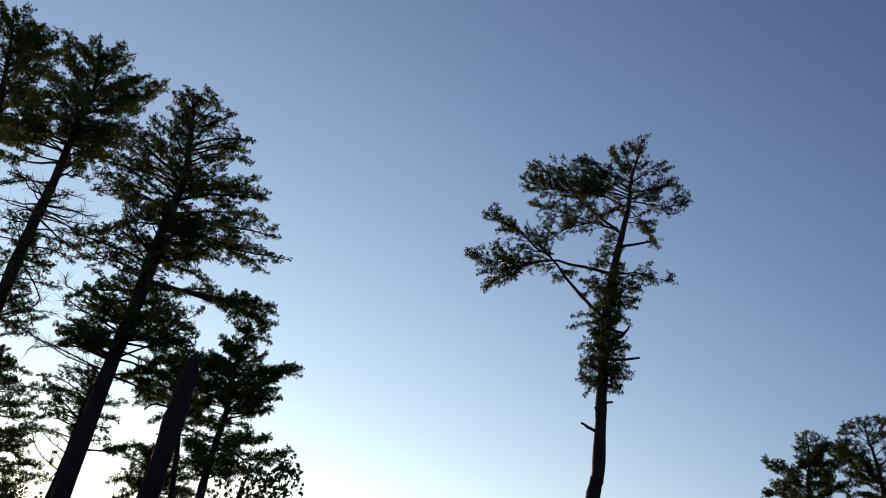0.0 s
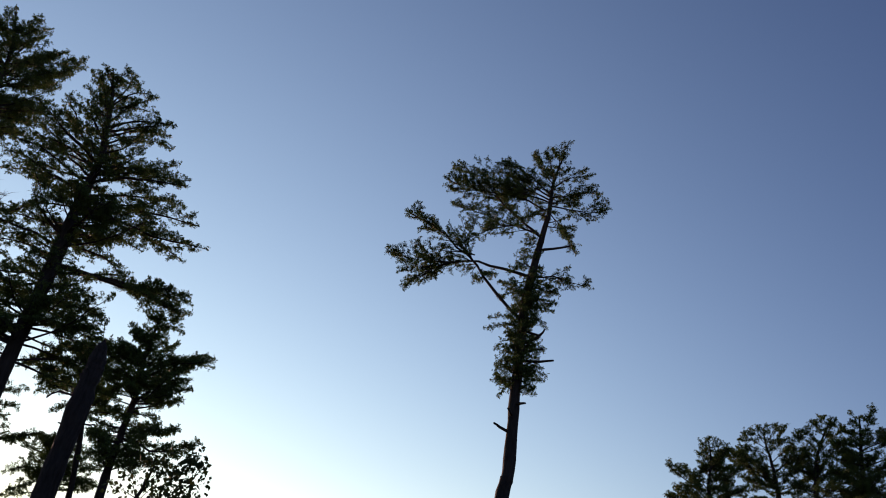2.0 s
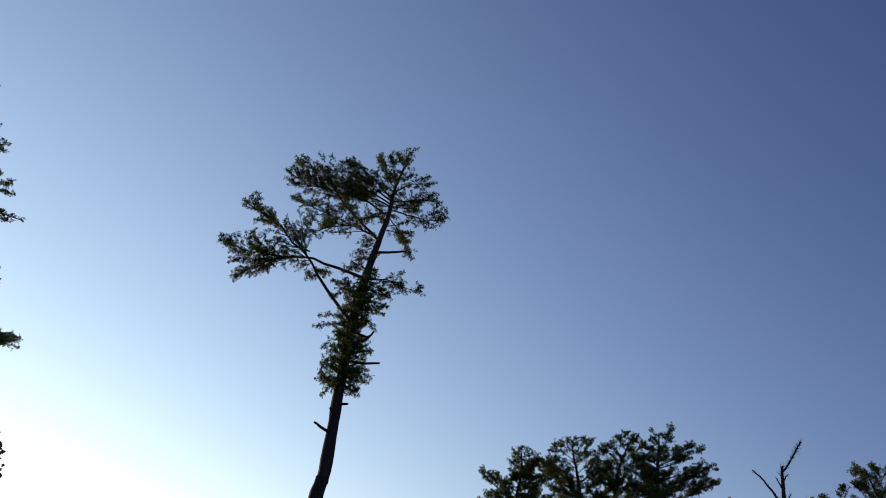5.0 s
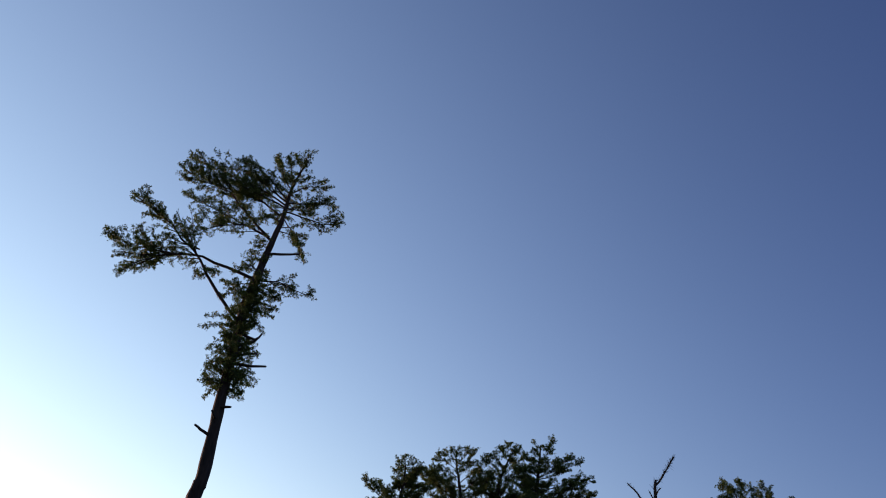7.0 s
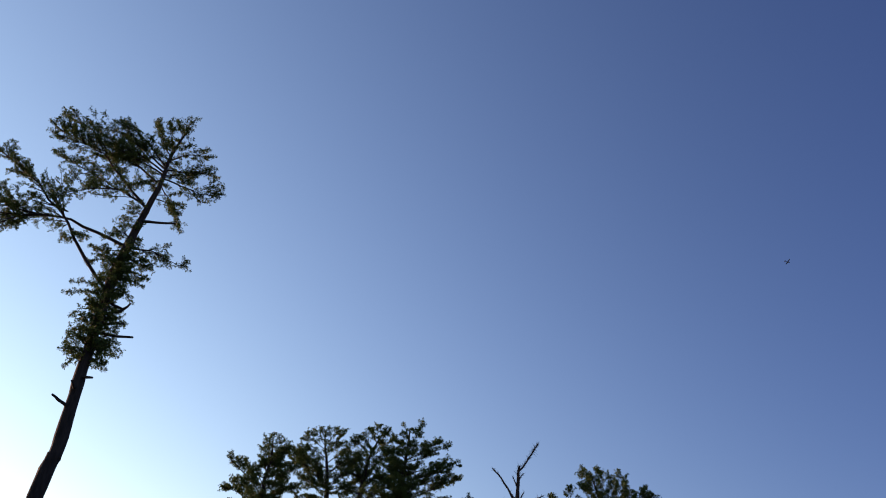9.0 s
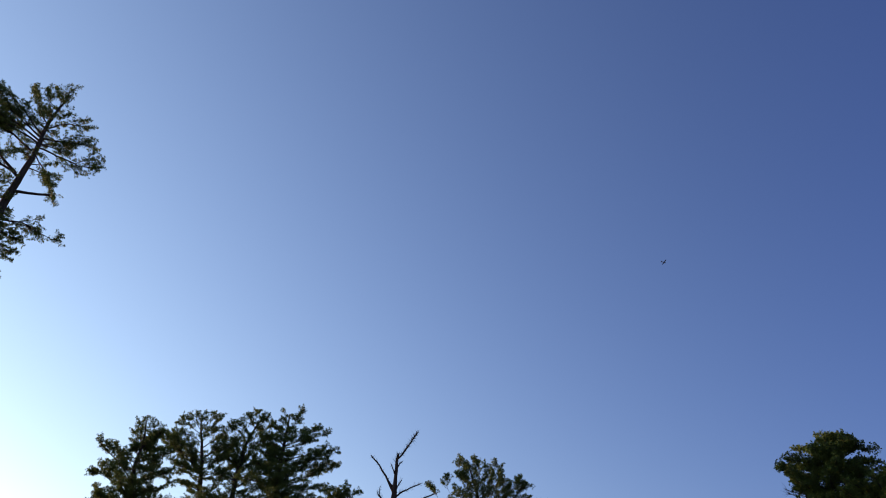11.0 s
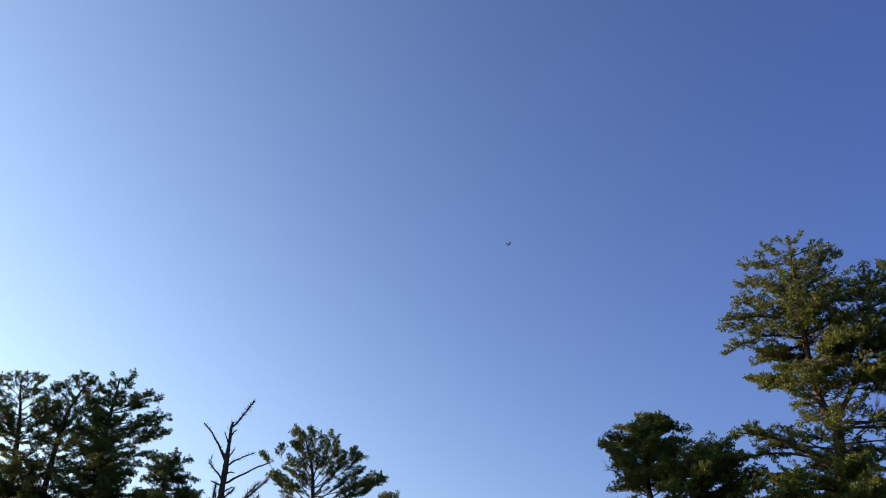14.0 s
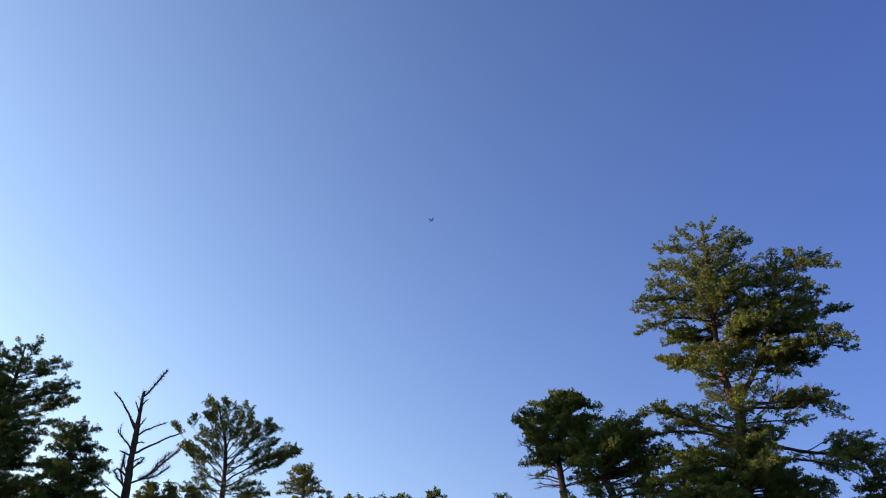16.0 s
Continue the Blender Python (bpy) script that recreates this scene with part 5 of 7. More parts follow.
bough(group_pine, [(-0.78, 0, 16.16), (-1.71, -0.26, 16.95), (-2.49, -0.53, 17.47), (-3.13, -0.79, 17.82)], 0.07, 0.25)
bough(group_pine, [(-0.84, 0, 16.48), (-1.65, 0.16, 17.36), (-2.1, 0.31, 17.96)], 0.05, 0.17)
bough(group_pine, [(-0.82, 0, 16.82), (-1.28, -0.11, 17.43), (-1.33, -0.23, 18)], 0.05, 0.17)
bough(group_pine, [(-0.77, 0, 17.51), (-1.07, -0.27, 18.28), (-1.18, -0.53, 18.93)], 0.05, 0.19)
bough(group_pine, [(-0.71, 0, 18.21), (-1, 0.17, 19.03), (-1.06, 0.33, 19.86)], 0.04, 0.17)
bough(group_pine, [(-0.72, 0, 18.55), (-0.42, -0.28, 19.02), (-0.36, -0.55, 19.65)], 0.04, 0.19)
bough(group_pine, [(-0.75, 0, 17.99), (-0.27, -0.34, 18.68), (0.16, -0.67, 19.13)], 0.05, 0.22)
bough(group_pine, [(-0.72, 0, 17.24), (-0.08, 0.25, 17.97), (0.62, 0.5, 18.55)], 0.05, 0.17)
bough(group_pine, [(-0.7, 0, 16.51), (-0.01, 0.27, 17.14), (0.66, 0.53, 17.7)], 0.05, 0.19)
bough(group_pine, [(-0.64, 0, 15.66), (0.04, 0.14, 16.37), (0.79, 0.27, 16.9), (1.38, 0.41, 16.58)], 0.06, 0.22)
bough(group_pine, [(-0.59, 0, 15.28), (0.23, 0.33, 15.76), (1.22, 0.67, 16.28)], 0.06, 0.17)
bough(group_pine, [(-0.48, 0, 14.71), (0.4, 0.44, 15.19), (1.45, 0.88, 15.64)], 0.05, 0.17)
bough(group_pine, [(-0.75, 0, 16.7), (-1.32, -0.1, 16.92), (-1.85, -0.21, 16.6)], 0.05, 0.17)
bough(group_pine, [(-0.63, 0, 15.43), (-1.24, -0.34, 15.87), (-1.83, -0.67, 16.47)], 0.05, 0.19)
bough(group_pine, [(-0.75, 0, 16.9), (-0.44, 0.19, 17.87), (-0.25, 0.38, 18.6)], 0.05, 0.14)
fill(group_pine, 12.2, 16.8, 34, 1.2, 2.6, spread=60, rise=0.5, lf=0.2)
fill(group_pine, 16.2, 18.4, 11, 0.6, 1.6, spread=60, rise=0.6, lf=0.2)
group_pine_two = pine(54, 2.0, "broad-topped white pine in a group", 29.7, 56, [(0.43, 0, -0.2, 0.25), (0.24, 0, 7.86, 0.2), (0.05, 0, 15.47, 0.17), (-0.19, 0, 16.95, 0.15), (-0.4, 0, 18.44, 0.12), (-0.67, 0, 19.66, 0.08), (-0.97, 0, 20.72, 0.05), (-1.09, 0, 21.6, 0.03)], fine=0.76, needles=6, reach=1.2, rise=0.45)
bough(group_pine_two, [(-0.57, 0, 19.13), (-1.72, 0.46, 19.71), (-2.92, 0.93, 20.18)], 0.06, 0.22)
bough(group_pine_two, [(-0.39, 0, 18.26), (-1.36, 0.15, 18.66), (-2.26, 0.31, 19.15), (-3, 0.46, 19.63)], 0.06, 0.22)
bough(group_pine_two, [(-0.71, 0, 19.8), (-1.52, 0.14, 20.2), (-2.44, 0.28, 20.2)], 0.05, 0.19)
bough(group_pine_two, [(-0.87, 0, 20.29), (-1.67, 0.22, 20.8), (-2.35, 0.44, 20.92)], 0.04, 0.19)
bough(group_pine_two, [(-0.95, 0, 20.61), (-1.49, -0.11, 21.06), (-1.9, -0.23, 21.16)], 0.03, 0.19)
bough(group_pine_two, [(-0.98, 0, 20.87), (-1.2, -0.09, 21.32), (-1.4, -0.18, 21.51)], 0.03, 0.17)
bough(group_pine_two, [(-0.9, 0, 20.55), (-0.57, -0.16, 21.28), (-0.29, -0.32, 21.66)], 0.04, 0.19)
bough(group_pine_two, [(-0.83, 0, 20.3), (-0.24, 0.16, 21.04), (0.16, 0.33, 21.76)], 0.04, 0.19)
bough(group_pine_two, [(-0.78, 0, 20.08), (-0.31, -0.16, 20.5), (0.1, -0.33, 20.76)], 0.04, 0.17)
bough(group_pine_two, [(-0.62, 0, 19.45), (0.2, 0.36, 20.33), (1.09, 0.71, 20.56)], 0.05, 0.22)
bough(group_pine_two, [(-0.46, 0, 18.83), (0.32, 0.23, 19.49), (1.17, 0.45, 19.81)], 0.05, 0.19)
bough(group_pine_two, [(-0.32, 0, 17.99), (0.31, -0.33, 18.66), (1.01, -0.66, 18.87)], 0.05, 0.17)
bough(group_pine_two, [(-0.34, 0, 18.09), (-1.18, 0.22, 18.36), (-1.85, 0.45, 18.26)], 0.05, 0.17)
bough(group_pine_two, [(-0.28, 0, 17.57), (-1.14, 0.17, 17.81), (-1.8, 0.34, 17.8)], 0.06, 0.17)
bough(group_pine_two, [(-0.16, 0, 16.82), (-0.85, 0.25, 17.11), (-1.35, 0.5, 17.15)], 0.05, 0.19)
bough(group_pine_two, [(-0.04, 0, 16.21), (0.36, -0.13, 16.73), (0.72, -0.26, 17.4), (1.07, -0.4, 17.89)], 0.06, 0.22)
bough(group_pine_two, [(-0.12, 0, 16.54), (0.49, 0.18, 16.29), (1.24, 0.36, 16.33)], 0.05, 0.17)
bough(group_pine_two, [(-0.03, 0, 15.94), (-0.8, 0.25, 16.14), (-1.23, 0.51, 16.06)], 0.05, 0.17)
bough(group_pine_two, [(-0.28, 0, 17.85), (-0.84, 0.29, 18.63), (-1.13, 0.59, 19.32)], 0.05, 0.11)
bough(group_pine_two, [(-0.29, 0, 17.74), (0.07, -0.2, 18.29), (0.07, -0.4, 18.88)], 0.05, 0.11)
fill(group_pine_two, 12.8, 16.4, 34, 1.3, 2.6, spread=60, lf=0.2)
fill(group_pine_two, 16.2, 19.0, 16, 0.7, 1.7, spread=60, rise=0.6, lf=0.15)
group_pine_three = pine(55, 1.7, "leaning white pine with thin upper foliage", 32.3, 55, [(-0.57, 0, -0.2, 0.25), (-0.61, 0, 7.9, 0.2), (-0.65, 0, 15.53, 0.17), (-0.69, 0, 16.79, 0.15), (-0.72, 0, 18.37, 0.12), (-0.6, 0, 19.66, 0.09), (-0.24, 0, 20.85, 0.06), (0.07, 0, 21.67, 0.04), (0.35, 0, 22.18, 0.025)], fine=0.76, needles=6, reach=1.2, rise=0.45)
bough(group_pine_three, [(-0.51, 0, 20.01), (-1.1, 0.23, 20.69), (-1.7, 0.46, 20.91)], 0.04, 0.25)
bough(group_pine_three, [(-0.36, 0, 20.45), (-0.91, -0.2, 20.94), (-1.48, -0.41, 20.95)], 0.04, 0.22)
bough(group_pine_three, [(-0.2, 0, 20.97), (-0.52, 0.11, 21.48), (-0.69, 0.22, 21.79)], 0.03, 0.22)
bough(group_pine_three, [(-0.08, 0, 21.37), (-0.36, 0.07, 21.72), (-0.19, 0.13, 22.09)], 0.03, 0.22)
bough(group_pine_three, [(-0.44, 0, 20.17), (0.05, -0.15, 21.04), (0.31, -0.3, 21.57)], 0.04, 0.25)
bough(group_pine_three, [(-0.49, 0, 19.94), (0.29, 0.29, 20.79), (0.69, 0.59, 21.5)], 0.04, 0.22)
bough(group_pine_three, [(-0.51, 0, 19.86), (0.33, 0.22, 20.25), (1.06, 0.45, 20.88)], 0.04, 0.22)
bough(group_pine_three, [(-0.62, 0, 19.29), (0.15, 0.3, 19.79), (0.85, 0.6, 20.25)], 0.05, 0.19)
bough(group_pine_three, [(-0.64, 0, 18.93), (-1.3, -0.16, 19.37), (-1.75, -0.33, 19.52)], 0.05, 0.19)
bough(group_pine_three, [(-0.68, 0, 18.52), (-1.42, -0.22, 18.71), (-1.89, -0.45, 18.52)], 0.05, 0.19)
bough(group_pine_three, [(-0.69, 0, 17.95), (-0.16, 0.24, 18.55), (0.35, 0.47, 18.97)], 0.05, 0.17)
bough(group_pine_three, [(-0.69, 0, 17.67), (-1.33, -0.19, 17.78), (-1.84, -0.37, 17.63)], 0.05, 0.17)
bough(group_pine_three, [(-0.66, 0, 16.97), (-0.1, -0.25, 17.41), (0.41, -0.5, 17.29)], 0.05, 0.22)
bough(group_pine_three, [(-0.64, 0, 16.45), (-0.13, 0.19, 16.49), (0.41, 0.38, 16.22)], 0.05, 0.22)
bough(group_pine_three, [(-0.65, 0, 16.21), (-1.16, -0.09, 16.24), (-1.5, -0.18, 16.02)], 0.05, 0.17)
fill(group_pine_three, 13, 16.4, 28, 1.3, 2.4, spread=70, lf=0.25)
fill(group_pine_three, 15.4, 18.6, 18, 0.6, 1.5, spread=60, rise=0.6, lf=0.2)
bough(group_pine_three, [(-0.7, 0, 17.48), (-0.75, 0.37, 18.47), (-1.77, 0.75, 19.17)], 0.06, 0.2)
bough(group_pine_three, [(-0.71, 0, 17.83), (-0.77, 0.4, 18.99), (-1.33, 0.8, 20.24)], 0.06, 0.2)
bough(group_pine_three, [(-0.72, 0, 18.14), (-0.48, -0.19, 19.33), (-0.54, -0.37, 20.3)], 0.06, 0.2)
bough(group_pine_three, [(-0.7, 0, 17.51), (1.01, -0.22, 18.56), (1.21, -0.43, 19.52)], 0.06, 0.2)
bough(group_pine_three, [(-0.7, 0, 17.48), (-1.04, -0.22, 17.53), (-1.99, -0.43, 17.68)], 0.06, 0.2)
group_pine_four = pine(56, 2.0, "white pine with long upswept limbs", 34.7, 53, [(-0.1, 0, -0.2, 0.26), (-0.2, 0, 7.84, 0.22), (-0.3, 0, 15.42, 0.18), (-0.43, 0, 16.98, 0.16), (-0.49, 0, 18.53, 0.13), (-0.48, 0, 19.78, 0.09), (-0.46, 0, 20.7, 0.06), (-0.49, 0, 21.55, 0.03)], fine=0.76, needles=6, reach=1.2, rise=0.45)
bough(group_pine_four, [(-0.45, 0, 20.33), (-0.05, 0.25, 21.16), (0.09, 0.49, 21.99)], 0.04, 0.19)
bough(group_pine_four, [(-0.44, 0, 20.78), (-0.66, -0.09, 21.15), (-0.75, -0.18, 21.39)], 0.03, 0.17)
bough(group_pine_four, [(-0.43, 0, 19.9), (-0.9, 0.14, 20.38), (-1.25, 0.28, 20.62)], 0.04, 0.19)
bough(group_pine_four, [(-0.44, 0, 19.75), (0.64, 0.4, 20.56), (1.39, 0.81, 21.06)], 0.05, 0.25)
bough(group_pine_four, [(-0.45, 0, 19.5), (0.71, -0.3, 19.92), (1.9, -0.6, 20.39)], 0.05, 0.25)
bough(group_pine_four, [(-0.45, 0, 19.32), (0.5, -0.13, 19.66), (1.13, -0.26, 19.9)], 0.05, 0.22)
bough(group_pine_four, [(-0.41, 0, 18.48), (0.73, -0.27, 18.93), (1.85, -0.54, 19.18), (2.47, -0.81, 19.37)], 0.06, 0.28)
bough(group_pine_four, [(-0.4, 0, 18.09), (0.96, -0.57, 18.49), (2.27, -1.14, 18.77)], 0.06, 0.25)
bough(group_pine_four, [(-0.3, 0, 17), (0.86, 0.48, 17.71), (1.94, 0.96, 18.53), (3.04, 1.44, 19.16)], 0.07, 0.3)
bough(group_pine_four, [(-0.36, 0, 17.58), (0.74, 0.48, 18.32), (1.78, 0.95, 18.86)], 0.06, 0.22)
bough(group_pine_four, [(-0.26, 0, 16.5), (0.8, -0.2, 16.88), (1.74, -0.4, 17.11), (2.56, -0.61, 17.11)], 0.06, 0.22)
bough(group_pine_four, [(-0.24, 0, 16.23), (0.74, 0.18, 16.5), (1.6, 0.37, 16.62)], 0.05, 0.19)
bough(group_pine_four, [(-0.24, 0, 15.76), (0.66, 0.23, 16.1), (1.52, 0.46, 16.03)], 0.05, 0.19)
bough(group_pine_four, [(-0.44, 0, 18.96), (-1.15, -0.27, 19.39), (-1.69, -0.54, 19.63)], 0.05, 0.19)
bough(group_pine_four, [(-0.41, 0, 18.48), (-1.15, -0.26, 18.76), (-1.77, -0.52, 18.77)], 0.05, 0.19)
bough(group_pine_four, [(-0.41, 0, 17.98), (-1.29, 0.23, 18.26), (-1.99, 0.46, 18.15)], 0.05, 0.17)
bough(group_pine_four, [(-0.39, 0, 17.43), (-1.27, -0.19, 17.47), (-2.05, -0.37, 17.39)], 0.06, 0.17)
bough(group_pine_four, [(-0.32, 0, 16.76), (-1.19, 0.22, 16.89), (-1.73, 0.43, 16.66)], 0.06, 0.17)
bough(group_pine_four, [(-0.31, 0, 16.09), (-1.03, -0.11, 16.07), (-1.47, -0.23, 15.71)], 0.05, 0.17)
bough(group_pine_four, [(-0.45, 0, 18.33), (-0.1, 0.13, 18.99), (0.33, 0.26, 19.26)], 0.05, 0.14)
bough(group_pine_four, [(-0.4, 0, 17.78), (-0.94, 0.16, 18.16), (-1.2, 0.31, 18.8)], 0.05, 0.14)
bough(group_pine_four, [(-0.44, 0, 19.43), (-0.89, -0.07, 19.8), (-1.28, -0.14, 19.7)], 0.05, 0.14)
fill(group_pine_four, 12.9, 15.6, 34, 1.4, 2.6, spread=60, lf=0.15)
fill(group_pine_four, 15.4, 19, 44, 0.9, 2.1, spread=60, rise=0.5, lf=0.12)
fill(group_pine_four, 18.6, 20.6, 12, 0.5, 1.1, spread=60, rise=0.6, lf=0.2)
fill(group_pine, 11.8, 15.2, 20, 2.0, 3.2, spread=80, lf=0.3)
bough(group_pine, [(-0.72, 0, 16.4), (0.18, -0.22, 17.58), (1.08, -0.43, 18.22)], 0.06, 0.2)
bough(group_pine, [(-0.69, 0, 16.06), (0.37, -0.25, 16.7), (1.36, -0.49, 16.81)], 0.06, 0.2)
bough(group_pine, [(-0.79, 0, 17.03), (-0.38, 0.46, 18.47), (-0.01, 0.92, 19.34)], 0.06, 0.2)
bough(group_pine, [(-0.69, 0, 16.01), (-1.88, -0.29, 16.41), (-2.5, -0.58, 16.56)], 0.06, 0.2)
fill(group_pine_two, 12.2, 15.4, 16, 1.9, 2.9, spread=80, lf=0.3)
bough(group_pine_two, [(-0.3, 0, 17.73), (-1.11, -0.38, 18.44), (-2.67, -0.75, 19.31), (-3.73, -1.13, 19.22)], 0.06, 0.2)
bough(group_pine_two, [(-0.4, 0, 18.42), (-1.53, -0.4, 19.1), (-2.35, -0.81, 19.53)], 0.06, 0.2)
bough(group_pine_two, [(-0.32, 0, 17.88), (-1.15, -0.31, 17.91), (-2.45, -0.62, 18.28)], 0.06, 0.2)
bough(group_pine_two, [(-0.4, 0, 18.43), (1.08, 0.4, 19.69), (1.49, 0.8, 20.77)], 0.06, 0.2)
bough(group_pine_two, [(-0.3, 0, 17.72), (1.61, 0.36, 18.75), (2.23, 0.72, 19.68)], 0.06, 0.2)
bough(group_pine_two, [(-0.47, 0, 18.76), (0.56, -0.31, 19.86), (0.62, -0.63, 20.41)], 0.06, 0.2)
fill(group_pine_four, 12.2, 15.6, 18, 1.8, 3.0, spread=80, lf=0.3)
bough(group_pine_four, [(-0.45, 0, 17.45), (-1.51, -0.19, 17.92), (-2.3, -0.37, 18.52)], 0.06, 0.2)
bough(group_pine_four, [(-0.46, 0, 17.79), (-1.33, 0.37, 19.08), (-1.84, 0.74, 20.16)], 0.06, 0.2)
bough(group_pine_four, [(-0.44, 0, 17.11), (-1.72, -0.47, 16.97), (-2.74, -0.94, 16.96)], 0.06, 0.2)
low_round_pine = pine(57, 3.0, "smaller bushy pine with a dense rounded crown", 38.6, 50, [(0.6, 0, -0.2, 0.22), (0.3, 0, 6.04, 0.18), (0, 0, 12.07, 0.16), (-0.22, 0, 14.4, 0.12), (-0.39, 0, 16.47, 0.03)], fine=0.9, needles=6)
limb(low_round_pine, [(-0.35, 0, 16.06), (-0.72, -0.12, 16.28), (-0.88, -0.24, 16.41)], 0.02, 0.3)
limb(low_round_pine, [(-0.37, 0, 16.22), (-0.07, -0.09, 16.56), (0.02, -0.17, 16.81)], 0.02, 0.3)
limb(low_round_pine, [(-0.3, 0, 15.45), (0.32, -0.27, 16.09), (0.91, -0.55, 16.3)], 0.04, 0.3)
limb(low_round_pine, [(-0.27, 0, 15), (0.62, -0.2, 15.39), (1.43, -0.39, 15.17)], 0.04, 0.3)
limb(low_round_pine, [(-0.24, 0, 14.64), (0.96, -0.3, 14.5), (1.84, -0.61, 14.04)], 0.05, 0.3)
limb(low_round_pine, [(-0.28, 0, 15.15), (-1.02, -0.15, 15.14), (-1.48, -0.3, 14.84)], 0.03, 0.3)
limb(low_round_pine, [(-0.22, 0, 14.4), (-1.08, -0.19, 14.22), (-1.88, -0.38, 13.88)], 0.04, 0.3)
limb(low_round_pine, [(-0.18, 0, 13.95), (-1.07, -0.14, 13.64), (-1.47, -0.28, 13.19)], 0.04, 0.3)
limb(low_round_pine, [(-0.14, 0, 13.52), (0.78, 0.23, 13.55), (1.89, 0.46, 13.66)], 0.05, 0.3)
limb(low_round_pine, [(-0.16, 0, 13.81), (0.69, 0.31, 14), (1.56, 0.62, 13.92)], 0.04, 0.3)
limb(low_round_pine, [(-0.08, 0, 12.93), (-1.57, 0.24, 12.93), (-2.77, 0.47, 12.98)], 0.06, 0.3)
limb(low_round_pine, [(-0.07, 0, 12.79), (-0.96, -0.37, 12.59), (-2.05, -0.74, 12.2)], 0.05, 0.3)
fill(low_round_pine, 12.4, 16.02, 36, 0.88, 2.38, spread=60)
fill(low_round_pine, 10.44, 13.49, 12, 1.5, 3, spread=80)

# the dead tree and the rounded pine
dead_tree = dead_tree(58, "bare dead pine with bristling grey twigs", 41.8, 50, [(0.18, 0, -0.2, 0.3), (0.16, 0, 6.48, 0.25), (0.13, 0, 12.96, 0.21), (0.1, 0, 14.07, 0.19), (0.04, 0, 15.08, 0.17), (0.02, 0, 16.24, 0.16), (-0.01, 0, 16.81, 0.13), (-0.04, 0, 17.85, 0.1), (-0.07, 0, 18.5, 0.08), (-0.03, 0, 18.91, 0.06)])
bristly_limb(dead_tree, [(-0.03, 0, 18.61), (0.31, 0.16, 19.13), (0.62, 0.32, 19.85), (0.96, 0.48, 20.49)], 0.06, 1.4, 0.3)
bristly_limb(dead_tree, [(-0.02, 0, 16.55), (-0.46, 0.25, 17.31), (-0.85, 0.5, 17.98), (-1.26, 0.75, 18.53), (-1.62, 1, 18.96)], 0.08, 0.25, 0.22)
bristly_limb(dead_tree, [(0.02, 0, 15.36), (-0.33, 0.19, 15.93), (-0.73, 0.38, 16.34), (-0.96, 0.57, 16.62)], 0.06, 0.5, 0.3)
bristly_limb(dead_tree, [(-0.75, 0, 16.22), (-0.84, -0.09, 16.5), (-0.85, -0.19, 16.79)], 0.03, 0.4, 0.2)
bristly_limb(dead_tree, [(0.02, 0, 15.2), (-0.3, 0.13, 15.35), (-0.65, 0.25, 15.49)], 0.07, 0.1, 0.15)
bristly_limb(dead_tree, [(0.1, 0, 14.07), (-0.22, -0.09, 14.22), (-0.55, -0.19, 14.4), (-0.67, -0.28, 14.24)], 0.07, 0.3, 0.2)
bristly_limb(dead_tree, [(0.02, 0, 14.21), (-0.25, 0.13, 14.67), (-0.37, 0.26, 15.16)], 0.05, 0.6, 0.3)
bristly_limb(dead_tree, [(0.06, 0, 16.34), (0.46, 0.12, 16.76), (0.92, 0.25, 17.09), (1.46, 0.37, 17.41)], 0.06, 0.35, 0.3)
bristly_limb(dead_tree, [(0.07, 0, 15.36), (0.76, -0.17, 15.76), (1.49, -0.34, 16.26), (2.25, -0.51, 16.64)], 0.07, 0.3, 0.22)
bristly_limb(dead_tree, [(0.14, 0, 14.91), (0.42, 0.1, 15.16), (0.61, 0.2, 15.27)], 0.05, 0.3, 0.2)
bristly_limb(dead_tree, [(0.17, 0, 13.75), (0.75, 0.21, 14.12), (1.32, 0.42, 14.61), (1.75, 0.63, 15.29), (2.48, 0.84, 16.12)], 0.06, 1.6, 0.42)
bristly_limb(dead_tree, [(0.75, 0, 14.06), (1.45, 0.31, 14.38), (2.1, 0.61, 15.08)], 0.05, 1.2, 0.38)
bristly_limb(dead_tree, [(1.06, 0, 14.29), (1.46, -0.22, 14.9), (1.92, -0.43, 15.5)], 0.05, 1.0, 0.35)
bristly_limb(dead_tree, [(0.08, 0, 16.82), (0.2, -0.11, 17.1), (0.33, -0.22, 17.31)], 0.05, 0.3, 0.25)
bristly_limb(dead_tree, [(-0.02, 0, 17.95), (0.09, 0.1, 18.33), (0.24, 0.19, 18.52)], 0.05, 0.3, 0.2)
bristly_limb(dead_tree, [(0, 0, 17.53), (-0.24, -0.12, 17.94), (-0.38, -0.24, 18.14)], 0.05, 0.2, 0.2)
bristly_limb(dead_tree, [(0, 0, 12.89), (-0.52, -0.27, 13.12), (-1.07, -0.54, 13.43)], 0.06, 0.1, 0.15)
bristly_limb(dead_tree, [(0.01, 0, 16.72), (-0.27, 0.12, 17.1), (-0.44, 0.24, 17.37)], 0.06, 0.2, 0.2)
bristly_limb(dead_tree, [(0.05, 0, 15.77), (0.27, -0.06, 16), (0.54, -0.11, 15.99)], 0.05, 0.2, 0.2)
bristly_limb(dead_tree, [(-0.08, 0, 13.56), (-0.35, 0.21, 14.49), (-0.35, 0.42, 15.42)], 0.06, 1.2, 0.35)
bristly_limb(dead_tree, [(-0.09, 0, 13.62), (-0.45, 0.11, 13.99), (-0.74, 0.21, 14.38)], 0.06, 1.2, 0.35)
bristly_limb(dead_tree, [(-0.11, 0, 14.16), (0.29, -0.11, 14.65), (0.64, -0.22, 15.07)], 0.06, 1.2, 0.35)
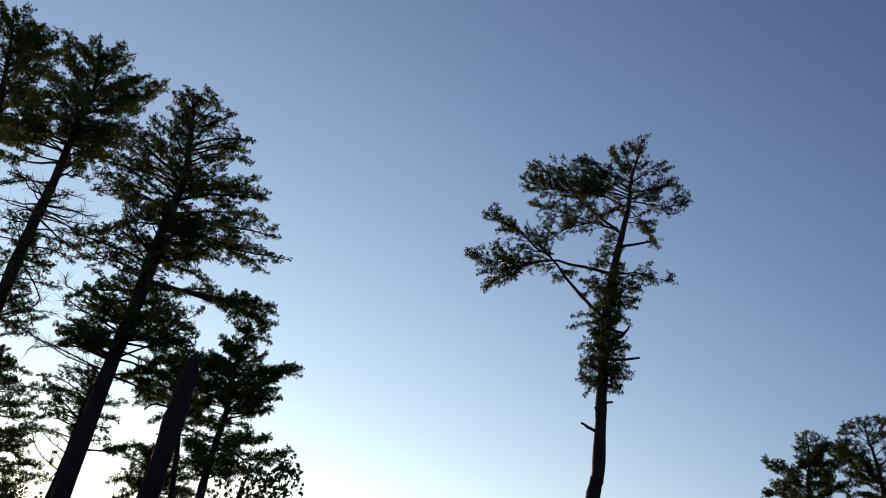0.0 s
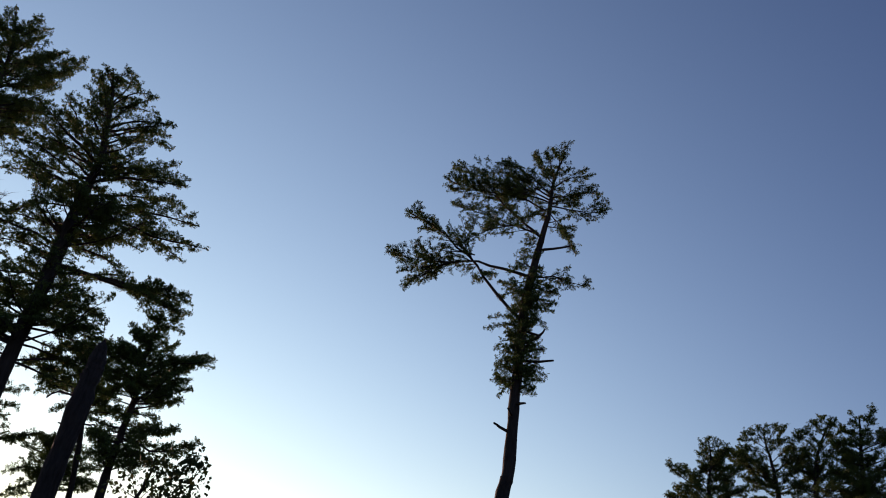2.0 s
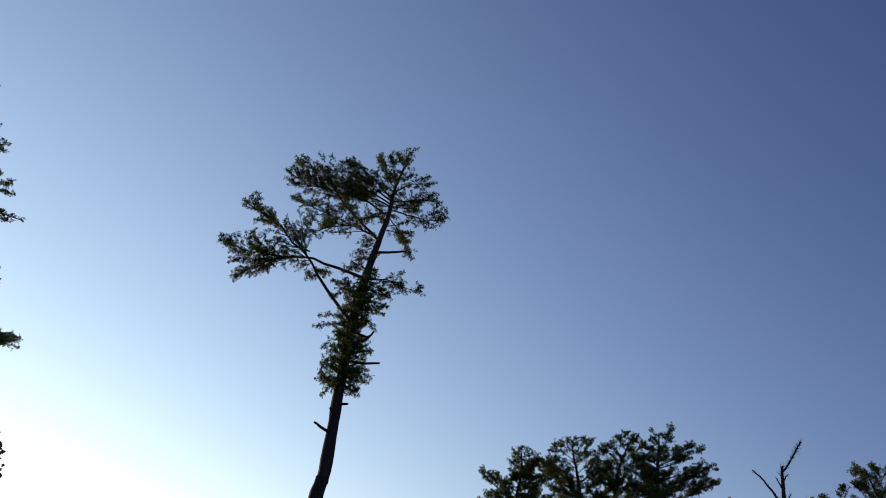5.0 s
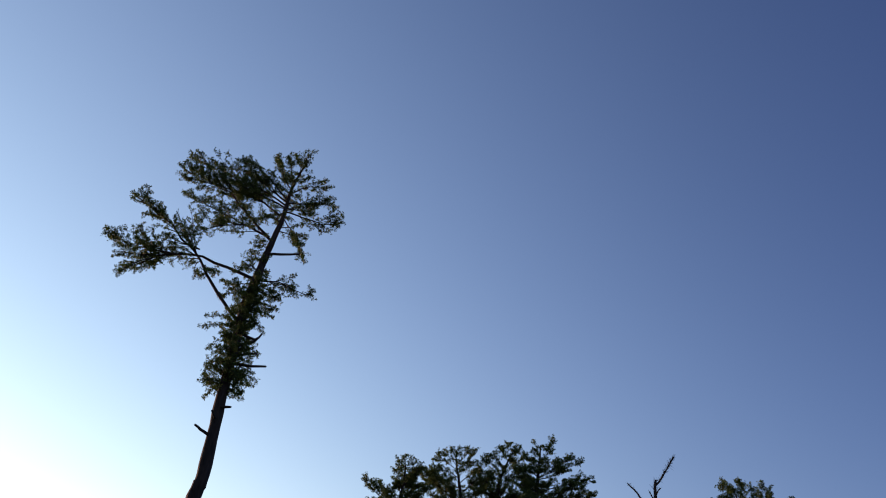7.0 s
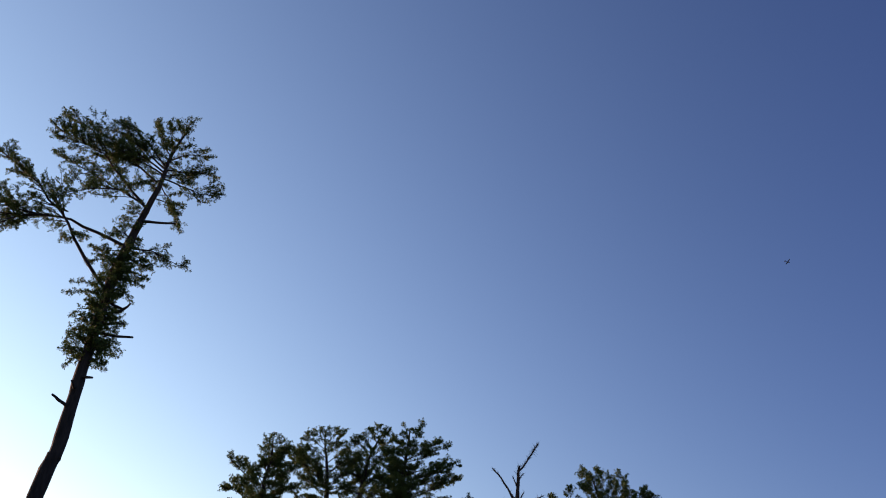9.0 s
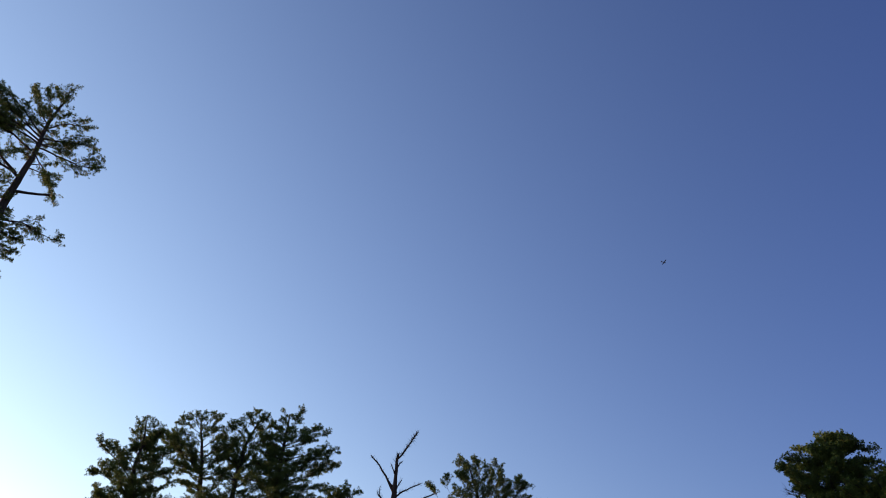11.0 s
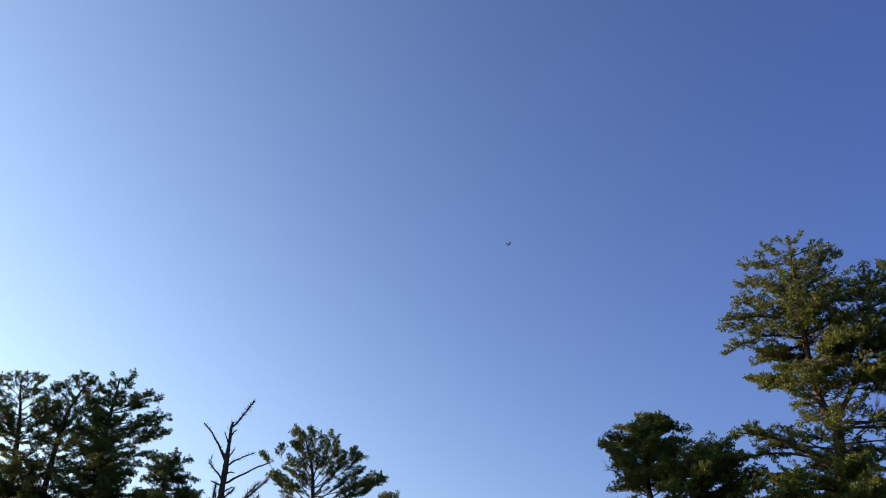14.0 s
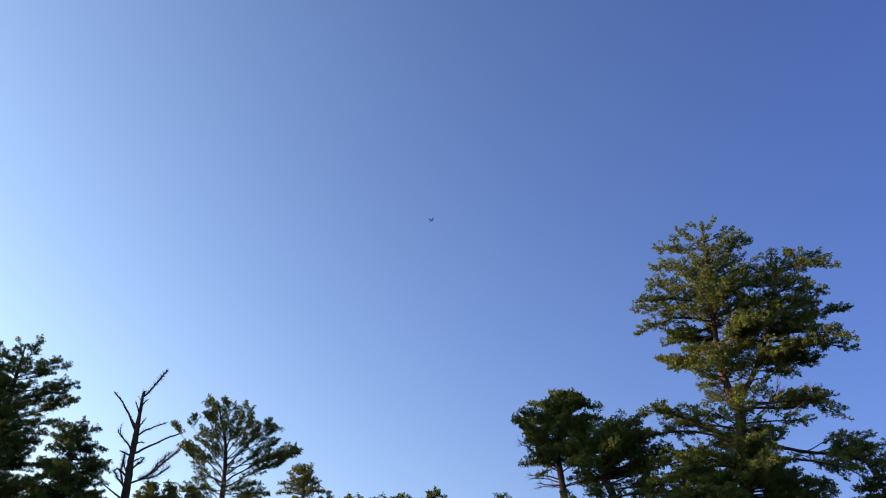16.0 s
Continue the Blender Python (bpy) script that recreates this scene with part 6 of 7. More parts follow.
bare_twigs(dead_tree, dead_tree.stem[len(dead_tree.stem) // 2:, :3], 110, 0.42)
round_pine = pine(59, 1.7, "open rounded pine with many upswept limbs", 47.6, 51, [(0.11, 0, -0.2, 0.22), (0.06, 0, 6.87, 0.18), (0.02, 0, 13.66, 0.15), (-0.03, 0, 14.82, 0.12), (-0.16, 0, 16.27, 0.1), (-0.43, 0, 17.57, 0.07), (-0.81, 0, 18.55, 0.05), (-1.09, 0, 19.28, 0.03)], fine=0.74, needles=6, reach=1.15, rise=0.5)
bough(round_pine, [(0.05, 0, 14.29), (-0.94, -0.21, 14.99), (-1.87, -0.43, 15.7), (-2.43, -0.64, 16.09)], 0.06, 0.33)
bough(round_pine, [(0.02, 0, 14.67), (-0.92, 0.38, 15.71), (-1.86, 0.76, 16.3), (-2.41, 1.14, 16.75)], 0.05, 0.28)
bough(round_pine, [(-0.01, 0, 15.05), (-0.9, -0.51, 16.04), (-1.76, -1.02, 16.83)], 0.05, 0.25)
bough(round_pine, [(-0.09, 0, 15.79), (-0.89, -0.31, 16.59), (-1.74, -0.63, 17.32)], 0.05, 0.22)
bough(round_pine, [(-0.16, 0, 16.27), (-0.93, -0.37, 17.23), (-1.46, -0.75, 18.05)], 0.04, 0.22)
bough(round_pine, [(-0.41, 0, 17.41), (-1.14, -0.23, 18.16), (-1.59, -0.46, 18.91)], 0.04, 0.19)
bough(round_pine, [(-0.65, 0, 18.16), (-1.18, 0.23, 18.86), (-1.44, 0.47, 19.5)], 0.04, 0.19)
bough(round_pine, [(-0.38, 0, 17.24), (-0.31, 0.3, 18.54), (-0.49, 0.61, 19.57)], 0.04, 0.22)
bough(round_pine, [(-0.19, 0, 16.43), (0.12, -0.42, 17.61), (0.23, -0.84, 18.67)], 0.05, 0.25)
bough(round_pine, [(-0.14, 0, 16.11), (0.57, 0.51, 17.78), (0.74, 1.02, 19.51)], 0.05, 0.25)
bough(round_pine, [(-0.1, 0, 15.88), (0.87, 0.46, 17.26), (1.37, 0.93, 18.6)], 0.05, 0.22)
bough(round_pine, [(-0.04, 0, 15.47), (1.05, -0.29, 16.82), (2.08, -0.58, 18.09)], 0.06, 0.28)
bough(round_pine, [(0, 0, 14.99), (1.31, -0.33, 16.07), (2.54, -0.66, 16.98)], 0.06, 0.28)
bough(round_pine, [(0.06, 0, 14.61), (1.52, -0.31, 15.71), (2.87, -0.61, 16.23), (3.87, -0.92, 16.45)], 0.07, 0.3)
bough(round_pine, [(0.07, 0, 14.36), (1.73, -0.31, 15.34), (3.22, -0.62, 15.97)], 0.06, 0.28)
bough(round_pine, [(0.08, 0, 14.1), (1.09, 0.33, 14.61), (2.09, 0.66, 14.86)], 0.05, 0.22)
bough(round_pine, [(0.07, 0, 13.98), (1.19, -0.44, 13.98), (2.28, -0.89, 13.98)], 0.05, 0.22)
bough(round_pine, [(0.05, 0, 13.91), (-0.9, 0.21, 14.25), (-1.64, 0.41, 14.1), (-2.37, 0.62, 14.01)], 0.05, 0.28)
bough(round_pine, [(0, 0, 14.6), (-0.84, -0.2, 14.78), (-1.46, -0.4, 14.73)], 0.05, 0.22)
bough(round_pine, [(-0.22, 0, 16.59), (0.1, -0.22, 17.17), (0.65, -0.43, 17.3)], 0.04, 0.19)
bough(round_pine, [(-0.31, 0, 16.98), (-0.79, 0.25, 17.68), (-1.07, 0.51, 18.27)], 0.04, 0.19)
fill(round_pine, 12.4, 14.6, 9, 1.0, 2.2, spread=60, lf=0.3)
fill(round_pine, 14.8, 17.6, 9, 0.6, 1.3, spread=60, rise=0.7, lf=0.25)
bough(round_pine, [(-0.12, 0, 15.78), (-2.22, 0.4, 16.67), (-3.22, 0.8, 17.75)], 0.03, 0.8, 1.2)
bough(round_pine, [(-0.18, 0, 16.35), (-1.69, -0.32, 16.85), (-2.35, -0.64, 17.9)], 0.03, 0.8, 1.2)
bough(round_pine, [(-0.12, 0, 15.87), (1.69, -0.61, 16.98), (2.33, -1.23, 17.87)], 0.05, 0.5)
bough(round_pine, [(-0.08, 0, 15.43), (2.54, 0.79, 16.38), (3.87, 1.57, 17.3)], 0.05, 0.5)
yellow_green_pine = pine(60, 2.2, "small yellow-green pine among darker trees", 52.7, 60, [(0.72, 0, -0.2, 0.21), (0.36, 0, 7.74, 0.18), (0, 0, 15.08, 0.16), (-0.07, 0, 16.76, 0.1), (-0.19, 0, 18.49, 0.04)], mat=YOUNG, needles=6)
limb(yellow_green_pine, [(-0.078, 0, 17.14), (-0.811, -0.3, 17.56), (-1.22, -0.61, 17.79)], 0.04, 0.3)
limb(yellow_green_pine, [(-0.0702, 0, 16.95), (-0.92, -0.49, 17.12), (-1.6, -0.99, 16.91)], 0.05, 0.3)
limb(yellow_green_pine, [(-0.0546, 0, 16.57), (-1.16, -0.2, 16.6), (-1.83, -0.41, 16.39)], 0.05, 0.3)
limb(yellow_green_pine, [(-0.101, 0, 17.53), (0.179, 0.15, 18.18), (0.218, 0.3, 18.77)], 0.03, 0.3)
limb(yellow_green_pine, [(-0.078, 0, 17.14), (0.374, 0.22, 17.63), (0.632, 0.44, 17.42)], 0.03, 0.3)
limb(yellow_green_pine, [(-0.0546, 0, 16.57), (0.881, 0.27, 16.93), (1.76, 0.53, 16.86)], 0.05, 0.3)
limb(yellow_green_pine, [(-0.0312, 0, 16.01), (-1.1, 0.63, 16.06), (-2.08, 1.25, 15.91)], 0.06, 0.3)
limb(yellow_green_pine, [(-0.0312, 0, 16.01), (0.936, -0.2, 16.06), (1.9, -0.4, 16.44)], 0.06, 0.3)
fill(yellow_green_pine, 15.68, 18.31, 18, 0.75, 2)
shaded_pine = pine(61, 2.9, "dark pine with a flat-sided dense crown", 69.4, 46, [(0.53, 0, -0.2, 0.27), (0.27, 0, 6.38, 0.22), (0.02, 0, 12.61, 0.2), (-0.03, 0, 13.77, 0.18), (-0.17, 0, 14.95, 0.15), (-0.21, 0, 16.32, 0.12), (0.14, 0, 17.88, 0.08), (0.47, 0, 19.37, 0.03)], fine=0.95, needles=5)
limb(shaded_pine, [(-0.11, 0, 16.78), (-1.34, 0.47, 17.58), (-2.6, 0.94, 17.87)], 0.05, 0.3)
limb(shaded_pine, [(-0.04, 0, 17.1), (-1.16, -0.53, 17.55), (-2.18, -1.07, 17.76)], 0.05, 0.3)
limb(shaded_pine, [(0.03, 0, 17.41), (-0.86, 0.46, 18.38), (-1.83, 0.91, 18.94)], 0.05, 0.3)
limb(shaded_pine, [(0.17, 0, 18.04), (-0.23, 0.22, 18.78), (-0.61, 0.44, 19.36)], 0.04, 0.3)
limb(shaded_pine, [(0.28, 0, 18.52), (-0.07, -0.14, 18.96), (-0.32, -0.28, 19.08)], 0.03, 0.3)
limb(shaded_pine, [(0.17, 0, 18.04), (0.83, -0.26, 18.58), (1.4, -0.53, 18.47)], 0.04, 0.3)
limb(shaded_pine, [(0.1, 0, 17.72), (1.28, 0.22, 18.43), (2.16, 0.44, 18.39)], 0.05, 0.3)
limb(shaded_pine, [(0.03, 0, 17.41), (1.24, -0.46, 17.55), (2.13, -0.91, 17.27)], 0.05, 0.3)
limb(shaded_pine, [(-0.04, 0, 17.1), (1.22, -0.37, 17.11), (1.86, -0.75, 16.45)], 0.05, 0.3)
limb(shaded_pine, [(-0.2, 0, 16.01), (-1.06, 0.31, 16.42), (-1.47, 0.61, 16.74)], 0.04, 0.3)
limb(shaded_pine, [(-0.19, 0, 15.7), (-0.91, -0.39, 15.59), (-1.9, -0.77, 15.3)], 0.04, 0.3)
limb(shaded_pine, [(-0.18, 0, 15.25), (-1.09, 0.47, 15.39), (-2.28, 0.94, 15.44)], 0.05, 0.3)
limb(shaded_pine, [(-0.17, 0, 15.1), (-0.79, -0.22, 14.74), (-1.33, -0.44, 14.38)], 0.03, 0.3)
limb(shaded_pine, [(-0.18, 0, 15.4), (0.55, -0.24, 15.17), (1.06, -0.48, 14.74)], 0.04, 0.3)
limb(shaded_pine, [(-0.21, 0, 16.16), (0.72, -0.38, 15.89), (1.69, -0.75, 15.59)], 0.04, 0.3)
limb(shaded_pine, [(0.35, 0, 18.85), (0.49, 0.04, 19.19), (0.68, 0.09, 18.94)], 0.02, 0.3)
fill(shaded_pine, 15.85, 18.84, 46, 0.84, 2.4, spread=75)
fill(shaded_pine, 14.95, 16.16, 10, 0.6, 1.56)
bare_limb(shaded_pine, [(-0.2, 0, 15.95), (-1.66, 0.1, 16.14), (-2.2, 0.2, 16.33)], 0.04)
bare_limb(shaded_pine, [(-0.2, 0, 16.02), (-1.5, 0.1, 16.51), (-1.74, 0.2, 16.83)], 0.04)
bare_limb(shaded_pine, [(-0.08, 0, 14.21), (-0.95, 0.1, 14.44), (-1.78, 0.2, 14.47)], 0.04)
bare_limb(shaded_pine, [(-0.06, 0, 13.97), (-0.81, 0.1, 14.03), (-1.37, 0.2, 14.02)], 0.04)
bare_limb(shaded_pine, [(-0.06, 0, 13.97), (0.51, 0.1, 14.23), (1.38, 0.2, 14.23)], 0.04)
limb(shaded_pine, [(-0.14, 0, 14.68), (-0.91, -0.26, 15.14), (-1.63, -0.53, 15.18)], 0.04, 0.3)
limb(shaded_pine, [(-0.16, 0, 14.83), (-1.13, -0.24, 15.57), (-1.82, -0.48, 15.89)], 0.04, 0.3)
limb(shaded_pine, [(-0.14, 0, 14.68), (0.55, -0.13, 15.18), (0.91, -0.26, 15.44)], 0.04, 0.3)
limb(shaded_pine, [(-0.18, 0, 15.13), (-0.9, 0.31, 15.83), (-1.35, 0.62, 16.39)], 0.04, 0.3)
bare_limb(shaded_pine, [(-0.18, 0, 15.28), (-1.18, -0.37, 15.92), (-2.19, -0.73, 16.17)], 0.05)
bare_limb(shaded_pine, [(-0.19, 0, 15.58), (-1.33, 0.27, 16.43), (-1.79, 0.55, 17.05)], 0.05)
bare_limb(shaded_pine, [(-0.1, 0, 14.33), (-0.93, 0.24, 14.66), (-1.82, 0.47, 14.73)], 0.05)
bare_limb(shaded_pine, [(-0.07, 0, 14.1), (-0.8, -0.1, 14.07), (-1.37, -0.21, 14.13)], 0.05)
bare_limb(shaded_pine, [(-0.05, 0, 13.98), (0.79, -0.22, 14.16), (1.36, -0.44, 14.33)], 0.05)
spreading_pine = pine(62, 1.8, "low spreading pine with a forked trunk", 72.6, 45, [(0.63, 0, -0.2, 0.28), (0.31, 0, 6.26, 0.23), (0, 0, 12.51, 0.21), (-0.21, 0, 13.63, 0.18), (-0.51, 0, 14.21, 0.13), (0.05, 0, 15.51, 0.11), (0.57, 0, 16.99, 0.03)], fine=0.95, needles=5)
limb(spreading_pine, [(-0.28, 0, 13.78), (-0.72, -0.37, 14.39), (-1.32, -0.74, 14.96)], 0.04, 0.3)
limb(spreading_pine, [(0.05, 0, 15.51), (-0.33, -0.23, 16.34), (-0.3, -0.46, 16.77)], 0.04, 0.3)
limb(spreading_pine, [(0.2, 0, 15.95), (0.26, 0.14, 16.75), (0.49, 0.28, 17.27)], 0.03, 0.3)
limb(spreading_pine, [(0.2, 0, 15.95), (1, 0.31, 16.94), (1.57, 0.62, 17.29)], 0.04, 0.3)
limb(spreading_pine, [(0.05, 0, 15.51), (-0.65, -0.32, 15.72), (-1.18, -0.64, 15.63)], 0.03, 0.3)
limb(spreading_pine, [(-0.2, 0, 14.92), (1.03, -0.52, 15.33), (1.96, -1.03, 15.31)], 0.05, 0.3)
limb(spreading_pine, [(-0.45, 0, 14.35), (1.26, -0.68, 14.7), (2.85, -1.35, 14.71)], 0.07, 0.3)
limb(spreading_pine, [(-0.2, 0, 14.92), (1.07, 0.49, 15.93), (2.1, 0.98, 16.74)], 0.06, 0.3)
limb(spreading_pine, [(-0.43, 0, 14.06), (-1.28, -0.38, 14.26), (-2.23, -0.76, 13.91)], 0.05, 0.3)
limb(spreading_pine, [(-0.13, 0, 13.21), (0.93, 0.67, 13.94), (2.75, 1.34, 14.09)], 0.06, 0.3)
limb(spreading_pine, [(-0.13, 0, 13.21), (1.17, 0.36, 13.43), (3.21, 0.72, 13.34)], 0.07, 0.3)
limb(spreading_pine, [(-0.45, 0, 14.35), (-0.98, -0.12, 14.91), (-1.28, -0.25, 15.57)], 0.04, 0.3)
fill(spreading_pine, 14.06, 16.85, 50, 1.08, 3.24, spread=70)
fill(spreading_pine, 11.02, 13.21, 12, 1.44, 3.36, spread=70)
bough(spreading_pine, [(-0.31, 0, 13.82), (1.34, -0.41, 14.33), (2.71, -0.83, 14.58)], 0.07, 0.3)
bough(spreading_pine, [(-0.45, 0, 14.1), (1.67, -0.24, 15), (2.64, -0.47, 15.2)], 0.07, 0.3)
bough(spreading_pine, [(-0.43, 0, 14.39), (0.9, 0.37, 15.79), (1.52, 0.74, 16.49)], 0.07, 0.3)
bough(spreading_pine, [(-0.19, 0, 13.54), (1.55, -0.53, 13.6), (3.15, -1.05, 13.76)], 0.07, 0.3)
bough(spreading_pine, [(-0.31, 0, 14.68), (-0.51, -0.29, 15.7), (-0.24, -0.58, 16.25)], 0.07, 0.3)

# the great sunlit pine
great_pine = pine(63, 1.75, "great forked white pine, crown warmly lit by low sun", 80.5, 42, [(-0.41, 0, -0.2, 0.39), (-0.2, 0, 5.88, 0.33), (0.02, 0, 11.75, 0.29), (0.06, 0, 13.02, 0.28), (0.15, 0, 14.85, 0.25), (0.24, 0, 16.36, 0.23), (-0.09, 0, 17.37, 0.17), (-0.38, 0, 18.86, 0.15), (-0.37, 0, 21.3, 0.12), (-0.37, 0, 24.23, 0.08), (-0.32, 0, 26.77, 0.03)], fine=0.8, needles=5, reach=1.15)
# its second stem
second_stem = limb(great_pine, [(0.18, 0, 16.55), (1.03, 0.3, 18.11), (2.03, 0.6, 20.06), (2.66, 0.9, 22.63), (2.93, 1.2, 25.28)], 0.16, 0.75)
limb(great_pine, [(-0.38, 0, 20.21), (-1.67, 0.62, 20.48), (-3.02, 1.25, 20.48)], 0.06, 0.3)
limb(great_pine, [(-0.37, 0, 20.99), (-2.33, -0.39, 21.26), (-4.14, -0.78, 20.33)], 0.07, 0.3)
limb(great_pine, [(-0.37, 0, 21.61), (-2.61, 0.44, 22.26), (-4.56, 0.88, 22.61)], 0.06, 0.3)
limb(great_pine, [(-0.37, 0, 21.93), (-2.21, -0.77, 22.11), (-4.08, -1.54, 21.8)], 0.06, 0.3)
limb(great_pine, [(-0.37, 0, 22.73), (-2.22, 0.82, 23.73), (-3.7, 1.63, 24.23)], 0.05, 0.3)
limb(great_pine, [(-0.37, 0, 23.73), (-2.11, 0.55, 24.6), (-3.3, 1.1, 25.02)], 0.05, 0.3)
limb(great_pine, [(-0.37, 0, 24.56), (-1.71, 0.31, 25.44), (-3.04, 0.61, 25.97)], 0.04, 0.3)
limb(great_pine, [(-0.35, 0, 25.41), (-1.32, 0.37, 26.48), (-2.13, 0.75, 26.4)], 0.03, 0.3)
limb(great_pine, [(-0.33, 0, 26.1), (-0.83, 0.12, 26.78), (-1.16, 0.23, 26.79)], 0.02, 0.3)
limb(great_pine, [(-0.33, 0, 26.28), (0.13, 0.08, 26.68), (0.34, 0.16, 27.06)], 0.02, 0.3)
limb(great_pine, [(-0.35, 0, 25.58), (0.69, 0.41, 26.18), (1.2, 0.81, 26.65)], 0.03, 0.3)
limb(great_pine, [(-0.36, 0, 24.9), (1.04, -0.57, 25.22), (1.69, -1.13, 25.23)], 0.04, 0.3)
limb(great_pine, [(-0.37, 0, 24.23), (1.15, 0.63, 25.37), (2.08, 1.26, 25.9)], 0.04, 0.3)
limb(great_pine, [(-0.37, 0, 23.56), (1.04, -0.37, 24.16), (1.57, -0.73, 24.21)], 0.05, 0.3)
limb(great_pine, [(-0.38, 0, 19.46), (-1.76, 0.51, 19.51), (-2.82, 1.02, 19.15)], 0.05, 0.3)
limb(great_pine, [(-0.38, 0, 18.85), (-1.51, 0.26, 19.08), (-2.48, 0.53, 18.78)], 0.05, 0.3)
limb(great_pine, [(-0.37, 0, 21.3), (0.73, 0.52, 22.05), (1.71, 1.04, 22.55)], 0.05, 0.3)
limb(great_pine, [(-0.37, 0, 20.68), (0.88, -0.41, 20.81), (1.77, -0.83, 20.68)], 0.05, 0.3)
limb(great_pine, [(-0.37, 0, 22.57), (0.62, 0.42, 23.31), (1.58, 0.84, 23.58)], 0.05, 0.3)
limb(great_pine, [(-0.37, 0, 23.23), (0.96, -0.44, 23.54), (2.34, -0.88, 23.25)], 0.05, 0.3)
limb(great_pine, [(-0.37, 0, 22.25), (1.11, -0.33, 22.61), (2.32, -0.66, 22.38)], 0.06, 0.3)
limb(great_pine, [(-0.37, 0, 21.14), (0.98, 0.51, 21.86), (2.45, 1.03, 21.92)], 0.06, 0.3)
limb(great_pine, [(0.06, 0, 16.93), (-0.83, -0.32, 17.61), (-1.39, -0.64, 17.19)], 0.04, 0.3)
limb(great_pine, [(0.12, 0, 16.73), (-0.81, 0.35, 16.99), (-1.33, 0.71, 16.98)], 0.04, 0.3)
limb(great_pine, [(2.72, 0.9, 23.61), (4.17, -0.39, 23.43), (5.76, -0.78, 22.86)], 0.05, 0.25)
limb(great_pine, [(2.8, 0.9, 23.93), (4.26, 0.32, 23.9), (5.55, 0.64, 24.28)], 0.05, 0.25)
limb(great_pine, [(2.64, 0.9, 22.64), (3.97, -0.45, 22.17), (4.98, -0.89, 21.47)], 0.05, 0.25)
limb(great_pine, [(2.49, 0.9, 22.02), (3.36, -0.41, 21.58), (4.39, -0.82, 21.08)], 0.05, 0.25)
limb(great_pine, [(2.2, 0.9, 20.95), (4.08, 0.72, 21.11), (6.04, 1.45, 21.61)], 0.07, 0.25)
limb(great_pine, [(2.09, 0.9, 20.5), (4.03, -1.01, 19.49), (5.74, -2.02, 18.58)], 0.07, 0.25)
limb(great_pine, [(1.94, 0.9, 20.05), (4.12, 0.81, 19.75), (6.11, 1.62, 19.44)], 0.08, 0.25)
limb(great_pine, [(1.75, 0.9, 19.62), (3.01, 0.64, 19.31), (4.43, 1.28, 19.12)], 0.06, 0.25)
limb(great_pine, [(1.46, 0.9, 19.04), (2.34, -0.29, 18.24), (2.87, -0.58, 17.83)], 0.04, 0.25)
limb(great_pine, [(2.7, 0.9, 23.28), (3.34, 0.42, 24.09), (3.79, 0.84, 24.87)], 0.04, 0.25)
limb(great_pine, [(2.77, 0.9, 23.93), (2.44, 0.23, 24.45), (1.91, 0.46, 24.36)], 0.03, 0.25)
limb(great_pine, [(2.81, 0.9, 24.42), (2.84, -0.2, 24.32), (2.86, -0.39, 24.5)], 0.03, 0.25)
limb(great_pine, [(2.06, 0.9, 20.35), (3.25, 0.58, 20.83), (4.46, 1.16, 21.13)], 0.05, 0.25)
limb(great_pine, [(2.32, 0.9, 21.4), (3.28, -0.44, 21.12), (4.07, -0.88, 20.64)], 0.04, 0.25)
limb(great_pine, [(1.58, 0.9, 19.33), (0.96, 0.17, 19.54), (0.3, 0.34, 19.33)], 0.03, 0.25)
limb(great_pine, [(1.77, 0.9, 19.77), (1.33, 0.23, 20.29), (0.7, 0.47, 20.46)], 0.04, 0.25)
limb(great_pine, [(2.66, 0.9, 22.96), (2.14, 0.16, 23.3), (1.37, 0.32, 23.49)], 0.04, 0.25)
limb(great_pine, [(0.13, 0, 16.7), (2.12, 0.66, 16.8), (3.66, 1.32, 16.91), (5.21, 1.98, 16.13)], 0.09, 0.35)
limb(great_pine, [(0.22, 0, 16.42), (2.31, 0.28, 16.37), (3.37, 0.56, 16.77), (4.75, 0.84, 17)], 0.08, 0.35)
limb(great_pine, [(0.22, 0, 16.42), (3.56, -0.19, 16.56), (4.27, -0.39, 15.98)], 0.04, 0.2)
limb(great_pine, [(0.2, 0, 15.65), (1.94, -0.44, 15.52), (3.44, -0.88, 15.34)], 0.06, 0.45)
limb(great_pine, [(0.12, 0, 14.18), (2.15, -0.34, 13.78), (3.93, -0.67, 13.24), (5.08, -1.01, 12.48)], 0.1, 0.6)
limb(great_pine, [(0.15, 0, 14.84), (1.17, 0.39, 15.45), (2.25, 0.78, 15.35)], 0.04, 0.3)
limb(great_pine, [(0.13, 0, 14.46), (-1.64, 0.6, 15.59), (-3.55, 1.21, 15.83), (-4.98, 1.81, 15.81)], 0.09, 0.4)
limb(great_pine, [(0.15, 0, 14.86), (-1.33, -0.45, 15.36), (-2.52, -0.9, 15.98), (-4.25, -1.36, 16.17)], 0.09, 0.5)
limb(great_pine, [(0.17, 0, 15.13), (-1.06, 0.65, 16.12), (-2.16, 1.31, 17.16)], 0.06, 0.4)
limb(great_pine, [(0.18, 0, 15.39), (-2.87, 0.39, 16.31), (-3.57, 0.78, 17.41)], 0.06, 0.3)
limb(great_pine, [(0.22, 0, 15.95), (-0.52, -0.13, 15.95), (-1.23, -0.27, 16.12)], 0.04, 0.3)
limb(great_pine, [(0.11, 0, 14.06), (-1.75, 0.68, 14.65), (-3.25, 1.36, 14.5)], 0.07, 0.4)
limb(great_pine, [(0.09, 0, 13.54), (-1.52, -0.58, 13.59), (-3.39, -1.15, 12.86)], 0.07, 0.4)
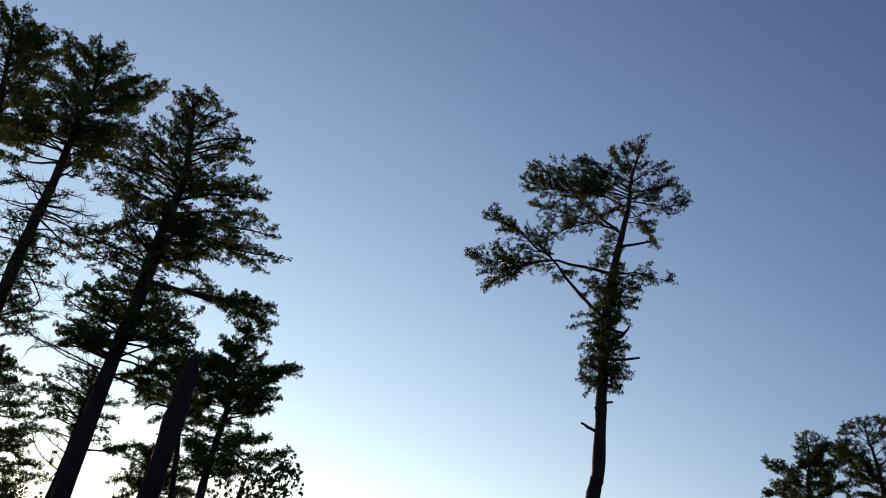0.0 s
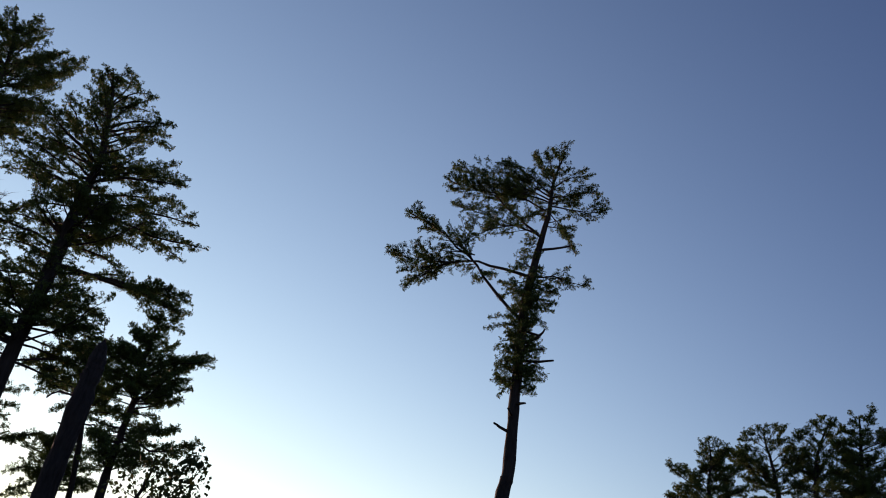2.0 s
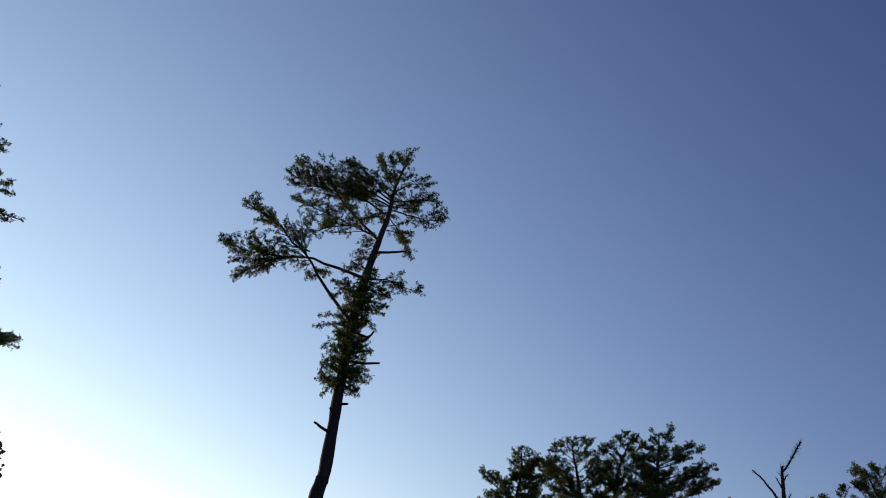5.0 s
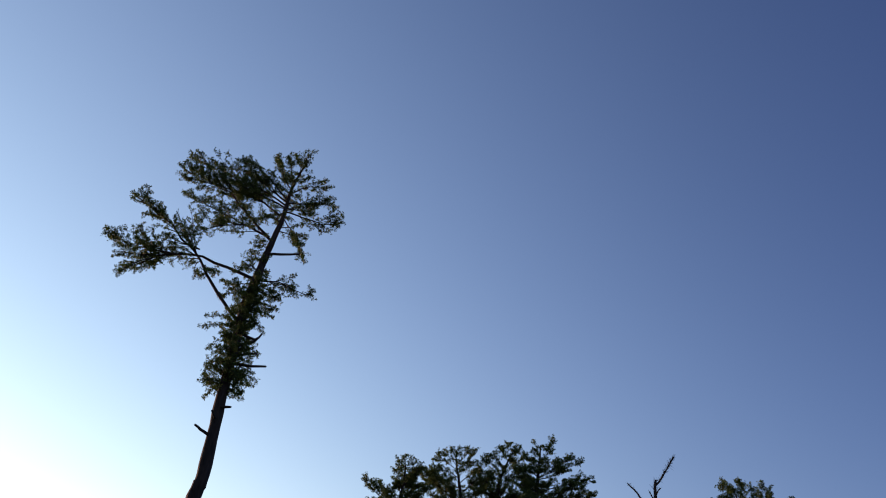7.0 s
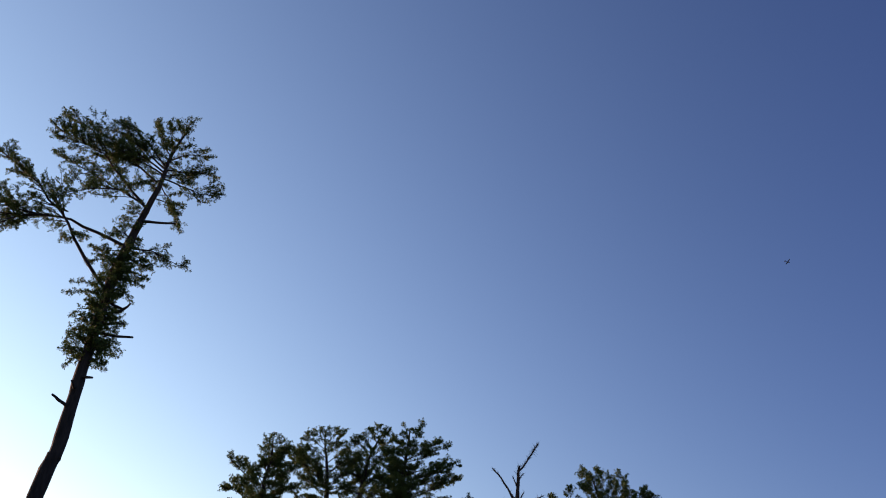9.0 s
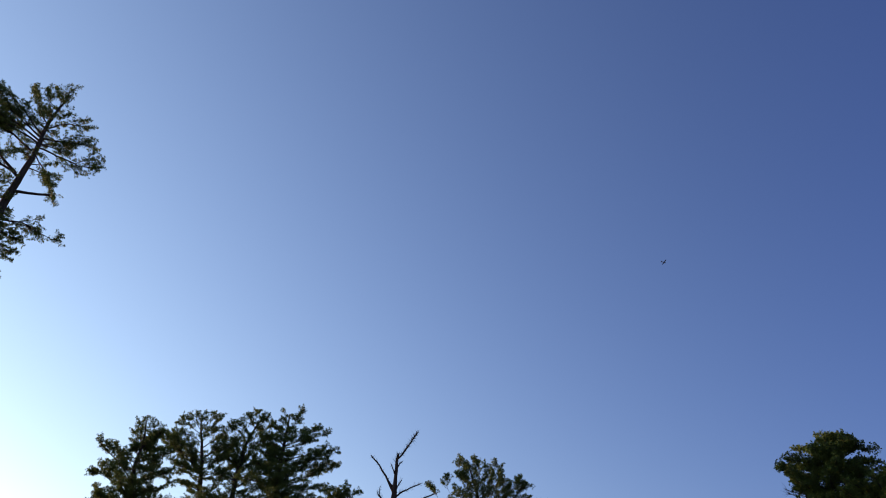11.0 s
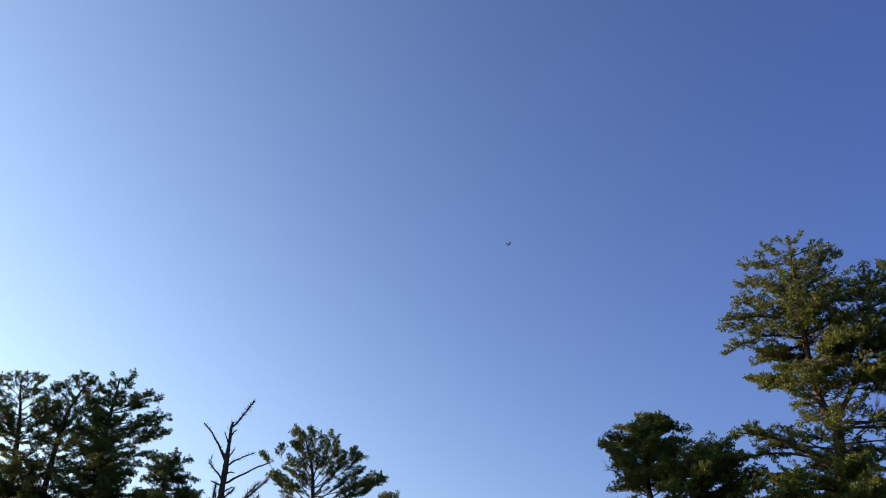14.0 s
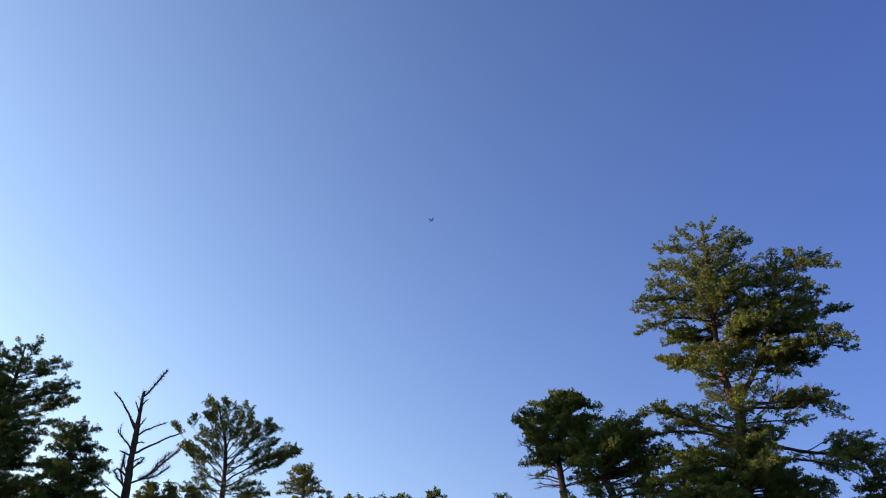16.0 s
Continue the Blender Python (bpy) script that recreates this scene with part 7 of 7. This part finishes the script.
limb(great_pine, [(0.06, 0, 12.89), (-1.63, 0.43, 13.23), (-3.08, 0.85, 12.85)], 0.06, 0.3)
limb(great_pine, [(0.07, 0, 13.27), (1.15, 0.28, 13.55), (2.18, 0.56, 13.29)], 0.05, 0.3)
limb(great_pine, [(0.06, 0, 13.02), (2.07, 0.71, 13.15), (4.05, 1.43, 12.6)], 0.08, 0.35)
limb(great_pine, [(0.04, 0, 12.51), (1.5, 0.58, 12.58), (2.98, 1.16, 12.26)], 0.06, 0.3)
limb(great_pine, [(0.03, 0, 12.26), (-1.45, -0.49, 12.07), (-3.02, -0.99, 11.76)], 0.06, 0.3)
limb(great_pine, [(0.14, 0, 14.59), (0.92, -0.34, 14.43), (1.82, -0.67, 14.12)], 0.04, 0.3)
limb(great_pine, [(0.17, 0, 15.12), (-0.64, -0.32, 14.81), (-1.39, -0.65, 14.45)], 0.04, 0.3)
fill(great_pine, 18.9, 25.53, 46, 1.22, 3.54, spread=75, rise=0.25)
fill(great_pine, 18.35, 23.8, 42, 1.22, 3.54, stem=second_stem, spread=55, rise=0.25)
fill(great_pine, 14.87, 17.06, 9, 0.98, 2.44)
fill(great_pine, 17.38, 19.12, 11, 0.98, 1.83, spread=60)
fill(great_pine, 17.25, 19.25, 12, 0.98, 1.83, stem=second_stem, spread=60)
fill(great_pine, 11.76, 15.11, 32, 1.59, 3.66, spread=60, rise=0.25)
fill(great_pine, 9.82, 12.76, 16, 2.44, 3.9, spread=70)
fill(great_pine, 17.0, 21.5, 15, 1.4, 2.6, lf=0.35, spread=28, rise=0.25)
fill(great_pine, 21.0, 24.6, 9, 0.9, 2.0, lf=0.3, spread=30, rise=0.2)
fill(great_pine, 12.6, 16.6, 15, 1.2, 2.3, lf=0.3, spread=40, rise=0.2)
limb(great_pine, [(0.07, 0, 13.15), (-1.86, 0.4, 13.44), (-4.36, 0.81, 13.24)], 0.08, 0.35)
limb(great_pine, [(0.09, 0, 13.59), (-2.04, 0.45, 14.19), (-4.31, 0.89, 13.97)], 0.08, 0.35)
limb(great_pine, [(0.04, 0, 12.46), (-2.46, 0.87, 12.96), (-5.58, 1.74, 13.07)], 0.1, 0.35)
limb(great_pine, [(0.03, 0, 12.13), (-2.16, -0.73, 12.18), (-4.7, -1.45, 11.72)], 0.09, 0.35)
limb(great_pine, [(0.17, 0, 15.11), (2.26, 0.4, 14.41), (3.7, 0.8, 14.28), (6.21, 1.2, 14.43)], 0.11, 0.6)
limb(great_pine, [(0.14, 0, 14.58), (2.25, 0.27, 14.34), (4.15, 0.53, 14.22), (5.56, 0.8, 14.91)], 0.06, 0.6)
limb(great_pine, [(3.45, 0.6, 14.29), (4.71, 0.52, 14.7), (5.96, 1.04, 15.01)], 0.03, 0.1)
limb(great_pine, [(3.92, 0.6, 14.23), (5.32, 0.42, 14.24), (6.38, 0.84, 14.5)], 0.03, 0.1)
limb(great_pine, [(3.21, 0.6, 14.3), (4.56, 0.26, 13.96), (6.03, 0.53, 13.78)], 0.03, 0.2)
limb(great_pine, [(4.16, 0.6, 14.24), (5.2, 0.22, 13.68), (6.17, 0.44, 13.6)], 0.03, 0.1)
limb(great_pine, [(3.68, 0.6, 14.22), (4.72, 0.42, 13.51), (5.61, 0.83, 13.29)], 0.03, 0.2)
limb(great_pine, [(2.98, 0.6, 14.37), (3.87, 0.38, 14.72), (4.64, 0.75, 15.09)], 0.03, 0.3)
limb(great_pine, [(2.69, 0.6, 14.07), (3.76, 0.25, 13.39), (4.45, 0.5, 12.86)], 0.03, 0.3)
limb(great_pine, [(2.25, 0.6, 14.37), (3.13, 0.34, 13.84), (3.84, 0.67, 13.32)], 0.03, 0.3)
bare_limb(great_pine, [(0.99, -0.7, 15.78), (1.63, -0.4, 16.46), (2.02, -0.8, 16.89), (2.13, -1.2, 17.33)], 0.04)
bare_limb(great_pine, [(1.71, -0.7, 16.45), (2.24, -1.2, 16.72)], 0.04)
bare_limb(great_pine, [(2.44, -0.7, 15.66), (3.15, -0.6, 16.31), (3.58, -1.2, 16.81)], 0.04)
bare_limb(great_pine, [(-0.23, -0.3, 18.72), (-0.38, -0.25, 18.32), (-0.4, -0.5, 19.4)], 0.05)
limb(great_pine, [(0.09, 0, 13.55), (-1.73, 0.42, 13.99), (-2.99, 0.85, 14.08)], 0.06, 0.3)
limb(great_pine, [(0.06, 0, 13.04), (-2.05, 0.44, 13.38), (-3.29, 0.87, 13.67)], 0.06, 0.3)
limb(great_pine, [(0.1, 0, 13.81), (-1.68, 0.3, 14.38), (-2.8, 0.59, 14.4)], 0.06, 0.3)
limb(great_pine, [(0.14, 0, 14.58), (-1.29, 0.4, 15.58), (-2.25, 0.8, 16.17)], 0.06, 0.3)
limb(great_pine, [(0.05, 0, 12.75), (1.77, -0.32, 12.82), (3.08, -0.64, 12.45)], 0.06, 0.3)
limb(great_pine, [(0.07, 0, 13.27), (1.17, 0.4, 13.59), (2.1, 0.8, 13.39)], 0.06, 0.3)
limb(great_pine, [(0.18, 0, 15.35), (1.56, 0.34, 15.39), (2.14, 0.69, 15.19)], 0.06, 0.3)
right_edge_pine = pine(64, 2.4, "green pine at the edge of the wood", 89, 44, [(-0.57, 0, -0.2, 0.23), (-0.28, 0, 5.85, 0.19), (0.01, 0, 11.71, 0.17), (0.2, 0, 13.06, 0.12), (0.42, 0, 14.58, 0.04)], fine=0.95, needles=5)
limb(right_edge_pine, [(0.24, 0, 13.31), (-0.59, 0.34, 13.35), (-1.42, 0.68, 13.37)], 0.04, 0.3)
limb(right_edge_pine, [(0.17, 0, 12.81), (-0.67, 0.43, 13), (-1.75, 0.85, 12.97)], 0.04, 0.3)
limb(right_edge_pine, [(0.1, 0, 12.32), (-0.77, 0.49, 12.51), (-2.09, 0.98, 12.46)], 0.05, 0.3)
limb(right_edge_pine, [(0.31, 0, 13.82), (-0.28, -0.21, 13.56), (-0.87, -0.43, 13.32)], 0.03, 0.3)
limb(right_edge_pine, [(0.28, 0, 13.56), (0.87, 0.13, 13.67), (1.37, 0.26, 13.5)], 0.03, 0.3)
fill(right_edge_pine, 11.84, 14.32, 18, 0.96, 2.64)

# tops of the wood farther back
far_pine = pine(70, 1.5, "top of a distant pine above the treeline", 55.7, 64, [(0.81, 0, -0.2, 0.26), (0.42, 0, 7.83, 0.21), (0.03, 0, 15.65, 0.19), (-0.03, 0, 16.83, 0.11), (-0.08, 0, 17.79, 0.04)], needles=5)
limb(far_pine, [(-0.05, 0, 17.23), (-0.45, -0.1, 17.38), (-0.98, -0.2, 17.16)], 0.03, 0.3)
limb(far_pine, [(-0.06, 0, 17.43), (0.33, -0.18, 17.69), (0.82, -0.36, 17.44)], 0.03, 0.3)
fill(far_pine, 15.66, 17.47, 16, 0.5, 1.5)
far_pine = pine(71, 1.5, "top of a distant pine above the treeline", 58.8, 64, [(0.37, 0, -0.2, 0.26), (0.16, 0, 7.92, 0.21), (-0.05, 0, 15.83, 0.19), (-0.08, 0, 17.02, 0.11), (-0.1, 0, 18.07, 0.04)], needles=5)
limb(far_pine, [(-0.09, 0, 17.42), (-0.48, -0.11, 17.57), (-1.02, -0.22, 17.35)], 0.03, 0.3)
limb(far_pine, [(-0.09, 0, 17.62), (0.32, 0.17, 17.97), (0.81, 0.34, 17.8)], 0.03, 0.3)
fill(far_pine, 15.84, 17.74, 14, 0.5, 1.5)
far_pine = pine(72, 1.5, "top of a distant pine above the treeline", 61.1, 64, [(0.08, 0, -0.2, 0.26), (0.03, 0, 7.97, 0.21), (-0.01, 0, 15.94, 0.19), (-0.02, 0, 17.13, 0.11), (-0.04, 0, 18.67, 0.04)], needles=5)
limb(far_pine, [(-0.02, 0, 17.54), (-0.4, -0.23, 17.66), (-0.95, -0.46, 17.42)], 0.03, 0.3)
limb(far_pine, [(-0.02, 0, 17.74), (0.4, 0.22, 18.09), (0.88, 0.45, 17.93)], 0.03, 0.3)
fill(far_pine, 15.95, 18.35, 22, 0.5, 1.5)
far_pine = pine(73, 1.5, "top of a distant pine above the treeline", 65.1, 64, [(-0.48, 0, -0.2, 0.26), (-0.23, 0, 8.04, 0.21), (0.01, 0, 16.08, 0.19), (0.05, 0, 17.27, 0.11), (0.09, 0, 18.24, 0.04)], needles=5)
limb(far_pine, [(0.07, 0, 17.67), (-0.32, -0.21, 17.81), (-0.87, -0.42, 17.58)], 0.03, 0.3)
limb(far_pine, [(0.07, 0, 17.87), (0.49, -0.19, 18.12), (0.96, -0.38, 17.85)], 0.03, 0.3)
fill(far_pine, 16.08, 17.91, 17, 0.5, 1.5)
far_pine = pine(74, 1.5, "top of a distant pine above the treeline", 57.2, 64, [(0.65, 0, -0.2, 0.26), (0.34, 0, 7.87, 0.21), (0.02, 0, 15.75, 0.19), (-0.02, 0, 16.93, 0.11), (-0.04, 0, 17.77, 0.04)], needles=5)
limb(far_pine, [(-0.03, 0, 17.33), (-0.43, 0.16, 17.55), (-0.98, 0.33, 17.39)], 0.03, 0.3)
limb(far_pine, [(-0.04, 0, 17.53), (0.36, -0.19, 17.79), (0.84, -0.39, 17.53)], 0.03, 0.3)
fill(far_pine, 15.75, 17.45, 14, 0.5, 1.5)
far_pine = pine(75, 1.5, "top of a distant pine above the treeline", 44.8, 58, [(0.62, 0, -0.2, 0.23), (0.29, 0, 6.73, 0.19), (-0.05, 0, 13.45, 0.17), (-0.2, 0, 14.46, 0.1), (-0.45, 0, 15.98, 0.04)], needles=5)
limb(far_pine, [(-0.26, 0, 14.8), (-0.6, -0.17, 14.9), (-1.02, -0.34, 14.67)], 0.03, 0.3)
limb(far_pine, [(-0.28, 0, 14.98), (0.03, 0.14, 15.29), (0.46, 0.28, 15.16)], 0.03, 0.3)
fill(far_pine, 13.46, 15.7, 20, 0.5, 1.5)
far_pine = pine(76, 1.5, "top of a distant pine above the treeline", 46.1, 58, [(0.65, 0, -0.2, 0.23), (0.31, 0, 6.79, 0.19), (-0.03, 0, 13.58, 0.17), (-0.17, 0, 14.6, 0.1), (-0.37, 0, 15.92, 0.04)], needles=5)
limb(far_pine, [(-0.22, 0, 14.95), (-0.57, -0.08, 15.07), (-1.01, -0.15, 14.86)], 0.03, 0.3)
limb(far_pine, [(-0.25, 0, 15.12), (0.07, 0.09, 15.42), (0.5, 0.18, 15.28)], 0.03, 0.3)
fill(far_pine, 13.59, 15.64, 18, 0.5, 1.5)
far_pine = pine(77, 1.5, "top of a distant pine above the treeline", 37.3, 58, [(0.59, 0, -0.2, 0.23), (0.28, 0, 6.3, 0.19), (-0.04, 0, 12.59, 0.17), (-0.25, 0, 13.55, 0.1), (-0.54, 0, 14.84, 0.04)], needles=5)
limb(far_pine, [(-0.32, 0, 13.87), (-0.63, -0.16, 13.95), (-1.01, -0.32, 13.73)], 0.03, 0.3)
limb(far_pine, [(-0.35, 0, 14.03), (-0.09, 0.16, 14.33), (0.31, 0.33, 14.23)], 0.03, 0.3)
fill(far_pine, 12.6, 14.58, 22, 0.5, 1.5)
far_pine = pine(78, 1.5, "top of a distant pine above the treeline", 36.1, 58, [(0.61, 0, -0.2, 0.23), (0.3, 0, 6.22, 0.19), (-0.01, 0, 12.44, 0.17), (-0.22, 0, 13.38, 0.09), (-0.54, 0, 14.72, 0.04)], needles=5)
limb(far_pine, [(-0.3, 0, 13.7), (-0.61, -0.06, 13.81), (-0.98, -0.12, 13.61)], 0.02, 0.3)
limb(far_pine, [(-0.34, 0, 13.86), (-0.08, -0.14, 14.09), (0.31, -0.29, 13.93)], 0.02, 0.3)
fill(far_pine, 12.45, 14.47, 22, 0.5, 1.5)
far_pine = pine(79, 1.5, "top of a distant pine above the treeline", 43.5, 58, [(0.68, 0, -0.2, 0.23), (0.35, 0, 6.66, 0.19), (0.02, 0, 13.32, 0.17), (-0.15, 0, 14.33, 0.1), (-0.45, 0, 16.04, 0.04)], needles=5)
limb(far_pine, [(-0.2, 0, 14.66), (-0.54, 0.08, 14.82), (-0.97, 0.16, 14.65)], 0.03, 0.3)
limb(far_pine, [(-0.23, 0, 14.83), (0.07, 0.12, 15.14), (0.5, 0.24, 15.02)], 0.03, 0.3)
fill(far_pine, 13.33, 15.76, 22, 0.5, 1.5)
far_pine = pine(80, 1.5, "top of a distant pine above the treeline", 40.3, 58, [(0.64, 0, -0.2, 0.23), (0.31, 0, 6.48, 0.19), (-0.01, 0, 12.96, 0.17), (-0.2, 0, 13.94, 0.1), (-0.4, 0, 15, 0.04)], needles=5)
limb(far_pine, [(-0.26, 0, 14.27), (-0.59, -0.13, 14.37), (-0.99, -0.26, 14.15)], 0.03, 0.3)
limb(far_pine, [(-0.29, 0, 14.44), (-0.01, 0.14, 14.74), (0.41, 0.29, 14.63)], 0.03, 0.3)
fill(far_pine, 12.97, 14.74, 20, 0.5, 1.5)
far_pine = pine(81, 1.5, "top of a distant pine above the treeline", 49.4, 58, [(0.74, 0, -0.2, 0.23), (0.39, 0, 6.94, 0.19), (0.04, 0, 13.88, 0.17), (-0.07, 0, 14.93, 0.1), (-0.2, 0, 16.06, 0.04)], needles=5)
limb(far_pine, [(-0.11, 0, 15.28), (-0.46, -0.07, 15.41), (-0.92, -0.15, 15.2)], 0.03, 0.3)
limb(far_pine, [(-0.13, 0, 15.45), (0.21, -0.15, 15.7), (0.64, -0.31, 15.49)], 0.03, 0.3)
fill(far_pine, 13.89, 15.77, 18, 0.5, 1.5)
tagged(group_pine.root, group="pines across the clearing")
tagged(group_pine_two.root, group="pines across the clearing")
tagged(group_pine_three.root, group="pines across the clearing")
tagged(group_pine_four.root, group="pines across the clearing")
# ---- trees: end ----

for tree in GROWN:
    finish(tree)


# ---- unseen wood added to close the clearing behind the camera and block low light ----
def build_unseen_woods():
    rng = np.random.default_rng(77)
    verts, tris = [], []
    spots = []
    for k in range(46):
        spots.append((112 + 206 * (k + rng.random()) / 46, rng.uniform(38, 60), rng.uniform(15, 22)))
    # across the clearing it stands farther off and lower, kept out of view
    for k in range(72):
        a, d = -38 + 150 * (k + rng.random()) / 72, rng.uniform(64, 84)
        rise = np.interp(a, [-38, -24, -8, 8, 16, 48, 64, 112], [5.5, 5.5, 7.4, 10.2, 11.2, 11.2, 12.3, 12.0])
        spots.append((a, d, min(19, 1.6 + d * math.tan(radians(rise)))))
    for az, dist, high in spots:
        az = radians(az)
        base = np.array([dist * math.sin(az), dist * math.cos(az), 0.0])
        ring, lean = np.radians([0, 120, 240]), rng.normal(0, 0.4, 2)
        foot = [base + (0.25 * math.cos(a), 0.25 * math.sin(a), -0.1) for a in ring]
        n = len(verts)
        verts += foot + [base + (lean[0], lean[1], high)]
        tris += [(n, n + 1, n + 3), (n + 1, n + 2, n + 3), (n + 2, n, n + 3)]
        for q in range(900):
            h = rng.uniform(0.22, 1.0)
            r = (1.05 - h) ** 0.7 * 4.2 * rng.random() ** 0.5
            a = rng.uniform(0, 2 * math.pi)
            p = base + (lean[0] * h + r * math.cos(a), lean[1] * h + r * math.sin(a), high * h)
            n = len(verts)
            verts += [p + rng.normal(0, 0.28, 3) for _ in range(3)]
            tris.append((n, n + 1, n + 2))
    ob = mesh_of("unseen_woods", np.array(verts), [np.array(tris)], NEEDLES, None, "unseen dark pine wood added round the clearing to block low light", False, "stuff")
    tagged(ob, category="woods")


build_unseen_woods()


# ---- the small aeroplane, far off and high ----
def build_aeroplane(az, el, dist, heading, bank):
    m, n, l, p = material("aeroplane_paint")
    p.inputs["Base Color"].default_value, p.inputs["Roughness"].default_value = (0.035, 0.038, 0.045, 1), 0.45
    g, e = radians(az), radians(el)
    root = tagged(new("aeroplane"), "small dark high-wing aeroplane, far off in the sky", "aeroplane")
    root.matrix_world = pose(dist * math.cos(e) * math.sin(g), dist * math.cos(e) * math.cos(g), EYE + dist * math.sin(e), 0, bank, heading)
    rng = np.random.default_rng(9)

    def blade(name, a, b, chord_a, chord_b, thick, parent, across):
        """A tapered wing or fin from a to b, rounded on its leading edge."""
        a, b, across = Vector(a), Vector(b), Vector(across)
        bm = bmesh.new()
        rings = []
        for q, c in ((a, chord_a), (b, chord_b)):
            ring = [(0.5, 0), (0.35, 0.5), (0.0, 0.45), (-0.5, 0.05), (-0.5, -0.05), (0.0, -0.35), (0.35, -0.4)]
            rings.append([bm.verts.new(q + Vector((0, y * c, 0)) + across * z * thick) for y, z in ring])
        for k in range(7):
            bm.faces.new((rings[0][k], rings[0][(k + 1) % 7], rings[1][(k + 1) % 7], rings[1][k]))
        bm.faces.new(rings[0]), bm.faces.new(rings[1])
        bmesh.ops.recalc_face_normals(bm, faces=bm.faces)
        me = bpy.data.meshes.new(name)
        bm.to_mesh(me), bm.free()
        me.materials.append(m)
        ob = new(name, me)
        ob.parent = parent
        return ob

    ys = [3.4, 3.2, 2.6, 1.4, 0.2, -1.5, -3.5, -4.6]
    rs = [0.12, 0.42, 0.58, 0.72, 0.72, 0.5, 0.26, 0.1]
    v, f = tube(np.array([(0, y, 0.12 if y < -1 else 0) for y in ys]), rs, 10, rng)
    mesh_of("fuselage", v, f, m, root)
    for side in (-1, 1):
        blade("wing", (side * 0.3, 0.7, 0.72), (side * 5.4, 0.55, 0.85), 1.7, 1.15, 0.22, root, (0, 0, 1))
        blade("tailplane", (side * 0.1, -4.1, 0.15), (side * 1.8, -4.2, 0.18), 1.2, 0.7, 0.12, root, (0, 0, 1))
        blade("wing_strut", (side * 0.55, 0.6, -0.45), (side * 2.4, 0.6, 0.7), 0.2, 0.2, 0.08, root, (0, 0, 1))
    blade("tail_fin", (0, -4.1, 0.2), (0, -4.5, 1.5), 1.3, 0.7, 0.12, root, (1, 0, 0))


build_aeroplane(60.0, 31.9, 1350.0, -116.0, -16.0)
